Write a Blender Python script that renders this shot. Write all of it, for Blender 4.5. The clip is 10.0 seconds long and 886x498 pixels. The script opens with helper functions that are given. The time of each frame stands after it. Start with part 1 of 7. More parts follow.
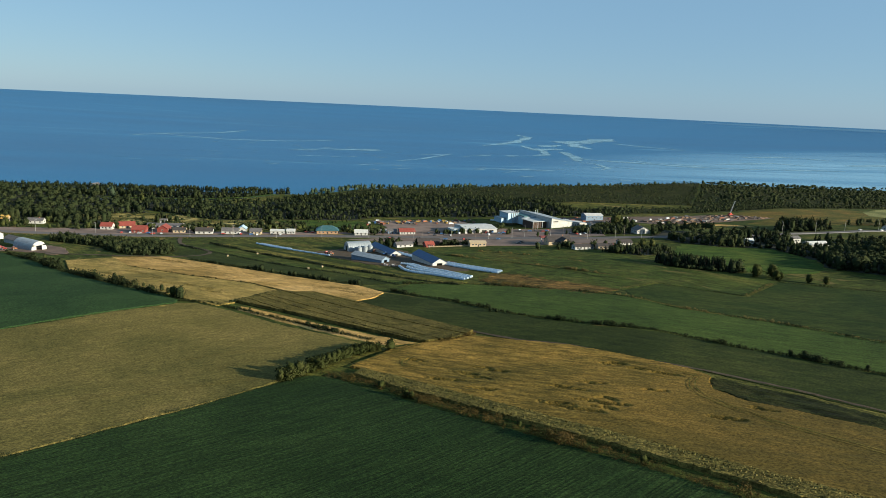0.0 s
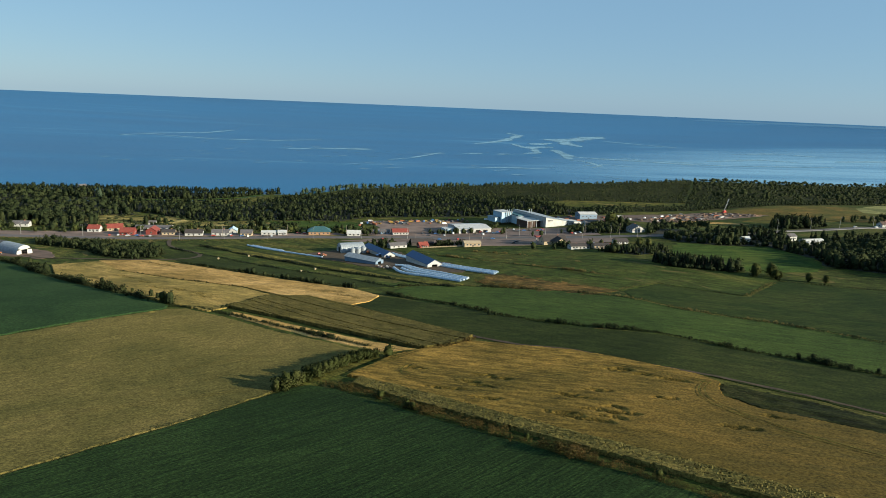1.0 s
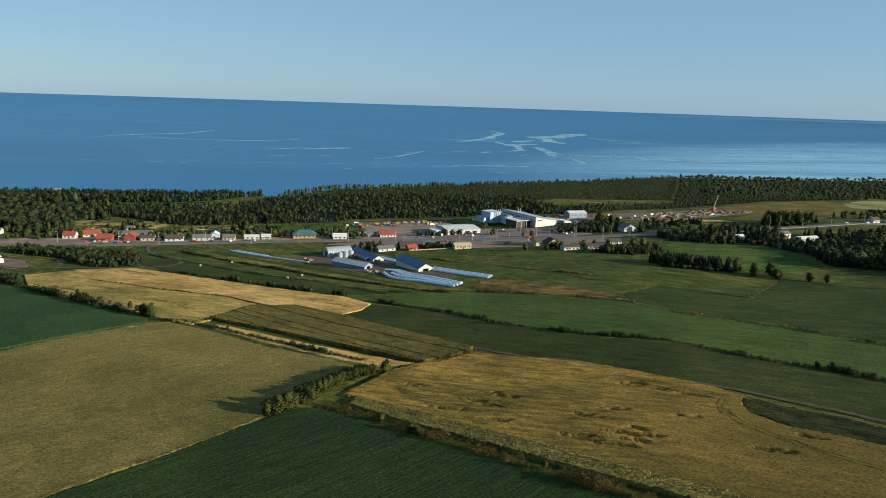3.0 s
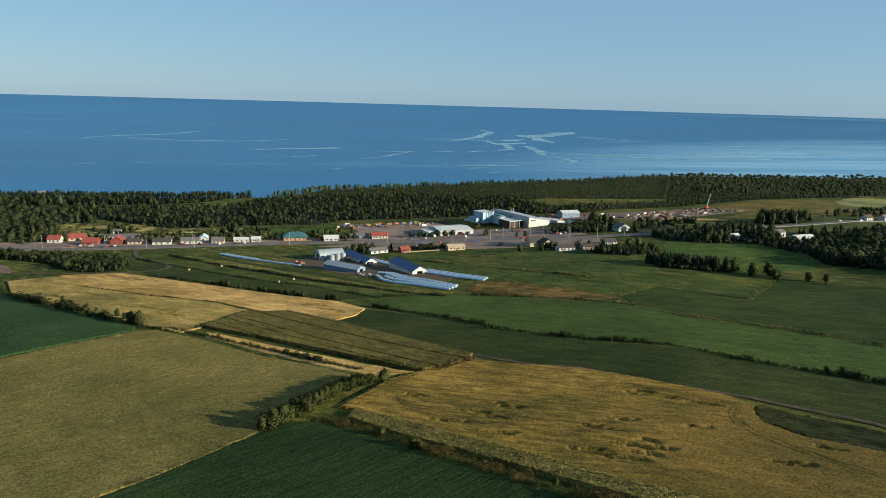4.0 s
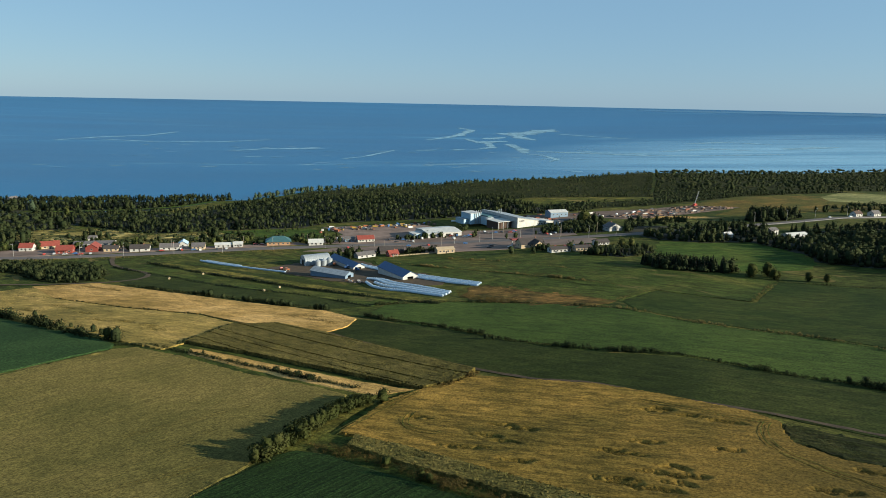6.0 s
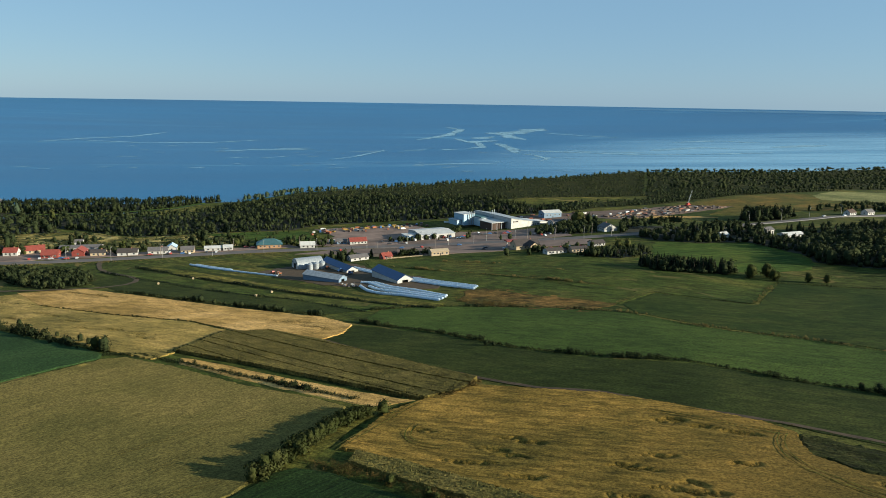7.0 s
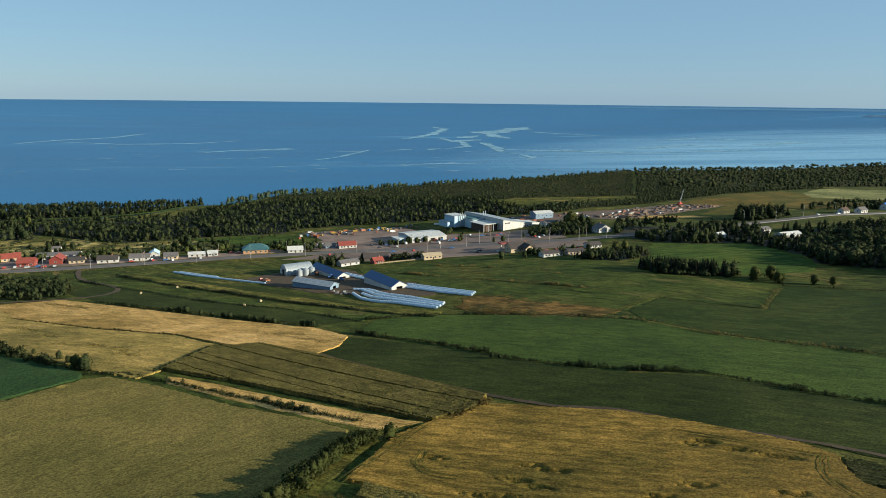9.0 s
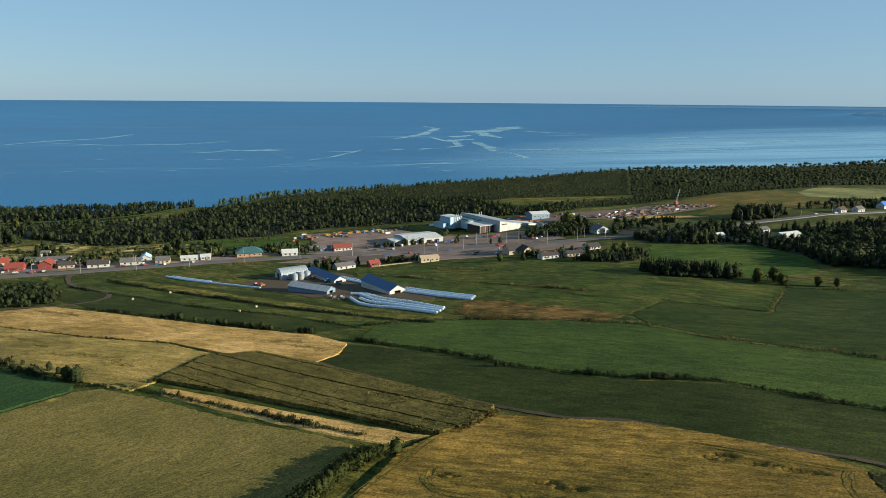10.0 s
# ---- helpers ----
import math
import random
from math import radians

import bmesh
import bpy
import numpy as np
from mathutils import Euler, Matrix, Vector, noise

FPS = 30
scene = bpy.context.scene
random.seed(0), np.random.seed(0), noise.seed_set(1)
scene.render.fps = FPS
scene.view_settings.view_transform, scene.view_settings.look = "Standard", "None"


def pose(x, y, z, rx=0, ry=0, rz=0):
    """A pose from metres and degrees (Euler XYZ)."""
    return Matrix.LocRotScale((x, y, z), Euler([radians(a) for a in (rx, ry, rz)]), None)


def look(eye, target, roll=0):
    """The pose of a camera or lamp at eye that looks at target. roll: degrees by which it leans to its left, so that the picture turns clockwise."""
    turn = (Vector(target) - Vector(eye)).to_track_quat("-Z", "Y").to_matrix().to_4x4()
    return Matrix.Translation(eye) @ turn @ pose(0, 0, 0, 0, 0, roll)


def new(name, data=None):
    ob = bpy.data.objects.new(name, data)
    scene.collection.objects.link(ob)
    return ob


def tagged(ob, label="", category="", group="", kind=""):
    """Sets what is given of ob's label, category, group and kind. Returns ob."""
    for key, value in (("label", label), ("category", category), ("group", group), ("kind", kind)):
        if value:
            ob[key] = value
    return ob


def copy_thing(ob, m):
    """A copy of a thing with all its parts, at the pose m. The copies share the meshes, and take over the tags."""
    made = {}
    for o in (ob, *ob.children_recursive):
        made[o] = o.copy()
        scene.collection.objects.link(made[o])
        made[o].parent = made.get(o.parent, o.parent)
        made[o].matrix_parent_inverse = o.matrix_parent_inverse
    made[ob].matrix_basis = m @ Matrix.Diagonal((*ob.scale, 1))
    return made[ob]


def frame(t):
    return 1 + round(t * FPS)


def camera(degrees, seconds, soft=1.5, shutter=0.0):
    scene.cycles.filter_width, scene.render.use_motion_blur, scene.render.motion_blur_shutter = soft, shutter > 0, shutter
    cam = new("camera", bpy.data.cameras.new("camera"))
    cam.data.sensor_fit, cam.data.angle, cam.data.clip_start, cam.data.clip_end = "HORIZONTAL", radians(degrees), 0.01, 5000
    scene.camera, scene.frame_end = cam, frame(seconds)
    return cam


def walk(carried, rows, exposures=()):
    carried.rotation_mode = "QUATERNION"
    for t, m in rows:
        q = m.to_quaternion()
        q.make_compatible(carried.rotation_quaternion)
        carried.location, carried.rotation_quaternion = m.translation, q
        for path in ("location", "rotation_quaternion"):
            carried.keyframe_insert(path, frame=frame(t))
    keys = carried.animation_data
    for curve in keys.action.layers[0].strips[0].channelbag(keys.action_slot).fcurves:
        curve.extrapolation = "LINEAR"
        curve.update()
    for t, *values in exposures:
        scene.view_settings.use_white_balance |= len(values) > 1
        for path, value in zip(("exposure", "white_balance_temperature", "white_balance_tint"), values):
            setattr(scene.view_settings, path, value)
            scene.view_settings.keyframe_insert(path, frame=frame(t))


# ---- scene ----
cam = camera(64.0, 10.0, 0.7)
PATH = [
    (0, (0.01, 0.00, 115.01), (0.03, 97.99, 95.04), 2.65),
    (0.5, (-1.83, 4.33, 115.06), (-1.15, 102.29, 95.01), 2.53),
    (1, (-3.51, 8.71, 115.15), (-2.12, 106.65, 95.00), 2.38),
    (1.5, (-5.10, 13.03, 115.24), (-3.09, 110.95, 95.04), 2.26),
    (2, (-6.66, 17.19, 115.26), (-4.05, 115.10, 95.05), 2.14),
    (2.5, (-8.21, 21.43, 115.27), (-4.98, 119.30, 95.01), 2.01),
    (4, (-13.15, 34.84, 115.56), (-7.71, 132.58, 95.16), 1.61),
    (4.5, (-14.84, 39.23, 115.69), (-8.54, 136.92, 95.25), 1.48),
    (5, (-16.42, 43.66, 115.83), (-9.41, 141.28, 95.35), 1.37),
    (5.5, (-17.84, 47.82, 115.97), (-10.32, 145.40, 95.42), 1.25),
    (7, (-22.81, 61.04, 116.44), (-13.11, 158.40, 95.80), 0.95),
    (7.5, (-24.30, 65.33, 116.49), (-14.02, 162.63, 95.84), 0.86),
    (8, (-25.85, 69.57, 116.50), (-15.00, 166.80, 95.79), 0.80),
    (8.5, (-27.59, 74.03, 116.52), (-16.07, 171.18, 95.82), 0.70),
    (9, (-29.26, 78.55, 116.65), (-17.15, 175.63, 95.91), 0.64),
    (9.5, (-31.09, 83.11, 117.03), (-18.38, 180.09, 96.24), 0.56),
    (10, (-32.92, 87.53, 117.38), (-19.60, 184.42, 96.55), 0.46),
]
walk(cam, [(t, look(eye, target, roll)) for t, eye, target, roll in PATH],
     [(0.0, 1.12, 5850, 0.0), (10.0, 1.12, 5850, 0.0)])

# ---- world, sun ----
SUN_DIR = Vector((0.925, -0.38, 0.27)).normalized()
world = bpy.data.worlds.new("sky")
scene.world = world
world.use_nodes = True
wn, wl = world.node_tree.nodes, world.node_tree.links
sky = wn.new("ShaderNodeTexSky")
sky.sky_type, sky.sun_disc = "NISHITA", False
sky.sun_elevation = math.asin(SUN_DIR.z)
sky.sun_rotation = math.atan2(SUN_DIR.x, SUN_DIR.y)
sky.air_density, sky.dust_density, sky.ozone_density = 0.8, 0.3, 0.7
haze = wn.new("ShaderNodeMix")
haze.data_type = "RGBA"
haze.inputs[0].default_value = 0.76
haze.inputs[7].default_value = (1.85, 2.84, 4.0, 1)
wl.new(sky.outputs[0], haze.inputs[6])
wl.new(haze.outputs[2], wn["Background"].inputs[0])
wn["Background"].inputs[1].default_value = 0.064
sun = new("sun", bpy.data.lights.new("sun", "SUN"))
sun.data.energy, sun.data.angle, sun.data.color = 5.2, radians(0.5), (1.0, 0.83, 0.61)
sun.matrix_world = look(SUN_DIR * 500, (0, 0, 0))

# ---- the lie of the land ----
SEA = -27.0
MOUNDS = [(-20, 270, 60, -1.7), (80, 225, 60, 2.0), (-180, 370, 70, 3.7), (60, 340, 60, 2.7), (-60, 430, 70, -0.2),
          (250, 460, 70, -2.4), (150, 540, 70, 3.2), (-60, 620, 80, -1.1), (-290, 680, 90, -1.1), (90, 820, 90, -2.2),
          (200, 700, 80, 3.8), (190, 1080, 100, 3.0), (380, 1130, 120, -5.0), (330, 620, 90, 0.5),
          (950, 1450, 330, -19.0), (1500, 1500, 400, -10.0)]
SHORE_X = [-3000, -1200, -640, -430, -286, -204, -136, 83, 223, 486, 750, 1011, 1258, 2500, 4000]
SHORE_Y = [700, 940, 1020, 1050, 1072, 1085, 1180, 1250, 1290, 1375, 1490, 1590, 1640, 2000, 2400]


def land(x, y):
    """Height of the ground, for arrays or numbers."""
    x, y = np.asarray(x, float), np.asarray(y, float)
    xe, ye = np.clip(x, -450, 450), np.clip(y, -200, 1000)
    z = 47.0 + .0346 * xe - .1319 * ye + 3.4e-5 * xe * xe - 5e-6 * xe * ye + 6.35e-5 * ye * ye
    z = np.maximum(z, SEA + 1.2)
    for cx, cy, s, h in MOUNDS:
        z = z + h * np.exp(-((x - cx) ** 2 + (y - cy) ** 2) / (2 * s * s))
    off = (y - np.interp(x, SHORE_X, SHORE_Y) + 46) / 60
    k = np.clip(off, 0, 1)
    k = k * k * (3 - 2 * k)
    return z * (1 - k) + (SEA - 4) * k


def lift(x, y, dz=0.0):
    return float(land(x, y)) + dz


# ---- materials ----
def mat(name, rough=0.9, metal=0.0, spec=0.3):
    m = bpy.data.materials.new(name)
    m.use_nodes = True
    b = m.node_tree.nodes["Principled BSDF"]
    b.inputs["Roughness"].default_value, b.inputs["Metallic"].default_value = rough, metal
    b.inputs["Specular IOR Level"].default_value = spec
    return m, m.node_tree.nodes, m.node_tree.links, b


def coords(n, l, scale=(1, 1, 1), turn=0.0):
    g = n.new("ShaderNodeNewGeometry")
    mp = n.new("ShaderNodeMapping")
    mp.vector_type = "TEXTURE"
    mp.inputs["Rotation"].default_value = (0, 0, radians(turn))
    mp.inputs["Scale"].default_value = scale
    l.new(g.outputs["Position"], mp.inputs["Vector"])
    return mp.outputs[0]


def noise_node(n, l, vec, scale, detail=4.0, rough=0.6, distort=0.0):
    t = n.new("ShaderNodeTexNoise")
    t.inputs["Scale"].default_value, t.inputs["Detail"].default_value = scale, detail
    t.inputs["Roughness"].default_value, t.inputs["Distortion"].default_value = rough, distort
    l.new(vec, t.inputs["Vector"])
    return t.outputs["Fac"]


def ramp(n, l, fac, stops):
    r = n.new("ShaderNodeValToRGB")
    e = r.color_ramp.elements
    while len(e) < len(stops):
        e.new(0.5)
    for el, (p, c) in zip(e, stops):
        el.position, el.color = p, (*c, 1) if len(c) == 3 else c
    l.new(fac, r.inputs[0])
    return r.outputs[0]


def mix(n, l, fac, a, b, kind="MIX"):
    m = n.new("ShaderNodeMix")
    m.data_type, m.blend_type = "RGBA", kind
    for v, i in ((fac, 0), (a, 6), (b, 7)):
        if isinstance(v, (int, float)):
            m.inputs[i].default_value = v
        elif isinstance(v, tuple):
            m.inputs[i].default_value = (*v, 1)
        else:
            l.new(v, m.inputs[i])
    return m.outputs[2]


def bump(n, l, b, height, strength=0.5, dist=0.3):
    k = n.new("ShaderNodeBump")
    k.inputs["Strength"].default_value, k.inputs["Distance"].default_value = strength, dist
    l.new(height, k.inputs["Height"])
    l.new(k.outputs[0], b.inputs["Normal"])


def crop_mat(name, dark, mid, light, row=0.75, turn=30.0, rowmix=0.25, patch=0.02, stain=None, relief=0.4, streak=0.0, tuft=0.6, stretch=14, long=2.6, tuft_scale=0.33, band=(60, 5.0), unripe=None):
    """A crop or grass cover: broad patches, fine tufts and drilled rows."""
    m, n, l, b = mat(name, 1.0, 0, 0.08)
    v = coords(n, l)
    big = noise_node(n, l, v, patch, 5, 0.6, 0.6)
    fine = noise_node(n, l, v, 1.3, 4, 0.7)
    along = coords(n, l, (row * stretch, row, 1), turn)
    rows = noise_node(n, l, along, 1.0, 2, 0.6)
    wide = noise_node(n, l, coords(n, l, (*band, 1), turn), 1.0, 3, 0.6)
    c = ramp(n, l, big, [(0.37, dark), (0.5, mid), (0.63, light)])
    f = ramp(n, l, fine, [(0.37, (0.45, 0.45, 0.45)), (0.63, (1.5, 1.5, 1.45))])
    c = mix(n, l, 0.8, c, f, "MULTIPLY")
    mid_n = noise_node(n, l, coords(n, l, (long, 1, 1), turn), tuft_scale, 5, 0.72, 0.4)
    g = ramp(n, l, mid_n, [(0.38, (0.42, 0.45, 0.42)), (0.5, (1, 1, 1)), (0.62, (1.5, 1.46, 1.38))])
    c = mix(n, l, tuft, c, g, "MULTIPLY")
    r = ramp(n, l, rows, [(0.41, (0.45, 0.45, 0.45)), (0.59, (1.4, 1.4, 1.35))])
    c = mix(n, l, rowmix, c, r, "MULTIPLY")
    if streak:
        w = ramp(n, l, wide, [(0.39, (0.50, 0.54, 0.48)), (0.61, (1.35, 1.32, 1.22))])
        c = mix(n, l, streak, c, w, "MULTIPLY")
    if unripe:
        cx, cy, reach, green, most = unripe
        g2 = n.new("ShaderNodeNewGeometry")
        mp = n.new("ShaderNodeMapping")
        mp.vector_type = "TEXTURE"
        mp.inputs["Location"].default_value, mp.inputs["Scale"].default_value = (cx, cy, 20), (reach, reach, 500)
        ball = n.new("ShaderNodeTexGradient")
        ball.gradient_type = "SPHERICAL"
        l.new(g2.outputs["Position"], mp.inputs["Vector"])
        l.new(mp.outputs[0], ball.inputs["Vector"])
        k = mix(n, l, 0.35, ramp(n, l, ball.outputs["Fac"], [(0.0, (0, 0, 0)), (0.6, (most, most, most))]), ramp(n, l, wide, [(0.4, (0, 0, 0)), (0.6, (1, 1, 1))]), "MULTIPLY")
        c = mix(n, l, k, c, mix(n, l, 0.8, green, f, "MULTIPLY"))
    if stain:
        s = noise_node(n, l, coords(n, l, (2.2, 1, 1), turn), 0.045, 5, 0.65, 1.2)
        c = mix(n, l, ramp(n, l, s, [(0.60, (0, 0, 0)), (0.66, (1, 1, 1))]), c, stain)
    l.new(c, b.inputs["Base Color"])
    h = mix(n, l, 0.5, rows, mix(n, l, 0.5, fine, mid_n))
    bump(n, l, b, h, relief, 0.6)
    return m


def plain_mat(name, colour, rough=0.7, metal=0.0, wear=0.25, scale=0.6, spec=0.3):
    """Paint, concrete or sheet with blotches and fine grain."""
    m, n, l, b = mat(name, rough, metal, spec)
    v = coords(n, l)
    a = noise_node(n, l, v, scale, 5, 0.65)
    lo = tuple(c * (1 - wear) for c in colour)
    hi = tuple(min(1, c * (1 + wear * 0.6)) for c in colour)
    l.new(ramp(n, l, a, [(0.3, lo), (0.7, hi)]), b.inputs["Base Color"])
    bump(n, l, b, noise_node(n, l, v, 6.0, 3), 0.15, 0.03)
    return m


def leaf_mat(name, a, bb, c):
    """Foliage: each leaf clump varies, and so does each tree."""
    m, n, l, b = mat(name, 0.9, 0, 0.05)
    g = n.new("ShaderNodeNewGeometry")
    big = noise_node(n, l, g.outputs["Position"], 0.11, 3, 0.6)
    col = ramp(n, l, big, [(0.32, a), (0.5, bb), (0.68, c)])
    jit = ramp(n, l, g.outputs["Random Per Island"], [(0, (0.84, 0.84, 0.84)), (1, (1.16, 1.14, 1.1))])
    l.new(mix(n, l, 0.9, col, jit, "MULTIPLY"), b.inputs["Base Color"])
    return m


M = {}
M["soy"] = crop_mat("soybean_green", (0.016, 0.031, 0.008), (0.021, 0.038, 0.010), (0.027, 0.046, 0.0125), 0.75, 46, 0.45, 0.02, None, 0.5, 0.15, 0.5, 40, 1.15, 1.4)
M["soy_left"] = crop_mat("bluish_soybean_green", (0.022, 0.044, 0.014), (0.027, 0.052, 0.016), (0.034, 0.061, 0.019), 0.75, 46, 0.1, 0.02, None, 0.3, 0.1, 0.4, 40, 1.15, 0.9)
M["grain"] = crop_mat("ripening_grain", (0.098, 0.083, 0.023), (0.127, 0.102, 0.029), (0.160, 0.122, 0.037), 0.8, 46, 0.04, 0.02, None, 0.3, 0.14, 0.3, 24, 1.5, 0.4, (45, 2.2))
M["gold"] = crop_mat("lodged_golden_grain", (0.122, 0.086, 0.019), (0.198, 0.125, 0.027), (0.32, 0.186, 0.042), 0.9, -29, 0.15, 0.016, None, 0.5, 0.75, 0.35, 24, 2.2, 0.4, (80, 2.2), (130, 175, 115, (0.074, 0.056, 0.0138), 0.92))
M["gold2"] = crop_mat("pale_golden_grain", (0.27, 0.168, 0.050), (0.41, 0.250, 0.084), (0.50, 0.310, 0.115), 0.9, -34, 0.15, 0.02, None, 0.6, 0.35, 0.45)
M["gold3"] = crop_mat("weedy_golden_grain", (0.185, 0.138, 0.040), (0.275, 0.192, 0.056), (0.36, 0.240, 0.078), 0.9, -30, 0.15, 0.025, None, 0.6, 0.35, 0.5)
M["hay"] = crop_mat("hay_green", (0.036, 0.056, 0.011), (0.046, 0.069, 0.0135), (0.059, 0.083, 0.0165), 1.2, -36, 0.18, 0.018, None, 0.4, 0.25, 0.35)
M["hay2"] = crop_mat("dark_hay_green", (0.022, 0.030, 0.006), (0.029, 0.038, 0.008), (0.042, 0.049, 0.011), 1.2, -36, 0.2, 0.02, None, 0.4, 0.3, 0.4)
M["meadow"] = crop_mat("rough_meadow", (0.036, 0.052, 0.01), (0.052, 0.066, 0.013), (0.082, 0.082, 0.019), 1.3, -41, 0.3, 0.02, (0.10, 0.085, 0.026), 0.6, 0.6, 0.6)
M["stubble"] = crop_mat("pale_cut_stubble", (0.115, 0.12, 0.045), (0.18, 0.175, 0.07), (0.25, 0.23, 0.095), 1.2, 20, 0.3, 0.012, None, 0.5, 0.4, 0.4)
# dimmer light on the eastern slope is put into this darker hay
M["hay3"] = crop_mat("olive_shaded_hay_green", (0.020, 0.034, 0.006), (0.028, 0.042, 0.0075), (0.041, 0.052, 0.010), 1.2, -36, 0.25, 0.018, None, 0.4, 0.35, 0.45)
M["corn"] = crop_mat("corn_canopy", (0.082, 0.066, 0.018), (0.108, 0.086, 0.024), (0.136, 0.104, 0.031), 0.8, -43, 0.3, 0.03, None, 0.8, 0.3)
M["corn_pale"] = crop_mat("pale_corn_canopy", (0.115, 0.092, 0.025), (0.150, 0.116, 0.031), (0.188, 0.140, 0.040), 0.8, -41, 0.35, 0.05, None, 0.8, 0.1)
M["pasture"] = crop_mat("rough_pasture", (0.05, 0.058, 0.011), (0.085, 0.082, 0.017), (0.14, 0.115, 0.028), 1.5, -41, 0.35, 0.02, (0.17, 0.13, 0.04), 0.7, 0.8, 0.8)
M["weedy"] = crop_mat("brown_green_weeds", (0.018, 0.022, 0.006), (0.028, 0.031, 0.008), (0.045, 0.042, 0.013), 1.2, -38, 0.5, 0.05, None, 0.8, 0.3, 0.8)
M["brown"] = crop_mat("dry_weeds", (0.058, 0.048, 0.013), (0.118, 0.075, 0.022), (0.185, 0.105, 0.032), 1.2, -42, 0.3, 0.05, (0.04, 0.05, 0.012), 0.7, 0.5, 0.9)
M["straw"] = crop_mat("dry_scrub_grass", (0.09, 0.082, 0.024), (0.21, 0.165, 0.058), (0.42, 0.33, 0.14), 1.6, 10, 0.5, 0.03, (0.035, 0.045, 0.012), 0.6, 0.9, 0.9, 14, 5.0, 0.2)
M["lawn"] = crop_mat("bright_grass", (0.034, 0.06, 0.01), (0.047, 0.074, 0.012), (0.068, 0.088, 0.016), 1.2, 10, 0.25, 0.03, None, 0.4, 0.5, 0.5)
M["olive"] = crop_mat("olive_meadow", (0.058, 0.060, 0.013), (0.098, 0.078, 0.018), (0.165, 0.100, 0.026), 1.4, 18, 0.2, 0.012, (0.035, 0.06, 0.012), 0.5, 0.4, 0.5)
M["ground"] = crop_mat("mixed_grass", (0.030, 0.042, 0.008), (0.050, 0.060, 0.012), (0.10, 0.090, 0.022), 1.2, -40, 0.2, 0.014, (0.13, 0.10, 0.03), 0.5, 0.6, 0.85)
M["asphalt"] = plain_mat("old_asphalt", (0.115, 0.098, 0.090), 0.85, 0, 0.25, 0.08)
M["gravel"] = plain_mat("reddish_gravel", (0.180, 0.124, 0.098), 0.95, 0, 0.5, 0.05)
M["red_soil"] = plain_mat("reddish_bare_earth", (0.125, 0.080, 0.058), 0.95, 0, 0.5, 0.06)
M["soil"] = plain_mat("bare_soil", (0.068, 0.045, 0.024), 0.95, 0, 0.4, 0.3)
M["white"] = plain_mat("white_siding", (0.42, 0.41, 0.39), 0.6, 0, 0.25, 0.35)
M["cream"] = plain_mat("cream_siding", (0.40, 0.31, 0.20), 0.6, 0, 0.2)
M["grey_sheet"] = plain_mat("galvanised_sheet", (0.27, 0.295, 0.32), 0.55, 0.2, 0.3)
M["blue_roof"] = plain_mat("blue_sheet_roof", (0.035, 0.075, 0.17), 0.4, 0.1, 0.2)
M["teal_roof"] = plain_mat("teal_sheet_roof", (0.05, 0.11, 0.12), 0.5, 0.1, 0.25)
M["red_roof"] = plain_mat("red_roof", (0.21, 0.05, 0.035), 0.6, 0, 0.3)
M["dark_roof"] = plain_mat("dark_shingle", (0.05, 0.042, 0.04), 0.9, 0, 0.3)
M["grey_roof"] = plain_mat("grey_shingle", (0.11, 0.10, 0.10), 0.85, 0, 0.3)
M["white_roof"] = plain_mat("white_sheet_roof", (0.46, 0.45, 0.43), 0.5, 0, 0.2, 0.3)
M["dark"] = plain_mat("opening_shade", (0.015, 0.014, 0.013), 0.9, 0, 0.2)
M["leaf_a"] = leaf_mat("broad_leaves", (0.016, 0.023, 0.010), (0.023, 0.030, 0.0125), (0.036, 0.041, 0.016))
M["leaf_b"] = leaf_mat("spruce_needles", (0.0085, 0.0145, 0.010), (0.012, 0.019, 0.0125), (0.021, 0.027, 0.016))
M["leaf_c"] = leaf_mat("scrub_leaves", (0.026, 0.036, 0.010), (0.040, 0.048, 0.014), (0.064, 0.064, 0.021))
# distant poplars: haze is put into this paler, greyer leaf colour
M["leaf_shore"] = leaf_mat("haze_grey_poplar_leaves", (0.034, 0.050, 0.030), (0.044, 0.062, 0.036), (0.058, 0.074, 0.042))
M["bark"] = plain_mat("bark", (0.10, 0.075, 0.055), 0.95, 0, 0.3, 2.0)
M["leaf_d"] = leaf_mat("dry_brown_weeds", (0.034, 0.032, 0.010), (0.068, 0.050, 0.016), (0.105, 0.070, 0.023))
M["leaf_straw"] = leaf_mat("dry_straw_weeds", (0.075, 0.070, 0.024), (0.130, 0.108, 0.040), (0.200, 0.155, 0.060))
# straw darkened to carry the shade of hollows in its colour
M["leaf_dark"] = leaf_mat("shade_dark_straw", (0.022, 0.022, 0.006), (0.034, 0.031, 0.008), (0.052, 0.044, 0.012))
M["leaf_ridge"] = leaf_mat("standing_straw", (0.10, 0.08, 0.022), (0.15, 0.11, 0.03), (0.22, 0.15, 0.042))
M["leaf_e"] = leaf_mat("dark_olive_leaves", (0.023, 0.029, 0.008), (0.032, 0.038, 0.011), (0.046, 0.049, 0.016))
M["rail"] = plain_mat("dull_rail_metal", (0.26, 0.25, 0.24), 0.6, 0.2, 0.2)
M["leaf_corn"] = leaf_mat("corn_leaves", (0.072, 0.066, 0.020), (0.094, 0.083, 0.026), (0.120, 0.100, 0.034))
M["blue_wall"] = plain_mat("blue_grey_siding", (0.16, 0.22, 0.30), 0.6, 0.1, 0.15)
M["pale_blue"] = plain_mat("pale_blue_siding", (0.30, 0.42, 0.52), 0.5, 0.1, 0.12)
M["grey_wall"] = plain_mat("grey_siding", (0.38, 0.37, 0.36), 0.7, 0, 0.15)
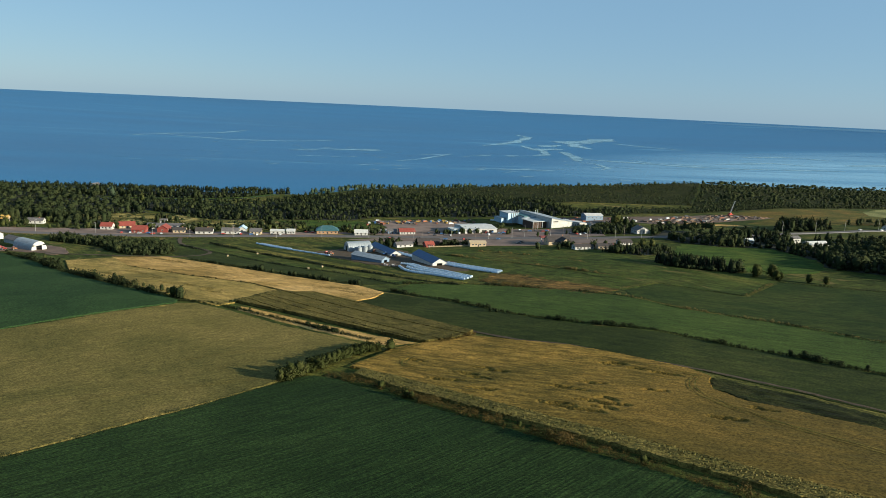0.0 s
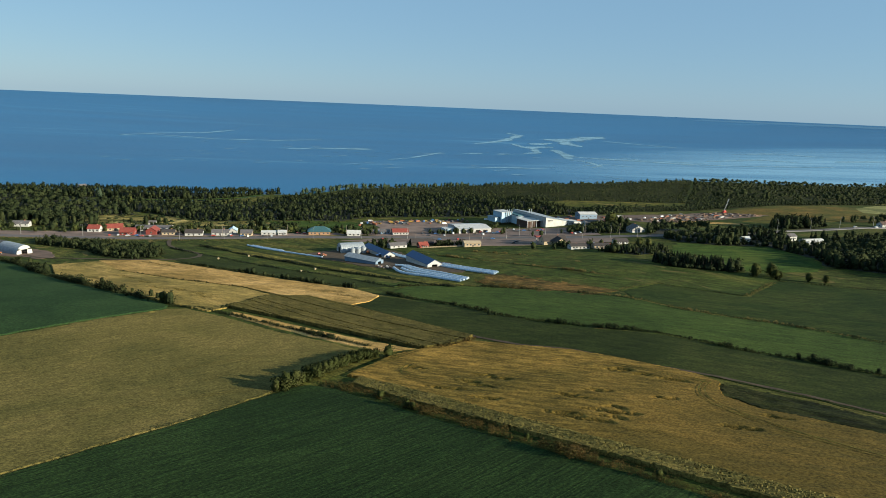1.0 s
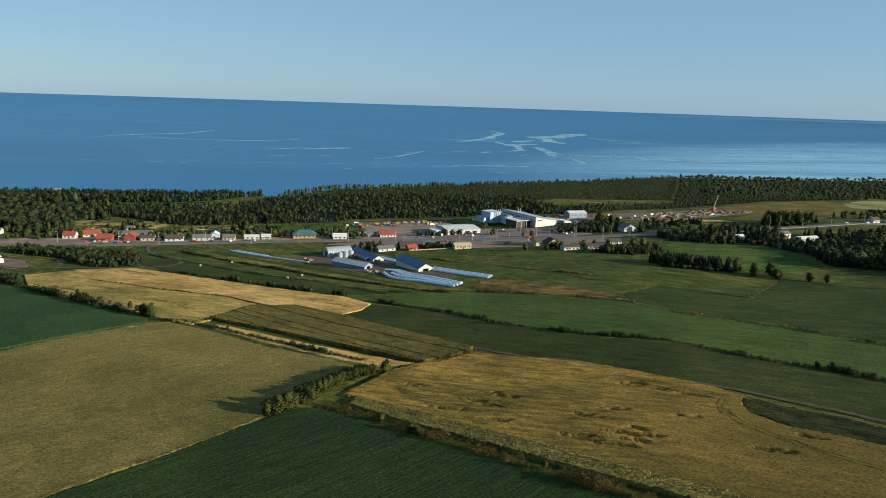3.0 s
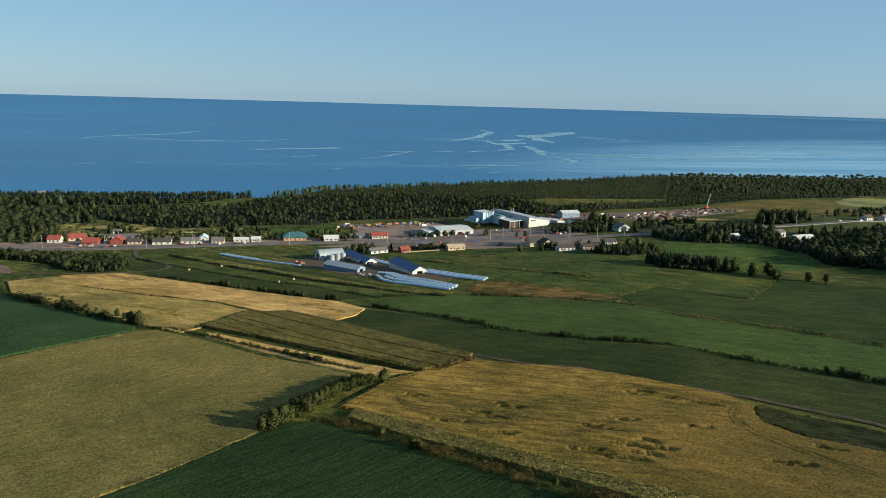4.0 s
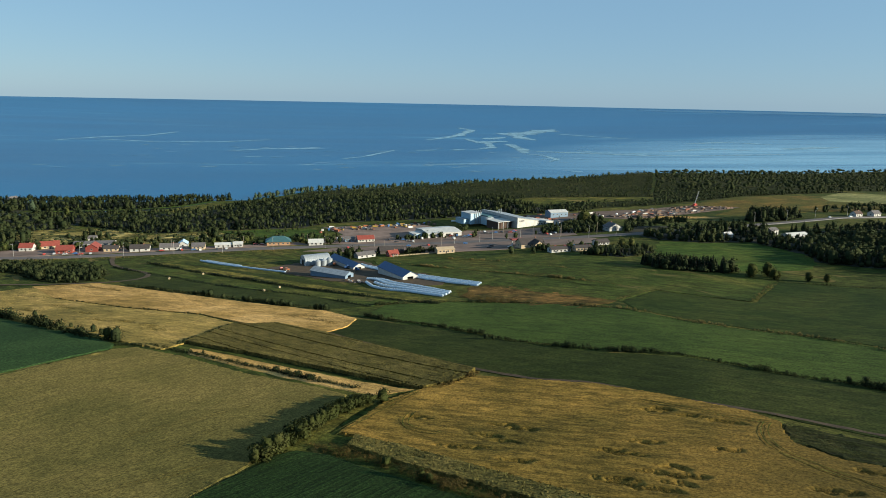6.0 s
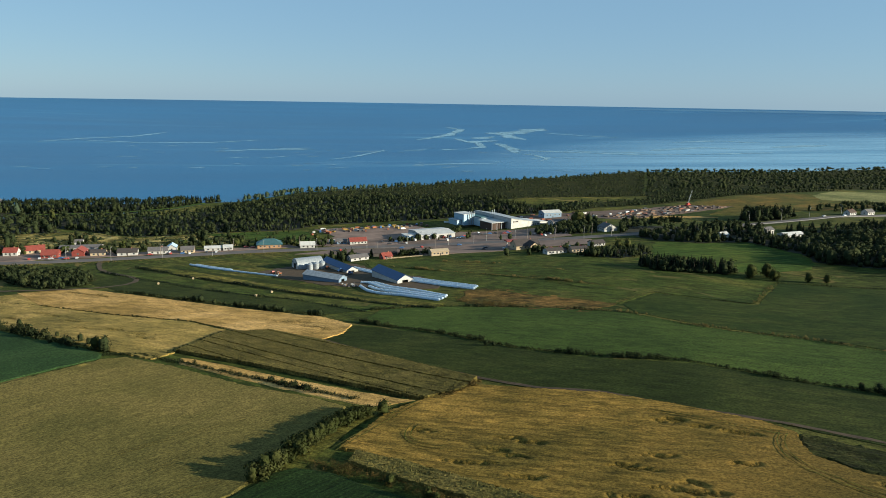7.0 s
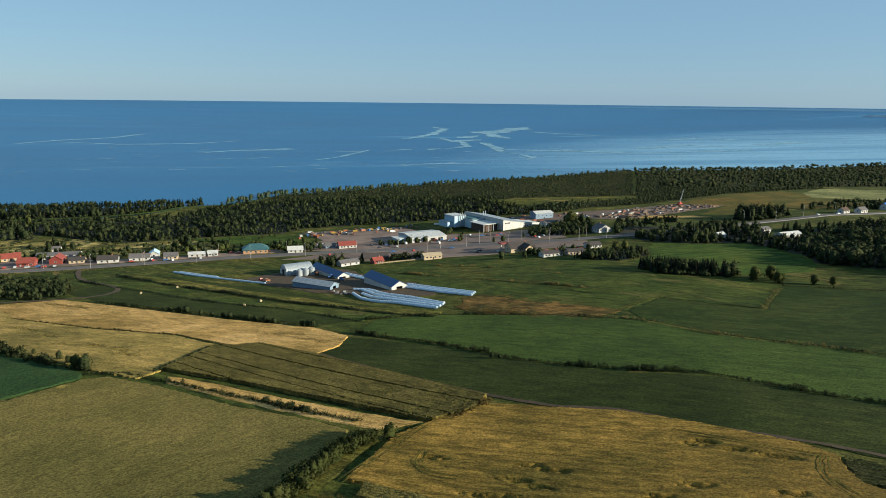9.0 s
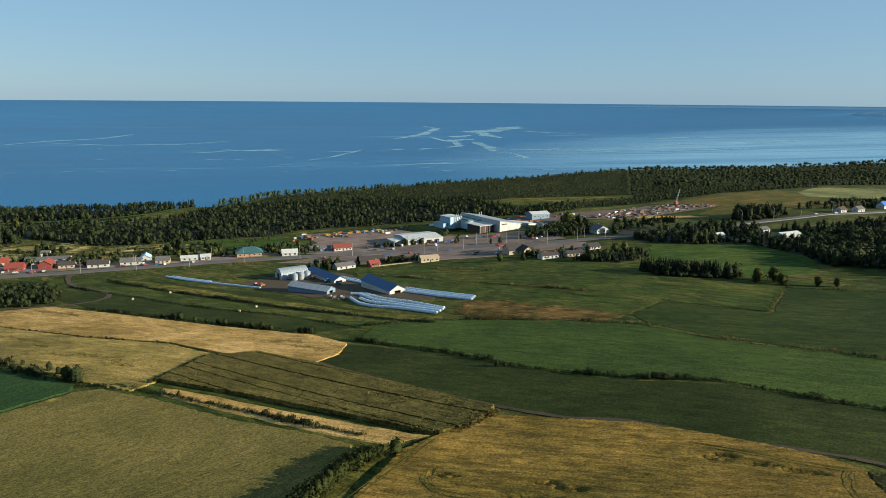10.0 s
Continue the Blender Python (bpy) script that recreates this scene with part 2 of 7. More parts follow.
M["red_wall"] = plain_mat("red_siding", (0.20, 0.045, 0.035), 0.6, 0, 0.25)
M["wood_wall"] = plain_mat("brown_wood_siding", (0.33, 0.20, 0.11), 0.7, 0, 0.2)
M["dark_wall"] = plain_mat("dark_weathered_boards", (0.07, 0.06, 0.055), 0.85, 0, 0.3)
M["rust_wall"] = plain_mat("dark_brown_sheet", (0.07, 0.045, 0.035), 0.8, 0, 0.3)
M["red_brown"] = plain_mat("rusty_red", (0.21, 0.075, 0.045), 0.8, 0, 0.35)
M["ochre_roof"] = plain_mat("ochre_roof", (0.42, 0.26, 0.07), 0.7, 0, 0.2)
M["blue_pale"] = plain_mat("pale_blue_roof", (0.40, 0.52, 0.64), 0.5, 0.1, 0.15)
M["bright_blue"] = plain_mat("bright_blue_roof", (0.04, 0.15, 0.55), 0.5, 0, 0.15)
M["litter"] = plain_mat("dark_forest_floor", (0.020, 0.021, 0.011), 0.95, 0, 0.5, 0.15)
M["brick"] = plain_mat("chimney_brick", (0.28, 0.12, 0.08), 0.9, 0, 0.25, 3.0)
M["timber"] = plain_mat("sawn_timber", (0.16, 0.10, 0.065), 0.85, 0, 0.3)
M["wrap"] = plain_mat("white_bale_wrap", (0.52, 0.60, 0.68), 0.4, 0, 0.4, 0.9, 0.5)
M["bale"] = plain_mat("straw_bale", (0.33, 0.26, 0.15), 0.9, 0, 0.25, 3.0)
# far shores: distance haze is put into these blue base colours
M["haze"] = plain_mat("hazy_distant_land", (0.06, 0.16, 0.28), 1.0, 0, 0.1, 0.01)
M["hazed_land"] = plain_mat("distant_land", (0.05, 0.13, 0.23), 1.0, 0, 0.1, 0.01)
M["tyre"] = plain_mat("tyre_rubber", (0.02, 0.02, 0.02), 0.9, 0, 0.2)
M["pole"] = plain_mat("pale_metal_pole", (0.36, 0.35, 0.33), 0.5, 0.2, 0.1)
M["pole_wood"] = plain_mat("weathered_pole", (0.20, 0.17, 0.14), 0.9, 0, 0.25)
for car_name, car_col in (("white", (0.7, 0.7, 0.68)), ("dark", (0.04, 0.04, 0.045)), ("red", (0.35, 0.05, 0.035)), ("silver", (0.4, 0.41, 0.42)), ("blue", (0.05, 0.12, 0.28)), ("orange", (0.26, 0.09, 0.03)), ("yellow", (0.30, 0.19, 0.04))):
    M["car_" + car_name] = plain_mat(car_name + "_paint", car_col, 0.35, 0.0, 0.1, 0.6, 0.5)
M["glass"] = plain_mat("window_glass", (0.03, 0.035, 0.04), 0.08, 0, 0.1, 0.6, 0.6)


def sea_mat():
    """Deep water; calmer slicks are smoother, their sky sheen put into a paler colour."""
    m, n, l, b = mat("sea_water", 0.3, 0, 0.16)
    big = noise_node(n, l, coords(n, l, (3.0, 1, 1), 6), 0.0017, 4, 0.55, 0.8)
    c = ramp(n, l, big, [(0.3, (0.001, 0.076, 0.190)), (0.7, (0.003, 0.096, 0.232))])
    band = noise_node(n, l, coords(n, l, (9.0, 1, 1), 4), 0.006, 6, 0.6, 0.5)
    c = mix(n, l, 0.5, c, ramp(n, l, band, [(0.35, (0.55, 0.66, 0.74)), (0.65, (1.2, 1.16, 1.10))]), "MULTIPLY")
    slick = noise_node(n, l, coords(n, l, (6.0, 1, 1), 4), 0.0042, 7, 0.62, 2.2)
    patch = noise_node(n, l, coords(n, l, (2.0, 1, 1), 4), 0.0011, 2, 0.5)
    k = mix(n, l, 1.0, ramp(n, l, slick, [(0.57, (0, 0, 0)), (0.70, (1, 1, 1))]), ramp(n, l, patch, [(0.42, (0, 0, 0)), (0.6, (1, 1, 1))]), "MULTIPLY")
    # slicks: reflected sky mixed in as a paler colour
    c = mix(n, l, k, c, (0.10, 0.24, 0.36))
    # a broad calm stretch along the eastern shore, painted paler, broken by long ruffled bands
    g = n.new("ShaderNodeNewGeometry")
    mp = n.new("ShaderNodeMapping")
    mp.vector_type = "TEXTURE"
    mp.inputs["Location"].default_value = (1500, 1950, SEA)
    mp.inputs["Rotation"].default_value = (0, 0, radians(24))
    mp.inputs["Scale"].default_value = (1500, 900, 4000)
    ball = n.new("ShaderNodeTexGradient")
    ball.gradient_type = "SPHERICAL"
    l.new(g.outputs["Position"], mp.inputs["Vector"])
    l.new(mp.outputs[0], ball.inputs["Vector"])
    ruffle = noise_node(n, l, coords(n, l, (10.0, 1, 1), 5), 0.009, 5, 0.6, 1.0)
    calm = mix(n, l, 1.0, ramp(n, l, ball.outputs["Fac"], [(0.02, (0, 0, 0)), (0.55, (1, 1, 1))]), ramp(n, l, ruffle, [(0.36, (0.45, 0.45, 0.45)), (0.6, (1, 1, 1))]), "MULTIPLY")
    # sky reflection of the calm stretch is put into the base colour
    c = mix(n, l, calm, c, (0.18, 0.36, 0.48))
    l.new(c, b.inputs["Base Color"])
    w = noise_node(n, l, coords(n, l, (1, 1, 1), 8), 0.12, 5, 0.65)
    bump(n, l, b, w, 0.6, 1.2)
    ripple = n["Bump"]
    l.new(ramp(n, l, calm, [(0.0, (0.6, 0.6, 0.6)), (1.0, (0.12, 0.12, 0.12))]), ripple.inputs["Strength"])
    l.new(ramp(n, l, calm, [(0.0, (0.3, 0.3, 0.3)), (1.0, (0.16, 0.16, 0.16))]), b.inputs["Roughness"])
    return m


M["sea"] = sea_mat()
M["river"] = plain_mat("dark_still_water", (0.012, 0.018, 0.018), 0.08, 0, 0.3, 0.05, 0.5)


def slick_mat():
    """Sky sheen of calm water painted as a pale film, thinning out to ragged edges."""
    m, n, l, b = mat("painted_water_sheen", 0.3, 0, 0.4)
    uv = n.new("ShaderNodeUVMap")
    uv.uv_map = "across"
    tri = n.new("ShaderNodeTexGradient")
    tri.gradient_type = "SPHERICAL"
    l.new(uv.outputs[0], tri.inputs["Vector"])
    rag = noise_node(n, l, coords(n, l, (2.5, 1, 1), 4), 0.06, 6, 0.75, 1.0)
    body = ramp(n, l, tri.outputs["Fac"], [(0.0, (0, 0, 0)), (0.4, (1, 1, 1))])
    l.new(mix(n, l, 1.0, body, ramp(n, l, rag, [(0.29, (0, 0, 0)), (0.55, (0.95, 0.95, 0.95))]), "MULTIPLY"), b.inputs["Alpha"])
    # reflected sky put into the base colour
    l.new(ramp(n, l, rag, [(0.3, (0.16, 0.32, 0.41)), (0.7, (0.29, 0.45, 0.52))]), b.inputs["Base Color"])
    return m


M["streak"] = slick_mat()


# ---- mesh helpers ----
def from_arrays(name, verts, faces, material, smooth=False):
    me = bpy.data.meshes.new(name)
    me.from_pydata([tuple(v) for v in verts], [], [tuple(f) for f in faces])
    me.materials.append(material)
    if smooth:
        me.polygons.foreach_set("use_smooth", [True] * len(me.polygons))
    me.update()
    return me


def part(name, bm, material, parent, label=""):
    me = bpy.data.meshes.new(name)
    bm.to_mesh(me)
    bm.free()
    me.materials.append(material)
    ob = new(name, me)
    ob.parent = parent
    if label:
        tagged(ob, label)
    return ob


def box(bm, x0, y0, z0, x1, y1, z1):
    m = Matrix.Translation(((x0 + x1) / 2, (y0 + y1) / 2, (z0 + z1) / 2)) @ Matrix.Diagonal((x1 - x0, y1 - y0, z1 - z0, 1))
    bmesh.ops.create_cube(bm, size=1, matrix=m)
    return bm


def grid_sheet(name, xs, ys, height, material, keep=None):
    X, Y = np.meshgrid(xs, ys)
    V = np.stack([X.ravel(), Y.ravel(), height(X, Y).ravel()], -1)
    nx, ny = len(xs), len(ys)
    i, j = np.meshgrid(np.arange(nx - 1), np.arange(ny - 1))
    a = (j * nx + i).ravel()
    F = np.stack([a, a + 1, a + nx + 1, a + nx], -1)
    me = bpy.data.meshes.new(name)
    me.vertices.add(len(V))
    me.vertices.foreach_set("co", V.ravel())
    me.loops.add(F.size)
    me.loops.foreach_set("vertex_index", F.ravel().astype(np.int32))
    me.polygons.add(len(F))
    me.polygons.foreach_set("loop_start", np.arange(0, F.size, 4, dtype=np.int32))
    me.update()
    me.polygons.foreach_set("use_smooth", np.ones(len(F), bool))
    me.materials.append(material)
    return new(name, me)


def axis(*spans):
    out = []
    for a, b, step in spans:
        out.extend(np.arange(a, b, step).tolist())
    return np.array(out + [spans[-1][1]])


# beyond 1700 m the sheet bowls upward, so its edge meets the camera's horizon
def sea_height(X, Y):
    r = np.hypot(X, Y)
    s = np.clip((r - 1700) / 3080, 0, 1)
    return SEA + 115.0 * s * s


ground = tagged(grid_sheet("ground", axis((-4000, -800, 160), (-800, 1400, 10), (1400, 4000, 160)),
                           axis((-3000, -200, 140), (-200, 1720, 10), (1720, 2600, 110)), land, M["ground"]),
                "rough green and straw-coloured grass on gently sloping land", "ground", kind="structure")
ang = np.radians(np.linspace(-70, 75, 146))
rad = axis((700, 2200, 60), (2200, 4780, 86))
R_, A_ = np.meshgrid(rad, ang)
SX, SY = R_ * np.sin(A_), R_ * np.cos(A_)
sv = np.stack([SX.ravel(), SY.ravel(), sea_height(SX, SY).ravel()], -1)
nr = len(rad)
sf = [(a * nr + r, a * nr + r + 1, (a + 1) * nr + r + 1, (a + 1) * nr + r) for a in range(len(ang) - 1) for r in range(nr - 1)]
tagged(new("water", from_arrays("water", sv, [f[::-1] for f in sf], M["sea"], True)), "deep blue open sea with sky sheen painted as pale streaks", "sea", kind="structure")


def inside(poly, x, y):
    c = False
    for (x0, y0), (x1, y1) in zip(poly, poly[1:] + poly[:1]):
        if (y0 > y) != (y1 > y) and x < (x1 - x0) * (y - y0) / (y1 - y0) + x0:
            c = not c
    return c


def resample(line, step, closed=False):
    pts = [Vector(p) for p in line]
    if closed:
        pts.append(pts[0])
    out = []
    for a, b in zip(pts, pts[1:]):
        k = max(1, int((b - a).length / step))
        out += [a.lerp(b, i / k) for i in range(k)]
    if not closed:
        out.append(pts[-1])
    return out


def drape(name, poly, material, dz, step=7.0, rough_edge=0.6, label="", category="field", kind="structure", skirt=True, relief=0.0, turn=-38.0, lodged=()):
    """A cover laid on the land inside a plan outline, with a short side wall down to the ground."""
    rng = random.Random(len(poly) * 7 + int(abs(poly[0][0])))
    edge = [p + Vector((rng.uniform(-1, 1), rng.uniform(-1, 1))) * rough_edge for p in resample(poly, step * 0.7, True)]
    ne = len(edge)
    xs, ys = [p.x for p in edge], [p.y for p in edge]
    pts = list(edge)
    el = [(p.x, p.y) for p in edge]
    y = min(ys) + step / 2
    while y < max(ys):
        x = min(xs) + step / 2
        while x < max(xs):
            if inside(el, x, y):
                pts.append(Vector((x, y)))
            x += step
        y += step
    from_edges = [(i, (i + 1) % ne) for i in range(ne)]
    from mathutils import geometry
    vs, _, fs, *_ = geometry.delaunay_2d_cdt(pts, from_edges, [], 1, 0.05)
    z = land(np.array([v.x for v in vs]), np.array([v.y for v in vs])) + dz
    if relief:
        c, sn = math.cos(radians(turn)), math.sin(radians(turn))
        lodged = np.array(lodged, float) if len(lodged) else None
        for i, v in enumerate(vs):
            a, b = v.x * c + v.y * sn, -v.x * sn + v.y * c
            z[i] += relief * (noise.noise(Vector((a * 0.10, b * 0.28, 1.5))) + 0.7 * noise.noise(Vector((a * 0.28, b * 0.5, 7.5))))
            if lodged is not None:
                da, db = a - lodged[:, 0] * c - lodged[:, 1] * sn, b + lodged[:, 0] * sn - lodged[:, 1] * c
                hole = float(np.max(1 - (da / 5.5) ** 2 - (db / 1.5) ** 2)) + 1.5 * noise.noise(Vector((a * 0.5, b * 0.85, 9.1)))
                z[i] -= (dz - 0.12) * min(1, max(0, (hole - 0.45) * 5))
    V = [(v.x, v.y, zz) for v, zz in zip(vs, z)]
    F = [tuple(f) for f in fs]
    if skirt:
        count = {}
        for f in F:
            for a, b in zip(f, f[1:] + f[:1]):
                count[(a, b)] = 1
        for a, b in [e for e in count if (e[1], e[0]) not in count]:
            k = len(V)
            e = Vector((V[b][1] - V[a][1], V[a][0] - V[b][0])).normalized() * (0.25 if dz > 0.5 else min(1.4, 0.2 + 4 * dz))
            V += [V[a], V[b]]
            V += [(V[b][0] + e.x, V[b][1] + e.y, V[b][2] - dz - 0.3), (V[a][0] + e.x, V[a][1] + e.y, V[a][2] - dz - 0.3)]
            F.append((k + 1, k, k + 3, k + 2))
    ob = new(name, from_arrays(name, V, F, material, True))
    return tagged(ob, label, category, kind=kind)


def ribbon(line, width):
    pts = [Vector(p) for p in line]
    left, right = [], []
    for i, p in enumerate(pts):
        d = (pts[min(i + 1, len(pts) - 1)] - pts[max(i - 1, 0)]).normalized()
        o = Vector((-d.y, d.x)) * width / 2
        left.append(tuple(p + o))
        right.append(tuple(p - o))
    return left + right[::-1]


# ---- fields ----
CLEAR = [(150, 965), (190, 955), (345, 972), (350, 1005), (180, 1010)]
drape("field_soy_left", [(-360, 545), (-296, 498), (-253, 455), (-195, 404), (-163, 381), (-140, 364), (-139, 356), (-167, 325), (-191, 293), (-260, 215), (-420, 300), (-520, 560)],
      M["soy_left"], 0.4, label="dense dark green soybean crop")
drape("field_grain", [(-137, 354), (-128, 357), (-104, 343), (-75, 320), (-45, 301), (-33, 291), (-42, 270), (-47, 257), (-57, 233), (-68, 214), (-80, 198), (-107, 162), (-150, 105), (-330, 130), (-256, 212), (-189, 291)],
      M["grain"], 0.4, 3.5, 0.6, relief=0.10, turn=53, label="ripening greenish tan grain crop")
drape("field_soy_near", [(-108, 158), (-80, 195), (-57, 228), (-50, 239), (-44, 242), (-36, 238), (-23, 226), (-15, 219), (-6, 210), (5, 200), (28, 179), (47, 163), (63, 149), (120, 98), (150, 40), (60, -60), (-90, -60), (-190, 40)],
      M["soy"], 0.4, label="dense dark green soybean crop in fine drill rows")
LODGED = [(73, 245), (79, 240), (82, 237), (52, 228), (42, 224), (44, 222), (46, 210), (48, 209), (54, 211), (53, 206), (38, 207), (40, 204), (44, 201), (71, 219), (52, 202), (83, 193), (86, 192), (65, 251), (99, 201), (16, 250), (22, 245), (11, 242), (15, 237), (1, 236), (5, 235), (16, 223), (-9, 262), (67, 252), (45, 221), (55, 206), (37, 206), (46, 200)]
drape("field_gold", [(-33, 254), (-18, 282), (-5, 291), (14, 301), (35, 290), (53, 282), (72, 266), (92, 245), (96, 236), (93, 229), (91, 221), (97, 209), (109, 200), (128, 183), (165, 150), (190, 110), (130, 115), (92, 146), (63, 170), (37, 192), (5, 222), (-15, 241)],
      M["gold"], 0.9, 0.95, 0.4, relief=0.14, turn=-24, lodged=LODGED, label="golden ripe grain with flattened dark patches")
drape("field_corn_strip", [(-28, 250), (-15, 240), (5, 221), (37, 191), (63, 169), (92, 145), (130, 114), (124, 106), (84, 140), (49, 171), (36, 182), (5, 210), (-14, 227), (-30, 243)],
      M["corn_pale"], 1.3, 1.3, 0.4, relief=0.11, turn=-41, label="narrow band of tall standing corn")
drape("field_weeds", [(97, 236), (107, 226), (120, 212), (140, 190), (180, 150), (165, 151), (128, 184), (109, 201), (98, 210), (92, 222), (94, 229)], M["weedy"], 0.4, 1.6, 1.2, relief=0.35, label="brownish uncut weed strip")
drape("field_hay_lower", [(-33, 408), (8, 379), (25, 361), (36, 347), (51, 333), (70, 320), (98, 310), (112, 297), (125, 281), (141, 268), (163, 243), (230, 190), (200, 150), (137, 200), (118, 222), (97, 244), (73, 262), (53, 282), (35, 292), (18, 307), (-16, 345), (-48, 382)],
      M["hay2"], 0.15, label="mown dark green hay field with faint swaths")
drape("field_hay_upper", [(-28, 418), (7, 387), (24, 366), (35, 351), (53, 337), (73, 325), (98, 318), (110, 302), (124, 286), (141, 273), (163, 249), (260, 170), (300, 200), (194, 300), (172, 332), (152, 349), (132, 368), (110, 404), (77, 424), (50, 435), (7, 446), (-20, 442)],
      M["hay"], 0.15, label="mown bright green hay field")
CORN_A = [(-109, 365), (-95, 400), (-85, 398), (-73, 400), (-48, 378), (-17, 344), (15, 308), (8, 296), (-7, 291), (-37, 317), (-76, 345)]


def between(poly, turn, lo, hi):
    """The share of a plan outline that lies between two parallel lines."""
    nx, ny = -math.sin(radians(turn)), math.cos(radians(turn))
    for sign, limit in ((1, lo), (-1, -hi)):
        out = []
        for (x0, y0), (x1, y1) in zip(poly, poly[1:] + poly[:1]):
            a, b = sign * (x0 * nx + y0 * ny) - limit, sign * (x1 * nx + y1 * ny) - limit
            if a >= 0:
                out.append((x0, y0))
            if a * b < 0:
                out.append((x0 + (x1 - x0) * a / (a - b), y0 + (y1 - y0) * a / (a - b)))
        poly = out
    return poly


CORN_TURN, CORN_PITCH, CORN_LANE = -43.0, 10.5, 1.1
drape("field_corn_floor", CORN_A, M["weedy"], 0.2, label="weedy soil in the lanes of a corn field")
across = [-x * math.sin(radians(CORN_TURN)) + y * math.cos(radians(CORN_TURN)) for x, y in CORN_A]
CORN_BEDS = []
bed_rng = random.Random(4)
lo = min(across)
while lo < max(across):
    hi = lo + CORN_PITCH * bed_rng.uniform(0.55, 1.35)
    bed = between(CORN_A, CORN_TURN, lo, hi - CORN_LANE * bed_rng.uniform(0.7, 1.2))
    lo = hi
    if len(bed) > 2:
        CORN_BEDS.append(bed)
        drape("field_corn", bed, M["corn"], 1.6, 1.6, 0.4, relief=0.11, turn=CORN_TURN, label="standing brownish green corn in rows")
drape("field_gold_upper", [(-252, 527), (-214, 536), (-160, 500), (-103, 461), (-52, 431), (-34, 410), (-38, 392), (-52, 376), (-73, 403), (-88, 402), (-119, 428), (-164, 448), (-220, 485)],
      M["gold2"], 0.6, 1.8, 0.5, relief=0.12, turn=-33, lodged=[(-212, 520), (-203, 515), (-192, 508), (-60, 418), (-55, 408), (-70, 420), (-48, 402), (-78, 412)], label="pale golden ripe grain")
drape("field_gold_mid", [(-275, 503), (-250, 525), (-218, 482), (-163, 445), (-119, 425), (-92, 400), (-110, 363), (-116, 354), (-137, 367), (-190, 408), (-249, 460)],
      M["gold3"], 0.6, 1.4, 0.5, relief=0.13, turn=-30, lodged=[(-205, 458), (-195, 448), (-150, 408), (-135, 398), (-165, 412), (-215, 445), (-180, 432), (-128, 388), (-235, 470)], label="golden grain with darker weedy streaks")
drape("field_gold_strip", [(-104, 356), (-78, 340), (-37, 311), (-19, 298), (-9, 291), (-20, 288), (-44, 304), (-76, 328), (-103, 348)], M["gold2"], 0.3, label="narrow strip of golden grain")
drape("field_brown_patch", [(36, 489), (53, 492), (75, 462), (98, 443), (112, 427), (89, 411), (66, 422), (36, 438), (26, 460)], M["brown"], 0.15, 5, 2.0, label="rusty brown dry weeds")
drape("field_strips", [(-165, 605), (-91, 552), (-26, 484), (15, 442), (-8, 448), (-49, 437), (-99, 470), (-151, 504), (-192, 532), (-222, 560), (-200, 600)], M["hay2"], 0.15, label="green meadow in long strips")
drape("field_strips_upper", [(-210, 628), (-163, 601), (-107, 550), (-68, 518), (-26, 478), (17, 453), (14, 442), (-14, 460), (-39, 481), (-74, 506), (-113, 541), (-157, 575), (-180, 599)], M["pasture"], 0.22, 5, 0.6, label="olive tan meadow strip beside the farm")
drape("field_strips_green", [(-220, 600), (-176, 590), (-111, 531), (-73, 498), (-39, 474), (-11, 453), (-27, 442), (-72, 485), (-107, 507), (-171, 561)], M["meadow"], 0.22, 5, 0.6, label="green meadow strip between ditches")
drape("field_meadow", [(-30, 618), (20, 626), (86, 628), (131, 594), (151, 556), (194, 507), (213, 492), (228, 468), (184, 416), (143, 453), (112, 428), (72, 460), (40, 495), (15, 520), (-20, 570)], M["meadow"], 0.15, label="rough green pasture")
drape("field_meadow_right", [(230, 470), (275, 437), (360, 340), (300, 205), (196, 302), (174, 334), (154, 351), (134, 370), (113, 406), (114, 424), (143, 450), (184, 412)], M["hay3"], 0.15, label="green hay meadow")
# ---- roads and lots ----
ROAD = [(-900, 615), (-600, 628), (-420, 645), (-296, 655), (-231, 667), (-134, 686), (-40, 695), (58, 691), (155, 676), (207, 678), (280, 697), (351, 721), (456, 745), (620, 775), (900, 820)]
drape("road", ribbon(ROAD, 13), M["asphalt"], 0.3, 12, 0, "two-lane grey asphalt highway", "road")
drape("pavement_lot", [(-90, 668), (-25, 655), (20, 640), (86, 634), (105, 640), (160, 640), (170, 664), (100, 682), (20, 686), (-60, 684)], M["gravel"], 0.22, 10, 1, "reddish grey gravel car parks", "parking lot")
drape("pavement_yard", [(-60, 704), (30, 700), (110, 690), (160, 690), (165, 760), (75, 765), (40, 790), (20, 832), (-85, 812), (-60, 760), (-95, 715)], M["gravel"], 0.22, 10, 1, "grey gravel yard beside the factory", "yard")

drape("field_meadow_east", [(166, 558), (186, 548), (214, 508), (242, 500), (268, 502), (288, 520), (298, 556), (287, 614), (246, 618), (216, 632), (204, 612), (194, 580)], M["lawn"], 0.15, 8, 2, "lighter green sunlit meadow beside dark woods")
drape("field_lawn", [(-195, 790), (-150, 760), (-92, 722), (-80, 742), (-92, 800), (-150, 802)], M["lawn"], 0.15, 8, 2, "bright mown lawn behind the shop")
drape("field_scrub_west", [(-420, 770), (-330, 722), (-230, 716), (-150, 722), (-160, 756), (-196, 796), (-255, 778), (-330, 824), (-400, 800)], M["straw"], 0.15, 8, 2, "dry straw-coloured scrub grass")
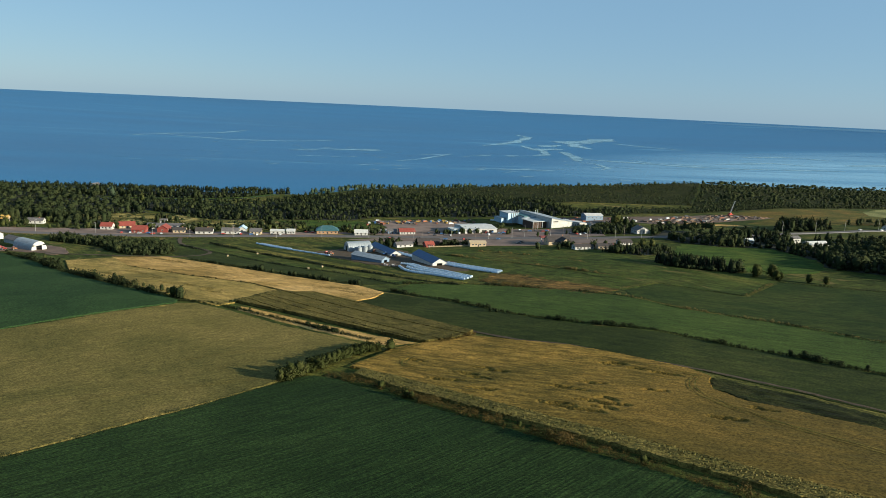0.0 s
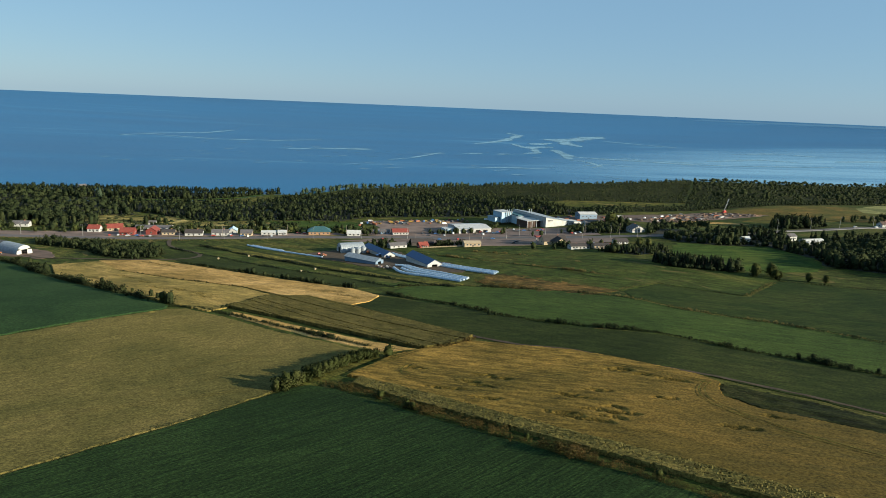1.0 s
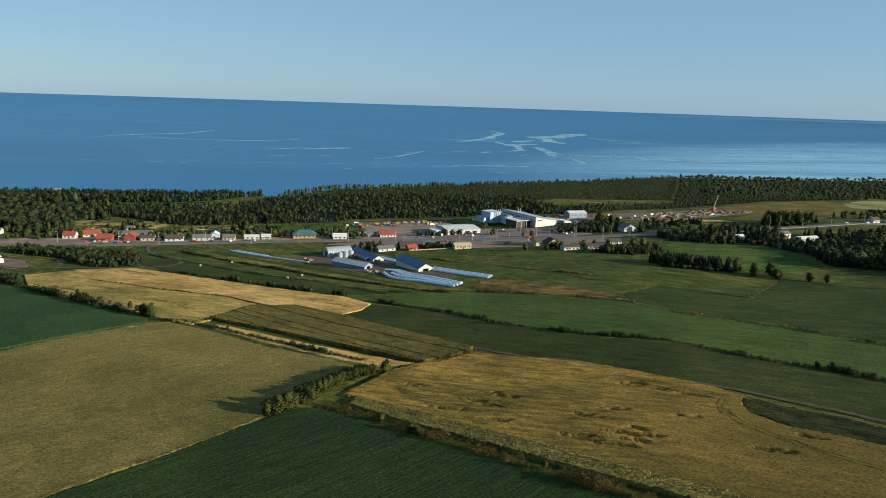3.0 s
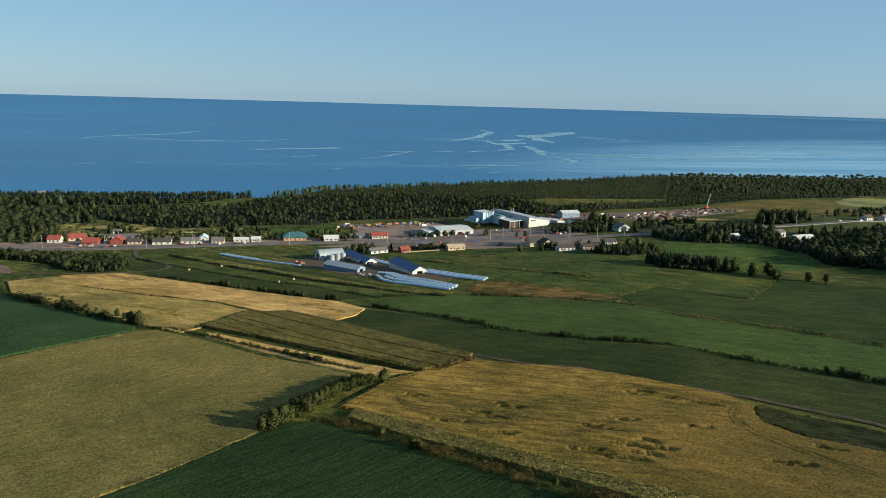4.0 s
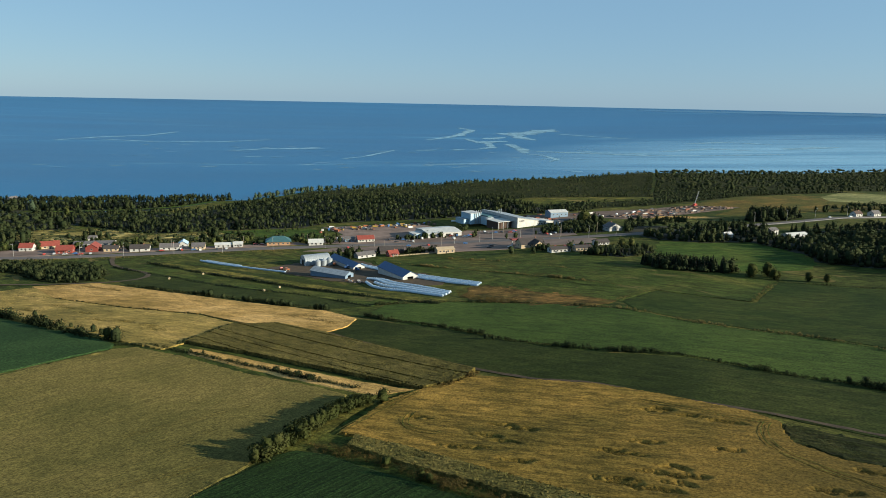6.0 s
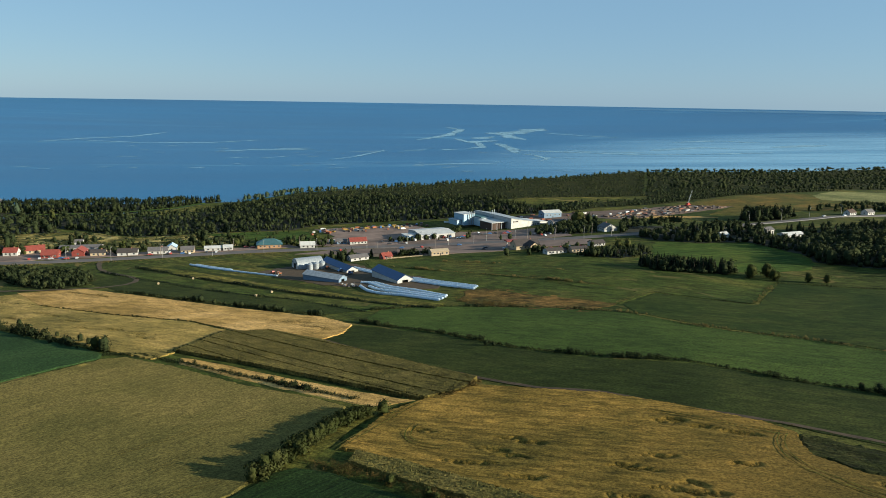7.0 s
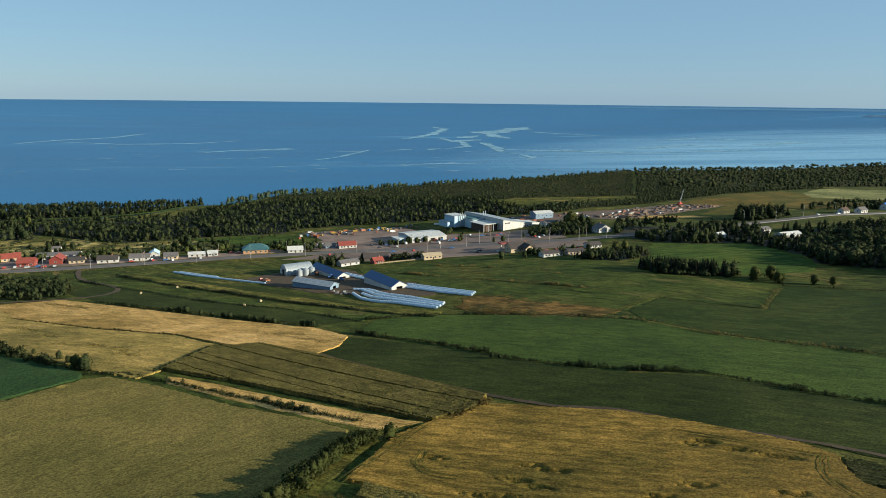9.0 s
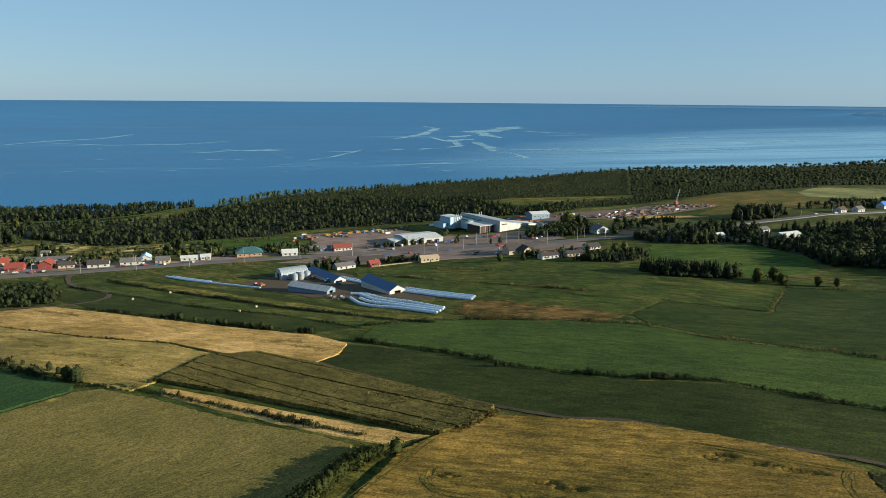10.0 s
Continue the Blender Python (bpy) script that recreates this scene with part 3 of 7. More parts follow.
drape("field_farmyard", [(-110, 590), (-92, 566), (-60, 532), (-42, 520), (-10, 505), (18, 500), (25, 515), (8, 545), (-20, 575), (-36, 612), (-60, 618), (-90, 608)], M["soil"], 0.24, 6, 2, "brown bare earth farmyard", "yard")
drape("field_east_olive", [(395, 935), (511, 990), (594, 1002), (700, 1040), (800, 960), (640, 880), (560, 835), (470, 800), (400, 792), (345, 805), (405, 862), (362, 900)], M["olive"], 0.15, 10, 3, "olive and rust-coloured rough meadow")
drape("field_far_pale", [(556, 922), (582, 984), (650, 1045), (760, 1036), (900, 1000), (860, 930), (760, 900), (642, 892)], M["stubble"], 0.3, 10, 1, label="pale cut field on a low rise")
drape("field_clearing", CLEAR, M["pasture"], 0.15, 8, 2, "pale green clearing in the woods")
drape("pavement_timber_yard", [(215, 832), (240, 800), (262, 798), (333, 828), (405, 862), (360, 898), (290, 878), (130, 868), (128, 800), (200, 800)], M["red_soil"], 0.2, 8, 2, "reddish bare ground of a timber yard", "yard")
drape("field_dirt_strip", [(272, 800), (285, 815), (330, 795), (345, 780), (330, 778)], M["gold2"], 0.25, 6, 1, "strip of dry tan stubble")
drape("pavement_west", [(-430, 652), (-330, 660), (-250, 676), (-150, 693), (-90, 704), (-100, 718), (-160, 706), (-250, 694), (-262, 722), (-310, 724), (-330, 696), (-430, 672)], M["gravel"], 0.2, 8, 1.5, "grey gravel forecourts along the highway", "forecourt")
drape("pavement_hall", [(-331, 578), (-315, 572), (-293, 543), (-298, 531), (-315, 540), (-350, 540), (-356, 556), (-338, 566)], M["red_soil"], 0.24, 5, 1.5, "pale gravel yard before the arched hall", "yard")
drape("track_farm", ribbon([(-318, 546), (-300, 534), (-280, 537), (-250, 536), (-215, 538), (-201, 543), (-193, 549), (-189, 559), (-191, 570), (-199, 581), (-213, 593), (-225, 604), (-234, 618), (-241, 635), (-247, 655)], 3.6), M["soil"], 0.3, 4, 0.5, "narrow dirt farm track", "track", skirt=False)
drape("track_field", ribbon([(-50, 385), (-17, 347), (17, 309), (35, 293), (54, 284), (74, 264), (97, 246), (119, 224), (138, 202), (200, 145)], 2.0), M["soil"], 0.22, 5, 0.4, "brown dirt track between fields", "track", skirt=False)
drape("track_grass", ribbon([(-52, 225), (-40, 256), (-28, 278), (-14, 292), (2, 298)], 6), M["pasture"], 0.2, 4, 0.8, "grassy track beside trees", "track", skirt=False)


TRAMS = [[(92, 236), (87, 231), (84, 223), (84, 215), (89, 204), (94, 194), (98, 188), (112, 172), (130, 152)], [(-10, 268), (-14, 262), (-14, 255), (-10, 250), (-3, 247)], [(62, 262), (76, 250), (86, 240), (92, 236)],
         [(-36, 250), (-28, 262), (-18, 275), (-8, 288)]]
for way in TRAMS:
    for side in (-0.95, 0.95):
        mid = [Vector(p) for p in resample(way, 3)]
        for _ in range(4):
            mid = [mid[0]] + [(a + b + c) / 3 for a, b, c in zip(mid, mid[1:], mid[2:])] + [mid[-1]]
        edge = ribbon([tuple(p) for p in mid], 2 * abs(side))
        half = edge[:len(mid)] if side > 0 else edge[len(mid):]
        drape("track_tram", ribbon(half, 0.36), M["pasture"], 1.06, 3, 0.1, "dark wheel mark pressed into ripe grain", "wheel track", skirt=False)
for way in ([(-99, 258), (-66, 284)], [(-84, 245), (-72, 264)], [(-112, 208), (-64, 237)]):
    for off in (0, 1.9):
        drape("track_tram", ribbon([(x + off * 0.62, y - off * 0.78) for x, y in resample(way, 4)], 0.32), M["corn"], 0.46, 3, 0.12, "dark wheel mark pressed into ripening grain", "wheel track", skirt=False)


# ---- trees ----
def quads_mesh(pos, out, size, rng):
    """Many small four-sided leaf clumps, one a position, facing roughly outwards; shaded as one soft crown."""
    n = len(pos)
    out = out / (np.linalg.norm(out, axis=1, keepdims=True) + 1e-9)
    nrm = out + rng.normal(0, 0.5, (n, 3))
    nrm /= np.linalg.norm(nrm, axis=1, keepdims=True) + 1e-9
    a = np.cross(nrm, rng.normal(0, 1, (n, 3)))
    a /= np.linalg.norm(a, axis=1, keepdims=True) + 1e-9
    b = np.cross(nrm, a)
    s = (size * rng.uniform(0.6, 1.35, n))[:, None]
    k = rng.uniform(0.6, 1.0, n)[:, None]
    V = np.stack([pos - a * s, pos - b * s * k, pos + a * s, pos + b * s * k], 1).reshape(-1, 3)
    soft = out * 0.9 + nrm * 0.25
    soft /= np.linalg.norm(soft, axis=1, keepdims=True) + 1e-9
    return V, np.arange(4 * n).reshape(-1, 4), np.repeat(soft, 4, 0)


def lump(rng, c, r):
    """A dense, uneven inner mass of leaves, four-sided faces only."""
    k = 3
    P, F = [], []
    for ax in range(3):
        for s in (-1, 1):
            o = len(P)
            for i in range(k):
                for j in range(k):
                    p = [0, 0, 0]
                    p[ax], p[(ax + 1) % 3], p[(ax + 2) % 3] = s, (2 * i / (k - 1) - 1) * s, 2 * j / (k - 1) - 1
                    P.append(p)
            F += [[o + i * k + j, o + (i + 1) * k + j, o + (i + 1) * k + j + 1, o + i * k + j + 1] for i in range(k - 1) for j in range(k - 1)]
    P = np.array(P, float)
    D = P / np.linalg.norm(P, axis=1, keepdims=True)
    ph = rng.uniform(0, 6.28, 3)
    R = r * (1 + 0.22 * np.sin(3.1 * D[:, :1] + ph[0]) * np.sin(3.7 * D[:, 1:2] + ph[1]) + 0.12 * np.sin(6 * D[:, 2:] + ph[2]))
    return np.array(c) + D * R, np.array(F), D


def broadleaf(rng, h, w, n, leaf, bare=0.2, cores=0):
    """Leaf clumps over several lobes of a rounded, uneven crown."""
    lobes = []
    for i in range(9):
        a, r = rng.uniform(0, 6.283), rng.uniform(0.1, 0.33) * w
        z = h * (bare + (0.95 - bare) * rng.uniform(0.15, 0.82))
        lobes.append((r * math.cos(a), r * math.sin(a), z, w * rng.uniform(0.2, 0.32)))
    lobes.append((0, 0, h * 0.8, w * 0.24))
    pick = rng.integers(0, len(lobes), n)
    L = np.array(lobes)[pick]
    d = rng.normal(0, 1, (n, 3))
    d /= np.linalg.norm(d, axis=1, keepdims=True)
    pos = L[:, :3] + d * L[:, 3:] * rng.uniform(0.8, 1.06, (n, 1)) * [1, 1, 0.95]
    pos[:, 2] = np.clip(pos[:, 2], h * bare * 0.6, h)
    core = pos - [0, 0, h * (bare + 1) * 0.45]
    core /= np.linalg.norm(core, axis=1, keepdims=True) + 1e-9
    V, F, N = quads_mesh(pos, d * 0.7 + core * 0.6 + [0, 0, 0.1], leaf, rng)
    for q in lobes[:cores]:
        LV, LF, LN = lump(rng, q[:3], q[3] * 0.86)
        LV[:, 2] = np.clip(LV[:, 2], 0.0, h)
        up = LV - [0, 0, h * (bare + 1) * 0.45]
        up /= np.linalg.norm(up, axis=1, keepdims=True) + 1e-9
        S = LN * 0.8 + up * 0.5
        F, V, N = np.concatenate([F, LF + len(V)]), np.concatenate([V, LV]), np.concatenate([N, S / np.linalg.norm(S, axis=1, keepdims=True)])
    return V, F, N


def conifer(rng, h, w, n):
    """Drooping branch fans in rising, narrowing whorls."""
    z = h * (1 - np.sqrt(rng.uniform(0.0, 0.9, n)))
    r = (1 - z / h) * w * 0.5 * rng.uniform(0.65, 1.25, n) + 0.12
    a = rng.uniform(0, 6.283, n)
    c, s = np.cos(a), np.sin(a)
    half = r * 0.26 + 0.14
    drop = r * 0.45 + 0.25
    root = np.stack([c * r * 0.15, s * r * 0.15, z + 0.2], -1)
    tip = np.stack([c * r, s * r, z - drop], -1)
    mid = np.stack([c * r * 0.65, s * r * 0.65, z - drop * 0.35], -1)
    side = np.stack([-s * half, c * half, 0 * z - 0.15], -1)
    V = np.stack([root, mid - side, tip, mid + side], 1).reshape(-1, 3)
    N = np.stack([c, s, 0 * z + 0.45], -1) + rng.normal(0, 0.42, (n, 3))
    N /= np.linalg.norm(N, axis=1, keepdims=True)
    return V, np.arange(4 * n).reshape(-1, 4), np.repeat(N, 4, 0)


def soft_normals(me, N):
    me.polygons.foreach_set("use_smooth", np.ones(len(me.polygons), bool))
    at = me.attributes.new("custom_normal", "FLOAT_VECTOR", "POINT")
    at.data.foreach_set("vector", np.ascontiguousarray(N, np.float32).ravel())


def facing(V, F, N):
    """Winds four-sided faces so that their fronts agree with the shading direction."""
    g = np.cross(V[F[:, 2]] - V[F[:, 0]], V[F[:, 3]] - V[F[:, 1]])
    back = (g * N[F].mean(1)).sum(1) < 0
    out = F.copy()
    out[back] = F[back][:, ::-1]
    return out


def trunk_mesh(rng, h, r0, limbs=3, sides=6):
    """A tapered, slightly bent trunk with a few limbs."""
    V, F = [], []

    def limb(p0, p1, ra, rb):
        k = len(V)
        d = Vector(p1) - Vector(p0)
        q = d.to_track_quat("Z", "Y")
        for p, r in ((p0, ra), ((Vector(p0) + Vector(p1)) / 2 + Vector((rng.normal(0, .1), rng.normal(0, .1), 0)), (ra + rb) / 2), (p1, rb)):
            for i in range(sides):
                o = q @ Vector((math.cos(6.283 * i / sides) * r, math.sin(6.283 * i / sides) * r, 0))
                V.append(tuple(Vector(p) + o))
        for j in range(2):
            for i in range(sides):
                F.append((k + j * sides + i, k + j * sides + (i + 1) % sides, k + (j + 1) * sides + (i + 1) % sides, k + (j + 1) * sides + i))

    limb((0, 0, -0.4), (0, 0, h), r0, r0 * 0.3)
    for i in range(limbs):
        a, z = 6.283 * i / max(1, limbs) + rng.uniform(0, 1), h * rng.uniform(0.45, 0.7)
        limb((0, 0, z), (math.cos(a) * h * 0.3, math.sin(a) * h * 0.3, z + h * 0.3), r0 * 0.45, r0 * 0.15)
    return np.array(V), np.array(F)


def crown(rng, h, w, n, leaf, peak=0.8, full=0.7, cores=1):
    """A leafy crown from near the ground up: uneven clumps round a tapering outline. peak < 1 puts the widest part low."""
    k = 14
    u = (np.arange(k) + rng.uniform(0, 1, k)) / k * 0.88 + 0.06
    env = np.sin(math.pi * u ** peak) ** full
    a = rng.uniform(0, 6.283, k)
    r = env * w * 0.5 * rng.uniform(0.2, 0.8, k)
    L = np.stack([r * np.cos(a), r * np.sin(a), u * h * 0.94, w * (0.13 + 0.13 * env) * rng.uniform(0.75, 1.25, k)], -1)
    pick = L[rng.choice(k, n, p=L[:, 3] / L[:, 3].sum())]
    d = rng.normal(0, 1, (n, 3))
    d /= np.linalg.norm(d, axis=1, keepdims=True)
    pos = pick[:, :3] + d * pick[:, 3:] * rng.uniform(0.55, 1.15, (n, 1))
    pos[:, 2] = np.clip(pos[:, 2], 0.02 * h, h)
    side = pos * [1, 1, 0] / (w * 0.5) + [0, 0, 0.25] + (pos - [0, 0, h * 0.45]) * [0, 0, 0.5 / h]
    V, F, N = quads_mesh(pos, d * 0.6 + side * 0.7, leaf, rng)
    N = N + np.repeat(rng.normal(0, 0.28, (n, 3)), 4, 0)
    for q in range(cores):
        LV, LF, LN = lump(rng, (0, 0, 0), 1.0)
        LV = LV * [w * 0.28, w * 0.28, h * 0.38] + [0, 0, h * (0.44 + 0.1 * q)]
        F, V, N = np.concatenate([F, LF + len(V)]), np.concatenate([V, LV]), np.concatenate([N, LN + rng.normal(0, 0.3, LN.shape)])
    return V, F, N / (np.linalg.norm(N, axis=1, keepdims=True) + 1e-9)


def spire(rng, n):
    """A spruce of unit height, with branch sizes in proportion."""
    V, F, N = conifer(rng, 12.0, 12 * rng.uniform(0.27, 0.38), n)
    return V / 12.0, F, N


VARIANTS = {}
g_rng = np.random.default_rng(7)
for i in range(6):
    VARIANTS["broad", i] = (crown(g_rng, 1.0, g_rng.uniform(0.62, 0.85), 120, 0.047), trunk_mesh(g_rng, 0.72, 0.022, 1, 3))
    VARIANTS["tall", i] = (crown(g_rng, 1.0, g_rng.uniform(0.34, 0.48), 100, 0.038, 0.7, 0.8), trunk_mesh(g_rng, 0.8, 0.014, 0, 3))
    VARIANTS["spruce", i] = (spire(g_rng, 115), trunk_mesh(g_rng, 0.9, 0.014, 0, 3))
    VARIANTS["shrub", i] = (broadleaf(g_rng, 1.0, g_rng.uniform(1.1, 1.5), 75, 0.095, 0.0), trunk_mesh(g_rng, 0.6, 0.03, 0, 3))
    VARIANTS["far", i] = (crown(g_rng, 1.0, g_rng.uniform(0.75, 1.05), 62, 0.062, 0.85, 0.6), trunk_mesh(g_rng, 0.5, 0.02, 0, 3))
    VARIANTS["weed", i] = (broadleaf(g_rng, 1.0, g_rng.uniform(1.1, 1.5), 150, 0.055, 0.0), trunk_mesh(g_rng, 0.6, 0.03, 3, 4))
    VARIANTS["low", i] = (crown(g_rng, 1.0, g_rng.uniform(1.2, 1.7), 34, 0.10, 0.9, 0.5), trunk_mesh(g_rng, 0.5, 0.03, 0, 3))
    VARIANTS["dense", i] = (crown(g_rng, 1.0, g_rng.uniform(0.75, 0.95), 460, 0.038, 0.8, 0.6, 2), trunk_mesh(g_rng, 0.7, 0.02, 4, 5))
    VARIANTS["fir", i] = (spire(g_rng, 260), trunk_mesh(g_rng, 0.9, 0.014, 0, 3))
# trees deep in a stand keep their upper crowns alone
TOPS = {}
for key, ((V, F, N), _) in VARIANTS.items():
    TOPS[key] = (V, F[V[F][:, :, 2].mean(1) > 0.38], N)


def packed(V, F, N):
    """Drops the points that no face uses."""
    used = np.unique(F)
    back = np.zeros(len(V), int)
    back[used] = np.arange(len(used))
    return V[used], back[F], N[used]


TOPS = {key: packed(*m) for key, m in TOPS.items()}


def pile(name, parts, material_list, label, category, kind="stuff", parent=None, soft=True):
    """Joins arrays of (verts, faces, material index) into one mesh."""
    if not parts:
        return None
    off, Vs, Fs, Ms, Ns = 0, [], [], [], []
    for V, F, k, *N in parts:
        Ns.append(N[0] if N else V - V.mean(0))
        Vs.append(V)
        Fs.append(F + off)
        Ms.append(np.full(len(F), k, np.int32))
        off += len(V)
    V, F, K, N = np.concatenate(Vs), np.concatenate(Fs), np.concatenate(Ms), np.concatenate(Ns)
    F = facing(V, F, N)
    me = bpy.data.meshes.new(name)
    me.vertices.add(len(V))
    me.vertices.foreach_set("co", V.astype(np.float32).ravel())
    me.loops.add(F.size)
    me.loops.foreach_set("vertex_index", F.ravel().astype(np.int32))
    me.polygons.add(len(F))
    me.polygons.foreach_set("loop_start", np.arange(0, F.size, 4, dtype=np.int32))
    for m in material_list:
        me.materials.append(m)
    me.polygons.foreach_set("material_index", K)
    me.update()
    if soft:
        soft_normals(me, N / (np.linalg.norm(N, axis=1, keepdims=True) + 1e-9))
    ob = new(name, me)
    ob.parent = parent
    return tagged(ob, label, category, kind=kind) if parent is None else ob


def spun(V, x, y, z, h, a, wide=1.0):
    c, s = math.cos(a), math.sin(a)
    W = V * [h * wide, h * wide, h]
    return np.stack([W[:, 0] * c - W[:, 1] * s + x, W[:, 0] * s + W[:, 1] * c + y, W[:, 2] + z], -1)


def turned(N, a):
    c, s = math.cos(a), math.sin(a)
    return np.stack([N[:, 0] * c - N[:, 1] * s, N[:, 0] * s + N[:, 1] * c, N[:, 2]], -1)


def near_line(x, y, line, gap):
    p = Vector((x, y))
    for a, b in zip(line, line[1:]):
        a, b = Vector(a), Vector(b)
        t = max(0, min(1, (p - a).dot(b - a) / (b - a).length_squared))
        if (p - a.lerp(b, t)).length < gap:
            return True
    return False


def wood(name, poly, spacing, kinds, heights, label, seed, gaps=(), keep_line=None, leaf="leaf_a", category="woods", thin=0.0, floor="litter"):
    """A stand of trees inside a plan outline; kinds: (variant, share)."""
    rng = np.random.default_rng(seed)
    xs, ys = [p[0] for p in poly], [p[1] for p in poly]
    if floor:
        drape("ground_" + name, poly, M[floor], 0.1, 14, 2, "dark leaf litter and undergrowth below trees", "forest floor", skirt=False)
    parts = []
    names = [k for k, _ in kinds]
    share = np.array([s for _, s in kinds], float)
    share /= share.sum()
    y = min(ys)
    while y < max(ys):
        x = min(xs)
        while x < max(xs):
            px, py = x + rng.uniform(-.5, .5) * spacing, y + rng.uniform(-.5, .5) * spacing
            x += spacing
            if not inside(poly, px, py) or any(inside(g, px, py) for g in gaps) or rng.uniform() < thin:
                continue
            if keep_line and near_line(px, py, keep_line, 14):
                continue
            kind = names[rng.choice(len(names), p=share)]
            blot = noise.noise(Vector((px * 0.02, py * 0.02, seed)))
            h = heights[0] + (heights[1] - heights[0]) * min(1, max(0, rng.uniform(0.1, 0.9) + 0.55 * blot + 0.35 * noise.noise(Vector((px * 0.09, py * 0.09, seed)))))
            if kind in ("shrub", "low"):
                h *= 0.5
            pick = int(rng.integers(6))
            (V, F, N), (TV, TF) = VARIANTS[kind, pick]
            deep = all(inside(poly, px + dx, py - dy) and not any(inside(g, px + dx, py - dy) for g in gaps) for dx, dy in ((3, 17), (-8, 10), (10, 6)))
            if deep:
                V, F, N = TOPS[kind, pick]
            z, a, w = lift(px, py), rng.uniform(0, 6.28), rng.uniform(0.85, 1.2) * {"spruce": 1.35, "tall": 1.25}.get(kind, 1.0) * (1.35 if deep else 1.0)
            parts.append((spun(V, px, py, z, h, a, w), F, 1 if kind in ("spruce", "fir") else 0, turned(N, a)))
            if not deep and h > 5 and kind != "low":
                (LV, LF, LN), _ = VARIANTS["low", pick]
                lx, ly = px + rng.uniform(-2, 2), py - rng.uniform(0.5, 3)
                parts.append((spun(LV, lx, ly, lift(lx, ly), h * rng.uniform(0.3, 0.5), a), LF, 0, turned(LN, a)))
            if kind not in ("shrub", "far", "low") and not deep:
                parts.append((spun(TV, px, py, z, h, a), TF, 2))
        y += spacing
    return pile(name, parts, [M[leaf], M["leaf_b"], M["bark"]], label, category)


def tree(kind, x, y, h, label, leaf="leaf_a", group="", wide=1.0, seed=0, category="tree"):
    """A single tree: trunk and crown under an empty at its foot."""
    rng = np.random.default_rng(seed + int(abs(x) * 13 + abs(y) * 7))
    (V, F, N), (TV, TF) = VARIANTS[kind, int(rng.integers(6))]
    root = tagged(new("shrub" if kind == "shrub" else "tree"), label, category, group)
    root.matrix_world = pose(x, y, lift(x, y))
    a = rng.uniform(0, 6.28)
    W, N = spun(V, 0, 0, 0, h, a, wide), turned(N, a)
    c = new("crown", from_arrays("crown", W, facing(W, F, N), M["leaf_b" if kind in ("spruce", "fir") else leaf]))
    soft_normals(c.data, N)
    t = new("trunk", from_arrays("trunk", spun(TV, 0, 0, 0, h, a), TF, M["bark"]))
    c.parent = t.parent = root
    return root


def hedge(name, line, width, height, label, seed, leaf="leaf_c", every=0.9, rough=0.6, lumps=0.0, kind="shrub"):
    """A bushy row: small leaf clumps heaped along a line, with bays and taller shrubs."""
    rng = np.random.default_rng(seed)
    parts = []
    for p in resample(line, every):
        n1 = noise.noise(Vector((p.x * 0.06, p.y * 0.06, seed * 3.1)))
        n2 = noise.noise(Vector((p.x * 0.3, p.y * 0.3, seed * 1.7)))
        h = height * max(0.25, 1 + rough * (n1 + 0.8 * n2))
        if lumps and n1 + n2 > 0.35:
            h *= 1 + lumps
        px, py = p.x + rng.uniform(-.5, .5) * width, p.y + rng.uniform(-.5, .5) * width
        (V, F, N), _ = VARIANTS[kind, int(rng.integers(6))]
        sel = rng.permutation(len(F))[: int(40 + 30 * min(2, h / 2))]
        V4, N4, a = V.reshape(-1, 4, 3)[sel].reshape(-1, 3), N.reshape(-1, 4, 3)[sel].reshape(-1, 3), rng.uniform(0, 6.28)
        parts.append((spun(V4, px, py, lift(px, py) - 0.1, h, a, 0.9), np.arange(len(V4)).reshape(-1, 4), 0, turned(N4, a)))
    return pile(name, parts, [M[leaf]], label, "hedge")


# ---- woods ----
SHORE = list(zip(SHORE_X, SHORE_Y))
RIVER = [(-480, 906), (-425, 926), (-370, 937), (-327, 950), (-304, 964), (-283, 985), (-262, 1022), (-248, 1052), (-238, 1100)]
CLEAR_A = CLEAR
BANK = ribbon([(-425, 936), (-370, 947), (-325, 960), (-300, 975), (-276, 994), (-252, 1036)], 8)
wood("woods_main", [(-420, 880), (-330, 830), (-255, 785), (-195, 803), (-105, 810), (-88, 842), (20, 865), (125, 884), (205, 880), (160, 950), (140, 1000), (20, 1045), (-120, 1042), (-195, 1020), (-215, 985), (-250, 930), (-330, 915), (-420, 905)],
     5.5, [("spruce", 10), ("tall", 7), ("broad", 2)], (5, 11.5), "dense mixed spruce and birch woods", 11, [CLEAR_A, ribbon(RIVER, 30)])
wood("woods_spit", [(-700, 985), (-560, 955), (-425, 941), (-370, 952), (-325, 965), (-300, 980), (-279, 999), (-256, 1038), (-232, 1058), (-236, 1066), (-330, 1052), (-430, 1036), (-560, 1015), (-700, 1000)],
     5.6, [("spruce", 9), ("broad", 1), ("tall", 3)], (7, 13), "dark spruce stand on the spit by the sea", 12, [BANK])
wood("woods_west", [(-640, 760), (-520, 740), (-440, 735), (-400, 790), (-345, 815), (-400, 890), (-480, 960), (-660, 975), (-680, 900)],
     8.0, [("far", 6), ("shrub", 4), ("spruce", 2), ("tall", 1)], (6, 13), "broadleaf woods and scrub", 13, [ribbon(RIVER, 26)])
wood("woods_west_near", [(-520, 690), (-455, 690), (-440, 722), (-370, 715), (-348, 740), (-400, 775), (-460, 730), (-520, 740)],
     8.5, [("broad", 6), ("tall", 2)], (9, 15), "tall broadleaf trees among the roadside houses", 14)
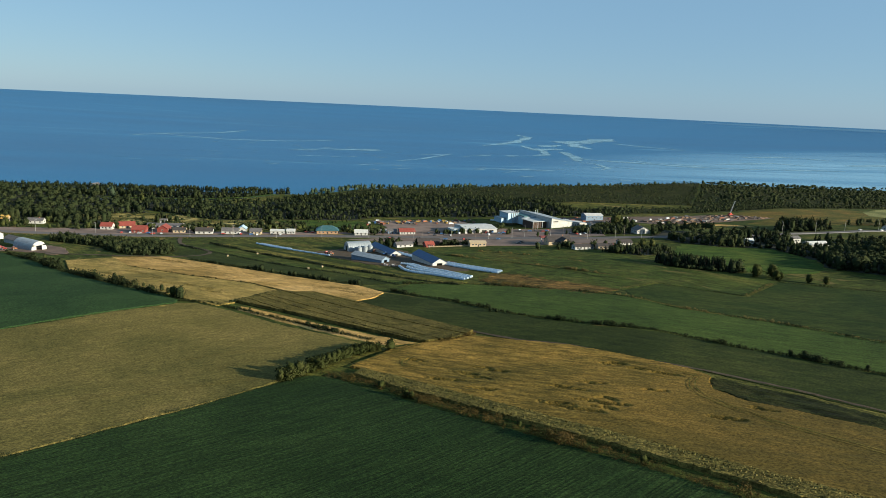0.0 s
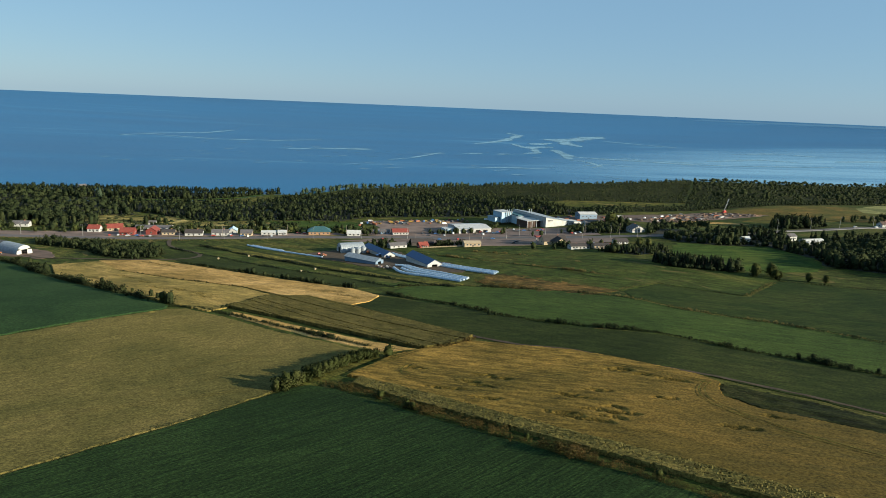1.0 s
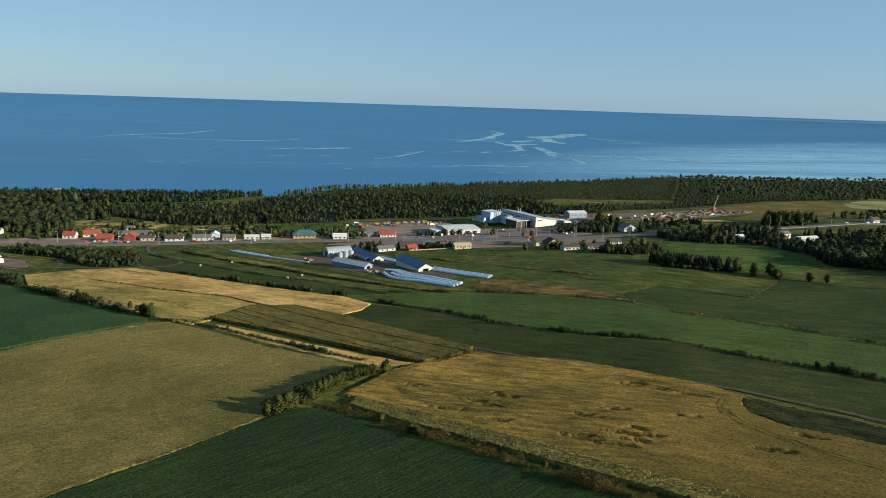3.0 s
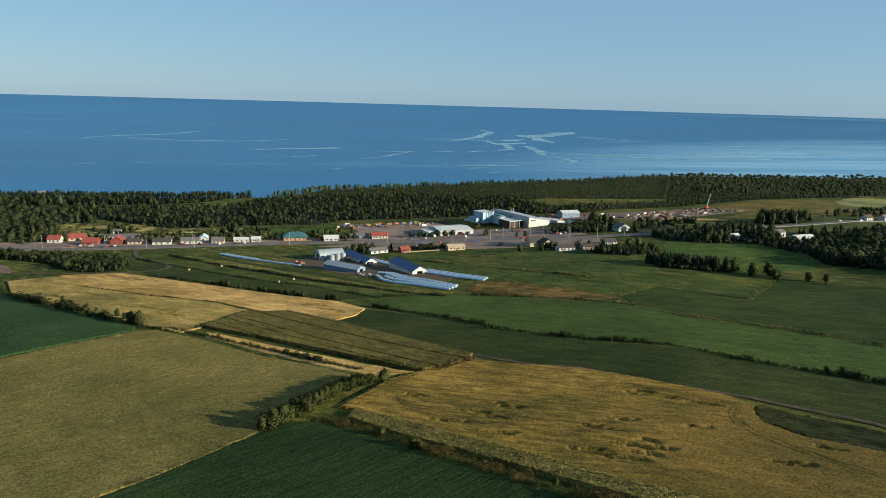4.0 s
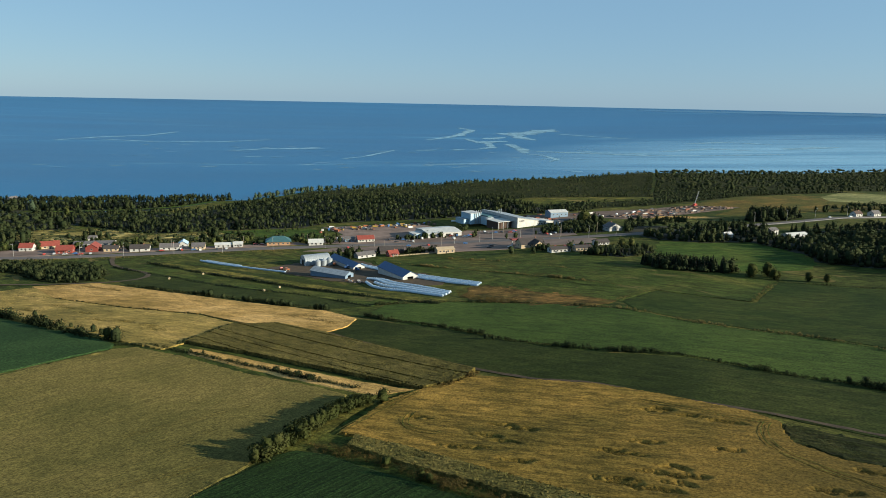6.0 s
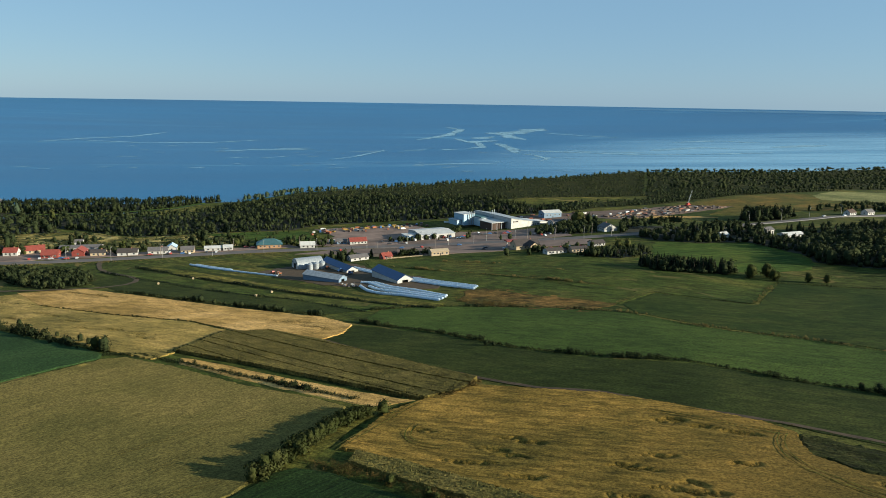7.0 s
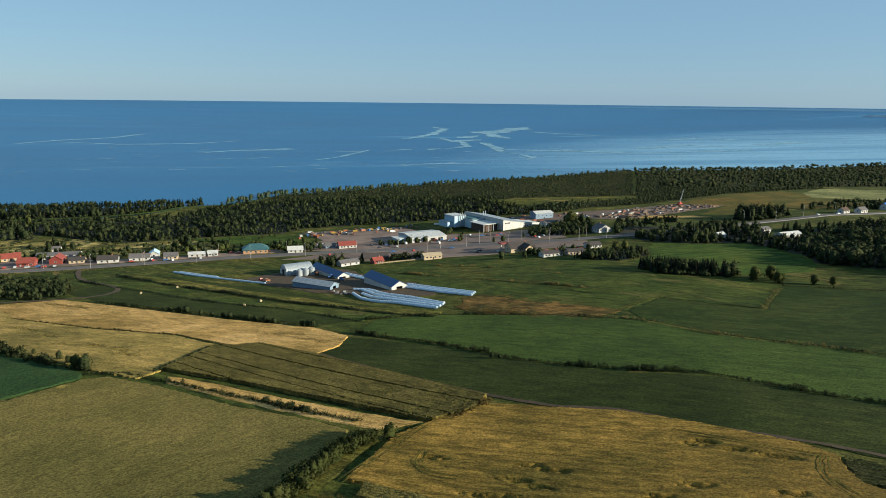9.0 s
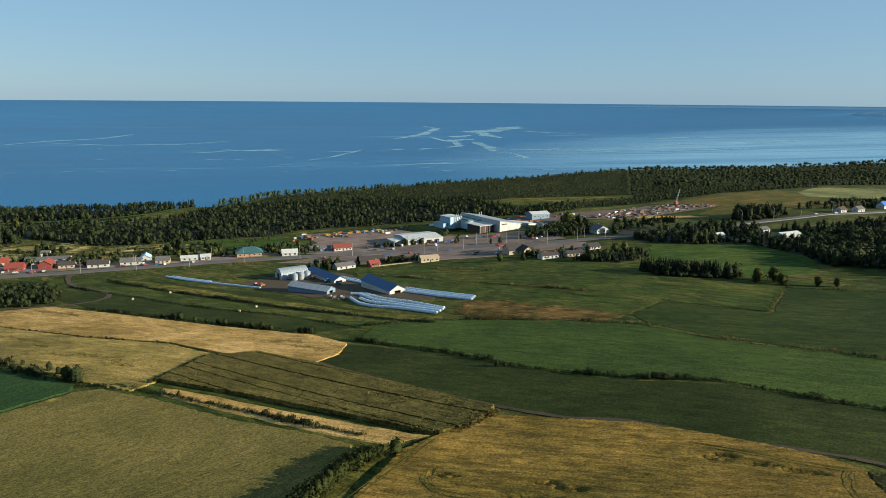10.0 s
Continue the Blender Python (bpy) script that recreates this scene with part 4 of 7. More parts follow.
for i, (a, b) in enumerate([((-205, 1075), (-136, 1168)), ((-136, 1168), (83, 1238)), ((83, 1238), (223, 1278)), ((223, 1278), (486, 1363))]):
    wood("shore_trees", ribbon([a, b], 22), 8.5, [("broad", 6), ("tall", 2)], (7.5, 12), "row of tall poplars along the shore, hazed grey-green", 20 + i, thin=0.18, leaf="leaf_shore")
wood("shore_scrub", [(-190, 1022), (-120, 1046), (20, 1050), (145, 1006), (350, 1010), (480, 1340), (223, 1262), (83, 1222), (-130, 1150)], 6.6, [("low", 10), ("far", 3)], (2.5, 6), "low green scrub behind the shore", 25, [CLEAR_A], leaf="leaf_a", floor="weedy")
wood("woods_east_coast", [(486, 1345), (400, 1120), (520, 1060), (680, 1085), (850, 1110), (1000, 1250), (1220, 1500), (1258, 1615), (1011, 1565), (750, 1465)], 9.6, [("far", 7), ("low", 4), ("spruce", 1), ("tall", 0.6)], (3, 11), "broadleaf woods along the coast", 26, thin=0.18, floor="weedy")
wood("scrub_east", [(205, 880), (250, 905), (330, 915), (400, 945), (520, 1000), (700, 1070), (520, 1060), (400, 1120), (350, 1005), (340, 968), (190, 950)], 5.6, [("low", 14), ("far", 2)], (3, 8), "dense low scrub beside the timber yard", 27, leaf="leaf_a", thin=0.2, floor="weedy")
wood("woods_east", [(205, 690), (218, 640), (245, 622), (288, 618), (300, 560), (290, 522), (315, 494), (345, 440), (450, 540), (450, 600), (392, 600), (372, 640), (322, 640), (330, 672), (305, 705), (262, 722), (225, 738)],
     5.8, [("broad", 4), ("tall", 3), ("spruce", 5)], (7, 13), "mixed dark woods round the eastern farms", 28, [[(268, 630), (297, 630), (297, 655), (268, 655)], [(318, 612), (372, 618), (372, 655), (318, 650)], [(560, 470), (640, 460), (650, 530), (570, 530)]], ROAD)
wood("woods_east_road", [(350, 672), (400, 660), (500, 668), (520, 640), (470, 610), (392, 612), (380, 640)], 5.5, [("spruce", 6), ("tall", 2)], (7, 11), "spruce belt below the highway", 29)
wood("grove_road", [(352, 742), (362, 738), (400, 745), (420, 760), (405, 775), (360, 765)], 5, [("spruce", 3), ("broad", 3)], (10, 15), "clump of trees beside the highway", 30, keep_line=ROAD)
wood("trees_far_farm", [(500, 790), (560, 800), (600, 815), (640, 860), (560, 850), (450, 800)], 9, [("broad", 4), ("spruce", 1)], (6, 10), "trees behind the far roadside houses", 31, keep_line=ROAD, floor="")
wood("woods_factory", [(128, 735), (165, 700), (190, 700), (205, 745), (215, 770), (190, 790), (165, 760), (150, 752)], 5.0, [("broad", 5), ("tall", 2), ("shrub", 2)], (3.5, 8), "leafy trees and bushes beside the factory", 32, [[(188, 692), (212, 692), (212, 715), (188, 715)]], ROAD)
wood("scrub_west", [(-345, 735), (-270, 725), (-200, 722), (-150, 730), (-105, 800), (-190, 798), (-255, 780), (-330, 825), (-400, 790)], 8, [("low", 8), ("far", 1)], (3, 8), "scattered bushes on rough grass", 33, leaf="leaf_a", thin=0.5, floor="")
wood("hedge_dark", [(161, 534), (166, 521), (180, 511), (197, 503), (212, 499), (219, 506), (200, 520), (172, 539)], 3.0, [("fir", 6), ("broad", 2)], (8.0, 11), "dense dark green shelter belt of trees", 34)
wood("shelter_motel", [(134, 586), (150, 574), (160, 562), (174, 570), (190, 580), (194, 600), (178, 608), (160, 594), (140, 590)], 4.4, [("broad", 4), ("fir", 3)], (3.5, 7), "dark bushy trees beside the motel", 35)
wood("thicket_west", [(-350, 626), (-289, 616), (-245, 602), (-222, 577), (-217, 556), (-230, 540), (-250, 543), (-298, 586), (-345, 606)], 3.8, [("shrub", 3), ("broad", 6)], (4, 7.5), "dense green thicket beside the meadow", 36, floor="weedy")

drape("water_river", ribbon(RIVER, 13), M["river"], 0.22, 6, 1, "narrow calm river winding behind the spit", "river")
drape("field_bank", ribbon([(-425, 936), (-370, 947), (-325, 960), (-300, 975), (-276, 994), (-252, 1036)], 6), M["lawn"], 0.36, 5, 1, "pale green grassy river bank")

# ---- single trees and shrubs ----
for x, y, h, w in [(-55, 235, 4.6, 1.2), (-52.5, 239, 6.4, 1.05), (-50, 243, 6.0, 1.1), (-48, 246, 4.2, 1.2), (-45, 252, 4.8, 0.9), (-43.5, 255, 5.2, 0.85), (-42, 258, 5.0, 0.9), (-40.5, 261, 4.8, 0.9), (-39, 264, 5.2, 0.85), (-37, 267, 4.6, 0.9), (-35, 270, 4.8, 0.9), (-33, 273, 4.2, 1.0), (-31, 275, 4.4, 0.9), (-28, 278, 3.8, 1.1), (-25, 280, 3.2, 1.2)]:
    tree("dense", x, y, h, "low spreading dark green tree in a field-corner hedge", "leaf_e", group="field corner trees", wide=w)
tree("dense", -20, 281, 5.4, "round dark green tree at a field corner", "leaf_e", wide=1.6)
tree("dense", -145, 371, 6.5, "round dark tree in the hedgerow", "leaf_e", "hedgerow trees", 1.3)
tree("dense", -140, 367, 7.5, "large round dark tree in the hedgerow", wide=1.15)
for x, y, h in [(-304, 514, 4.5), (-290, 503, 5), (-264, 476, 6.5), (-201, 422, 5), (-157, 385, 4.5), (-151, 379, 4), (-172, 396, 3.2)]:
    tree("dense", x, y, h, "rounded green hedgerow tree", "leaf_a", "hedgerow trees")
for x, y, h in [(221, 487, 9.5), (223, 489, 8.5), (233, 489, 9.5), (231, 478, 7.5), (236, 481, 5), (249, 469, 6.5), (258, 464, 6), (300, 438, 3), (324, 460, 4)]:
    tree("dense", x, y, h, "lone bushy tree in a green meadow", "leaf_e", "meadow trees", 1.35)
for x, y, h in [(-52, 433, 4.4), (-55, 435, 3.9), (-58, 437, 3.6), (-73, 446, 3.6), (-78, 449, 4.4), (-84, 453, 3.9), (-88, 457, 3.4), (-99, 464, 3.9), (-103, 467, 3.4), (-126, 482, 4.9), (-131, 485, 3.9), (-137, 489, 3.1), (-110, 471, 2.9), (-117, 476, 3.1)]:
    tree("dense", x, y, h, "small dark shrub between golden grain and meadow", "leaf_a", "meadow edge shrubs", 1.35)
for x, y, h in [(26, 353, 2.8), (29, 352, 2.0), (141, 271, 2.8), (145, 268, 3.4), (149, 264, 2.4), (154, 258, 2.0), (160, 251, 2.6), (109, 301, 1.6)]:
    tree("dense", x, y, h, "small bush on the strip between hay fields", "leaf_a", "hay field bushes", 1.3)
for x, y, h, k in [(-304, 742, 11, "broad"), (-296, 752, 10, "broad"), (-286, 748, 9, "broad"), (-191, 735, 9, "broad"), (-183, 741, 11, "broad"), (-163, 712, 10, "spruce"), (-155, 716, 8, "spruce"), (-96, 718, 10, "spruce"),
                   (-62, 632, 7, "broad"), (-56, 626, 8, "broad"), (-47, 640, 9, "broad"), (-41, 644, 8, "broad"), (68, 722, 8, "broad"), (20, 722, 8, "broad"), (129, 606, 7, "broad"), (-150, 745, 7, "broad")]:
    tree(k, x, y, h, "leafy green yard tree beside houses" if k == "broad" else "dark pointed spruce beside a house", group="village trees")
for x, y, h in [(10, 640, 4), (14, 641, 4.5), (18, 641, 5), (22, 642, 4.5), (6, 652, 4), (0, 655, 4)]:
    tree("broad", x, y, h, "dark trimmed garden tree beside the red cottage", group="garden trees", wide=1.2)
tree("broad", 189, 772, 17, "large pale green willow behind the factory", "leaf_c", wide=1.5)
tree("broad", 199, 768, 13, "large green tree behind the factory", "leaf_a", wide=1.2)
tree("broad", -432, 912, 21, "tall pale green poplar by the river", "leaf_shore", wide=0.8)
tree("broad", -384, 890, 16, "pale dry willow by the river", "leaf_c", wide=0.9)
tree("broad", 172, 600, 11, "rounded olive tree at the meadow's edge", "leaf_c", wide=1.3)
tree("broad", 181, 604, 10, "rounded olive tree at the meadow's edge", "leaf_c", wide=1.3)

# ---- hedgerows and ditches ----
hedge("hedge_corner", [(-41, 245), (-26, 234), (-16, 226), (-10, 219), (5, 204), (21, 188), (35, 175), (48, 165), (60, 153), (90, 126), (125, 96)], 4.2, 1.7, "brown and green weedy hedge along a ditch", 1, "leaf_d", 0.35, 0.6, 0.3, "weed")
hedge("hedge_corner_green", [(-30, 236), (-14, 223), (-8, 216), (6, 202), (30, 180), (50, 162), (66, 148)], 2.0, 1.0, "dark green weeds in a ditch hedge", 41, "leaf_a", 1.6, 0.9, 0.4, "weed")
for x, y, h, w in [(-19, 228, 2.9, 1.5), (-10, 218, 3.4, 1.3), (-8, 216, 2.6, 1.4), (24, 188, 2.2, 1.4), (52, 162, 2.6, 1.4)]:
    tree("dense", x, y, h, "round green shrub in a weedy ditch", "leaf_e", "ditch shrubs", w)
hedge("hedge_corner_trees", [(-54, 237), (-50, 245), (-46, 253), (-41, 264), (-35, 273), (-27, 282)], 5.0, 3.8, "dense dark green undergrowth below field trees", 42, "leaf_e", 0.22, 0.5)
hedge("hedge_grain", [(-107, 160), (-93, 178), (-80, 196), (-68, 212), (-57, 231), (-51, 240)], 3.0, 1.1, "low grassy bank between two crops", 2, "leaf_a", 0.45, kind="weed")
hedge("hedge_west", [(-330, 528), (-296, 500), (-255, 461), (-225, 433), (-197, 410), (-165, 383), (-141, 367)], 4.5, 2.1, "dark bushy hedgerow", 3, "leaf_a", 0.7, 0.8, 0.6)
hedge("hedge_mid", [(-138, 362), (-124, 362), (-105, 351), (-84, 336), (-64, 323), (-49, 311), (-29, 297)], 2.6, 1.4, "low weedy hedge strip between crops", 4, "leaf_a", 0.35, 0.4, 0.4)
hedge("hedge_hay", [(-30, 416), (7, 384), (24, 364), (35, 349), (52, 335), (72, 323), (98, 314), (111, 300), (124, 284), (141, 270), (163, 246), (230, 188)], 2.8, 1.3, "weedy green strip between hay fields", 5, "leaf_a", 0.45, 0.5, 0.35)
hedge("hedge_upper", [(-25, 446), (7, 449), (45, 437), (77, 427), (110, 407), (131, 371), (152, 352), (172, 334), (194, 302), (260, 225)], 5.5, 0.8, "grassy strip with weeds between hay fields", 6, "leaf_straw", 0.6, 0.8)
hedge("hedge_upper_dark", [(-25, 444), (7, 447), (45, 435), (76, 424), (108, 404), (129, 369), (150, 350), (170, 332), (192, 300), (258, 223)], 1.4, 0.9, "dark green weeds along a ditch", 66, "leaf_a", 0.8, 0.8, 0.4)
hedge("hedge_brown", [(34, 496), (28, 470), (30, 456), (44, 438), (60, 432)], 8, 1.3, "rusty brown weeds beside the bale tubes", 44, "leaf_d", 0.4, 0.8, 0.4, "weed")
hedge("hedge_ditch", [(112, 430), (127, 444), (142, 454)], 4.0, 0.7, "straw-coloured ditch bank", 7, "leaf_straw", 0.4)
hedge("hedge_ditch", [(184, 416), (206, 443), (228, 470)], 4.0, 0.8, "straw-coloured ditch bank", 8, "leaf_straw", 0.4)
hedge("hedge_meadow", [(142, 454), (163, 434), (184, 415)], 1.6, 0.8, "weedy ditch bank", 9, "leaf_a", 0.6)
hedge("hedge_meadow", [(228, 470), (250, 457), (275, 438), (330, 395)], 1.8, 1.0, "weedy green ditch bank", 10, "leaf_a", 0.6)
hedge("hedge_meadow", [(31, 560), (70, 521), (106, 474), (133, 455)], 1.6, 0.7, "weedy line across the pasture", 14, "leaf_a", 0.7)
hedge("hedge_pasture", [(-14, 598), (-2, 587), (21, 565), (43, 547), (70, 523), (95, 501), (128, 470)], 2.6, 0.9, "straw-coloured weeds along a pasture ditch", 67, "leaf_straw", 0.35, 0.8, 0.5)
hedge("hedge_pasture", [(30, 604), (60, 585), (86, 560), (110, 530)], 2.4, 0.8, "straw-coloured weeds along a pasture ditch", 68, "leaf_straw", 0.5, 0.9, 0.5)
hedge("hedge_strip", [(-208, 621), (-178, 594), (-155, 572), (-112, 538), (-73, 503), (-39, 478), (-14, 457), (12, 440)], 3.2, 1.5, "dark weedy ditch along the meadow", 15, "leaf_b", 0.45)
hedge("hedge_strip", [(-228, 604), (-193, 573), (-169, 555), (-142, 530), (-106, 503), (-71, 482), (-39, 452), (-27, 440)], 2.4, 1.1, "dark weedy ditch along the meadow", 16, "leaf_b", 0.6)
hedge("hedge_gold", [(-192, 528), (-151, 499), (-126, 483), (-99, 466), (-73, 448), (-49, 434)], 3.0, 1.6, "weedy edge of the golden grain", 17, "leaf_a", 0.6)
hedge("hedge_gold_mid", [(-275, 505), (-240, 493), (-220, 484), (-164, 447), (-119, 427), (-90, 402), (-74, 402)], 1.3, 0.9, "dark line of weeds across golden grain", 18, "leaf_a", 0.5, 0.3, 0.3)
hedge("hedge_corn_end", [(-111, 362), (-104, 382), (-95, 402)], 2, 1.6, "dark weeds at the end of the corn", 19, "leaf_a", 0.6)
hedge("hedge_track", [(-48, 384), (-16, 347), (17, 309), (35, 293), (53, 284), (73, 264), (96, 245), (118, 224), (137, 202)], 1.2, 0.5, "weedy edge of a dirt track", 20, "leaf_d", 0.7)
hedge("hedge_crop_corner", [(0, 292), (8, 297), (15, 304)], 4, 1.8, "dark red-brown weeds at the corn's corner", 21, "leaf_d", 0.4)
hedge("hedge_garden", [(-3, 640), (8, 644), (18, 649), (26, 647)], 5, 3.0, "dark trimmed garden hedge between cottage and shop", 69, "leaf_a", 0.6, 0.5, 0.3)
hedge("roadside_weeds", [(-420, 634), (-296, 643), (-231, 652), (-134, 670), (-95, 676)], 8.0, 0.8, "tall dry roadside grass and weeds", 22, "leaf_straw", 0.35)

# ---- standing corn ----
def corn(name, poly, turn, row, step, h, label, seed):
    rng = np.random.default_rng(seed)
    c, s = math.cos(radians(turn)), math.sin(radians(turn))
    u = [(x * c + y * s, -x * s + y * c) for x, y in poly]
    V = []
    a = min(p[1] for p in u)
    while a < max(p[1] for p in u):
        b = min(p[0] for p in u)
        while b < max(p[0] for p in u):
            x, y = b * c - a * s, b * s + a * c
            if rng.uniform() > 0.12 and inside(poly, x, y):
                V.append((x + rng.normal(0, .06), y + rng.normal(0, .06), h * rng.uniform(0.8, 1.12)))
            b += step
        a += row
    V = np.array(V)
    n = len(V)
    base = np.stack([V[:, 0], V[:, 1], land(V[:, 0], V[:, 1])], -1)
    Q = []
    for k in range(3):
        t = rng.uniform(0, 6.283, n)
        d = np.stack([np.cos(t), np.sin(t), 0 * t], -1)
        e = np.stack([-np.sin(t), np.cos(t), 0 * t], -1) * 0.13
        top = V[:, 2:3] * (0.7 + 0.15 * k) * [[0, 0, 1]]
        lo = base + V[:, 2:3] * 0.55 * [[0, 0, 1]]
        Q.append(np.stack([lo - e, lo + e, base + top + d * 0.42 + e, base + top + d * 0.42 - e], 1))
    Q = np.concatenate(Q).reshape(-1, 3)
    N = np.repeat(rng.normal(0, 0.35, (3 * n, 3)) + [0.25, -0.1, 0.8], 4, 0)
    return pile(name, [(Q, np.arange(len(Q)).reshape(-1, 4), 0, N)], [M["leaf_corn"]], label, "corn")


CORN_B = [(-28, 250), (-15, 240), (5, 221), (37, 191), (63, 169), (92, 145), (130, 114), (124, 106), (84, 140), (49, 171), (36, 182), (5, 210), (-14, 227), (-30, 243)]
for i, bed in enumerate(CORN_BEDS):
    corn("corn_stand", bed, CORN_TURN, 0.8, 0.45, 1.75, "brownish green standing corn in rows", 3 + i)
corn("corn_stand", CORN_B, -41, 0.8, 0.35, 1.5, "narrow band of pale green standing corn", 40)


# ---- tussocks and flattened clumps ----
def tufts(name, poly, count, size, leaf, label, seed, turn=-38.0, long=1.0, centres=(), spread=(9, 2.5), base=0.1, flat=0.5):
    """Small uneven tufts of standing grass, strewn in a field or heaped in long patches."""
    rng = np.random.default_rng(seed)
    c, s = math.cos(radians(turn)), math.sin(radians(turn))
    xs, ys = [p[0] for p in poly], [p[1] for p in poly]
    parts, done, tries = [], 0, 0
    while done < count and tries < count * 40:
        tries += 1
        if centres:
            cx, cy = centres[int(rng.integers(len(centres)))]
            a, b = rng.normal(0, spread[0]), rng.normal(0, spread[1])
            x, y = cx + a * c - b * s, cy + a * s + b * c
        else:
            x, y = rng.uniform(min(xs), max(xs)), rng.uniform(min(ys), max(ys))
            if noise.noise(Vector((x * 0.03, y * 0.03, seed))) < -0.05:
                continue
        if not inside(poly, x, y):
            continue
        (V, F, N), _ = VARIANTS["weed", int(rng.integers(6))]
        sel = rng.permutation(len(F))[:12]
        V4, N4 = V.reshape(-1, 4, 3)[sel].reshape(-1, 3), N.reshape(-1, 4, 3)[sel].reshape(-1, 3)
        h, a = size * rng.uniform(0.5, 1.4), rng.uniform(0, 6.28)
        W = spun(V4, 0, 0, 0, h, a, 1.3) * [1, 1, flat]
        W = np.stack([W[:, 0] * c * long - W[:, 1] * s + x, W[:, 0] * s * long + W[:, 1] * c + y, W[:, 2] + lift(x, y, base)], -1)
        parts.append((W, np.arange(len(W)).reshape(-1, 4), 0, turned(N4, a)))
        done += 1
    return pile(name, parts, [M[leaf]], label, "tufts")


GOLD_A = [(-33, 254), (-18, 282), (14, 301), (53, 282), (92, 245), (90, 222), (128, 181), (165, 150), (130, 115), (63, 170), (5, 222)]
# dark tufts paint the shade inside the lodged hollows
tufts("lodged_clumps", GOLD_A, 750, 1.3, "leaf_dark", "flattened straw painted dark as shade in hollows of golden grain", 51, -24, 1.5, LODGED, (2.8, 0.7), 0.35, 0.4)
tufts("lodged_ridges", GOLD_A, 260, 0.9, "leaf_ridge", "broken ridges of standing straw round flattened hollows", 61, -24, 1.2, LODGED, (3.4, 1.2), 0.3, 0.7)
MEADOW = [(20, 622), (86, 628), (131, 594), (151, 556), (194, 507), (228, 468), (184, 416), (143, 453), (112, 428), (72, 460), (40, 495), (15, 540)]
tufts("meadow_tufts", MEADOW, 1300, 1.7, "leaf_c", "olive tussocks in rough pasture", 52, -41, 2.2)
tufts("meadow_tufts", MEADOW, 220, 2.0, "leaf_d", "brown tussocks in rough pasture", 53, -41, 2.0, [(45, 585), (55, 560), (65, 545), (82, 520), (40, 600), (98, 492)], (12, 2))
STRIPS = [(-200, 625), (-91, 566), (-20, 505), (15, 445), (-8, 448), (-49, 440), (-99, 472), (-192, 535), (-222, 565)]
tufts("strip_tufts", STRIPS, 1000, 1.7, "leaf_c", "olive tussocks in meadow strips", 54, -40, 2.5)
SCRUB = [(-400, 790), (-330, 724), (-230, 718), (-150, 724), (-160, 756), (-196, 796), (-255, 778), (-330, 822)]
tufts("scrub_tufts", SCRUB, 800, 2.4, "leaf_c", "straw and olive tussocks of scrub grass", 55, 8, 2.5)
GOLD_B = [(-272, 503), (-250, 523), (-218, 480), (-163, 443), (-119, 424), (-94, 400), (-111, 364), (-137, 369), (-190, 410), (-249, 462)]
# dark tufts add the dark spots that the shallow pits lack
tufts("lodged_clumps", GOLD_B, 420, 1.8, "leaf_dark", "dark clumps in golden grain", 56, -30, 1.8, [(-205, 458), (-195, 448), (-150, 408), (-135, 398), (-165, 412), (-215, 445), (-180, 432), (-128, 388)], (5, 1.2), 0.5, 0.35)
GOLD_C = [(-250, 525), (-214, 534), (-160, 498), (-52, 429), (-36, 410), (-52, 378), (-88, 404), (-164, 450), (-220, 487)]
tufts("lodged_clumps", GOLD_C, 320, 1.8, "leaf_dark", "dark clumps in pale grain", 57, -33, 1.8, [(-212, 520), (-203, 515), (-192, 508), (-60, 418), (-55, 408), (-70, 420), (-48, 402)], (5, 1.2), 0.5, 0.35)
HAYS = [(-28, 410), (25, 361), (98, 310), (163, 243), (230, 190), (300, 205), (194, 298), (110, 404), (7, 444)]
tufts("hay_tufts", HAYS, 500, 0.9, "leaf_a", "green tufts in a mown hay field", 58, -38, 2.5)
WEEDS = [(97, 236), (107, 226), (120, 212), (140, 190), (180, 150), (165, 151), (128, 184), (109, 201), (98, 210), (92, 222)]
tufts("weed_tufts", WEEDS, 900, 1.6, "leaf_a", "brown and green tufts in an uncut weed strip", 59, -38, 1.6, flat=0.6)
tufts("brown_tufts", [(36, 489), (53, 492), (75, 462), (98, 443), (112, 427), (89, 411), (66, 422), (36, 438), (26, 460)], 260, 1.5, "leaf_d", "rusty brown tussocks of dry weeds", 60, -42, 1.8)


# ---- buildings ----
def prism(bm, pts, x0, x1):
    """Extrudes an outline in the local y-z plane from x0 to x1."""
    a = [bm.verts.new((x0, y, z)) for y, z in pts]
    b = [bm.verts.new((x1, y, z)) for y, z in pts]
    bm.faces.new(a[::-1])
    bm.faces.new(b)
    for i in range(len(pts)):
        j = (i + 1) % len(pts)
        bm.faces.new((a[i], a[j], b[j], b[i]))
    return bm


def foot(x, y, yaw, L, W):
    c, s = math.cos(radians(yaw)), math.sin(radians(yaw))
    return 0.25 + 0.25 * sum(lift(x + u * L / 2 * c - v * W / 2 * s, y + u * L / 2 * s + v * W / 2 * c) for u in (-1, 1) for v in (-1, 1))


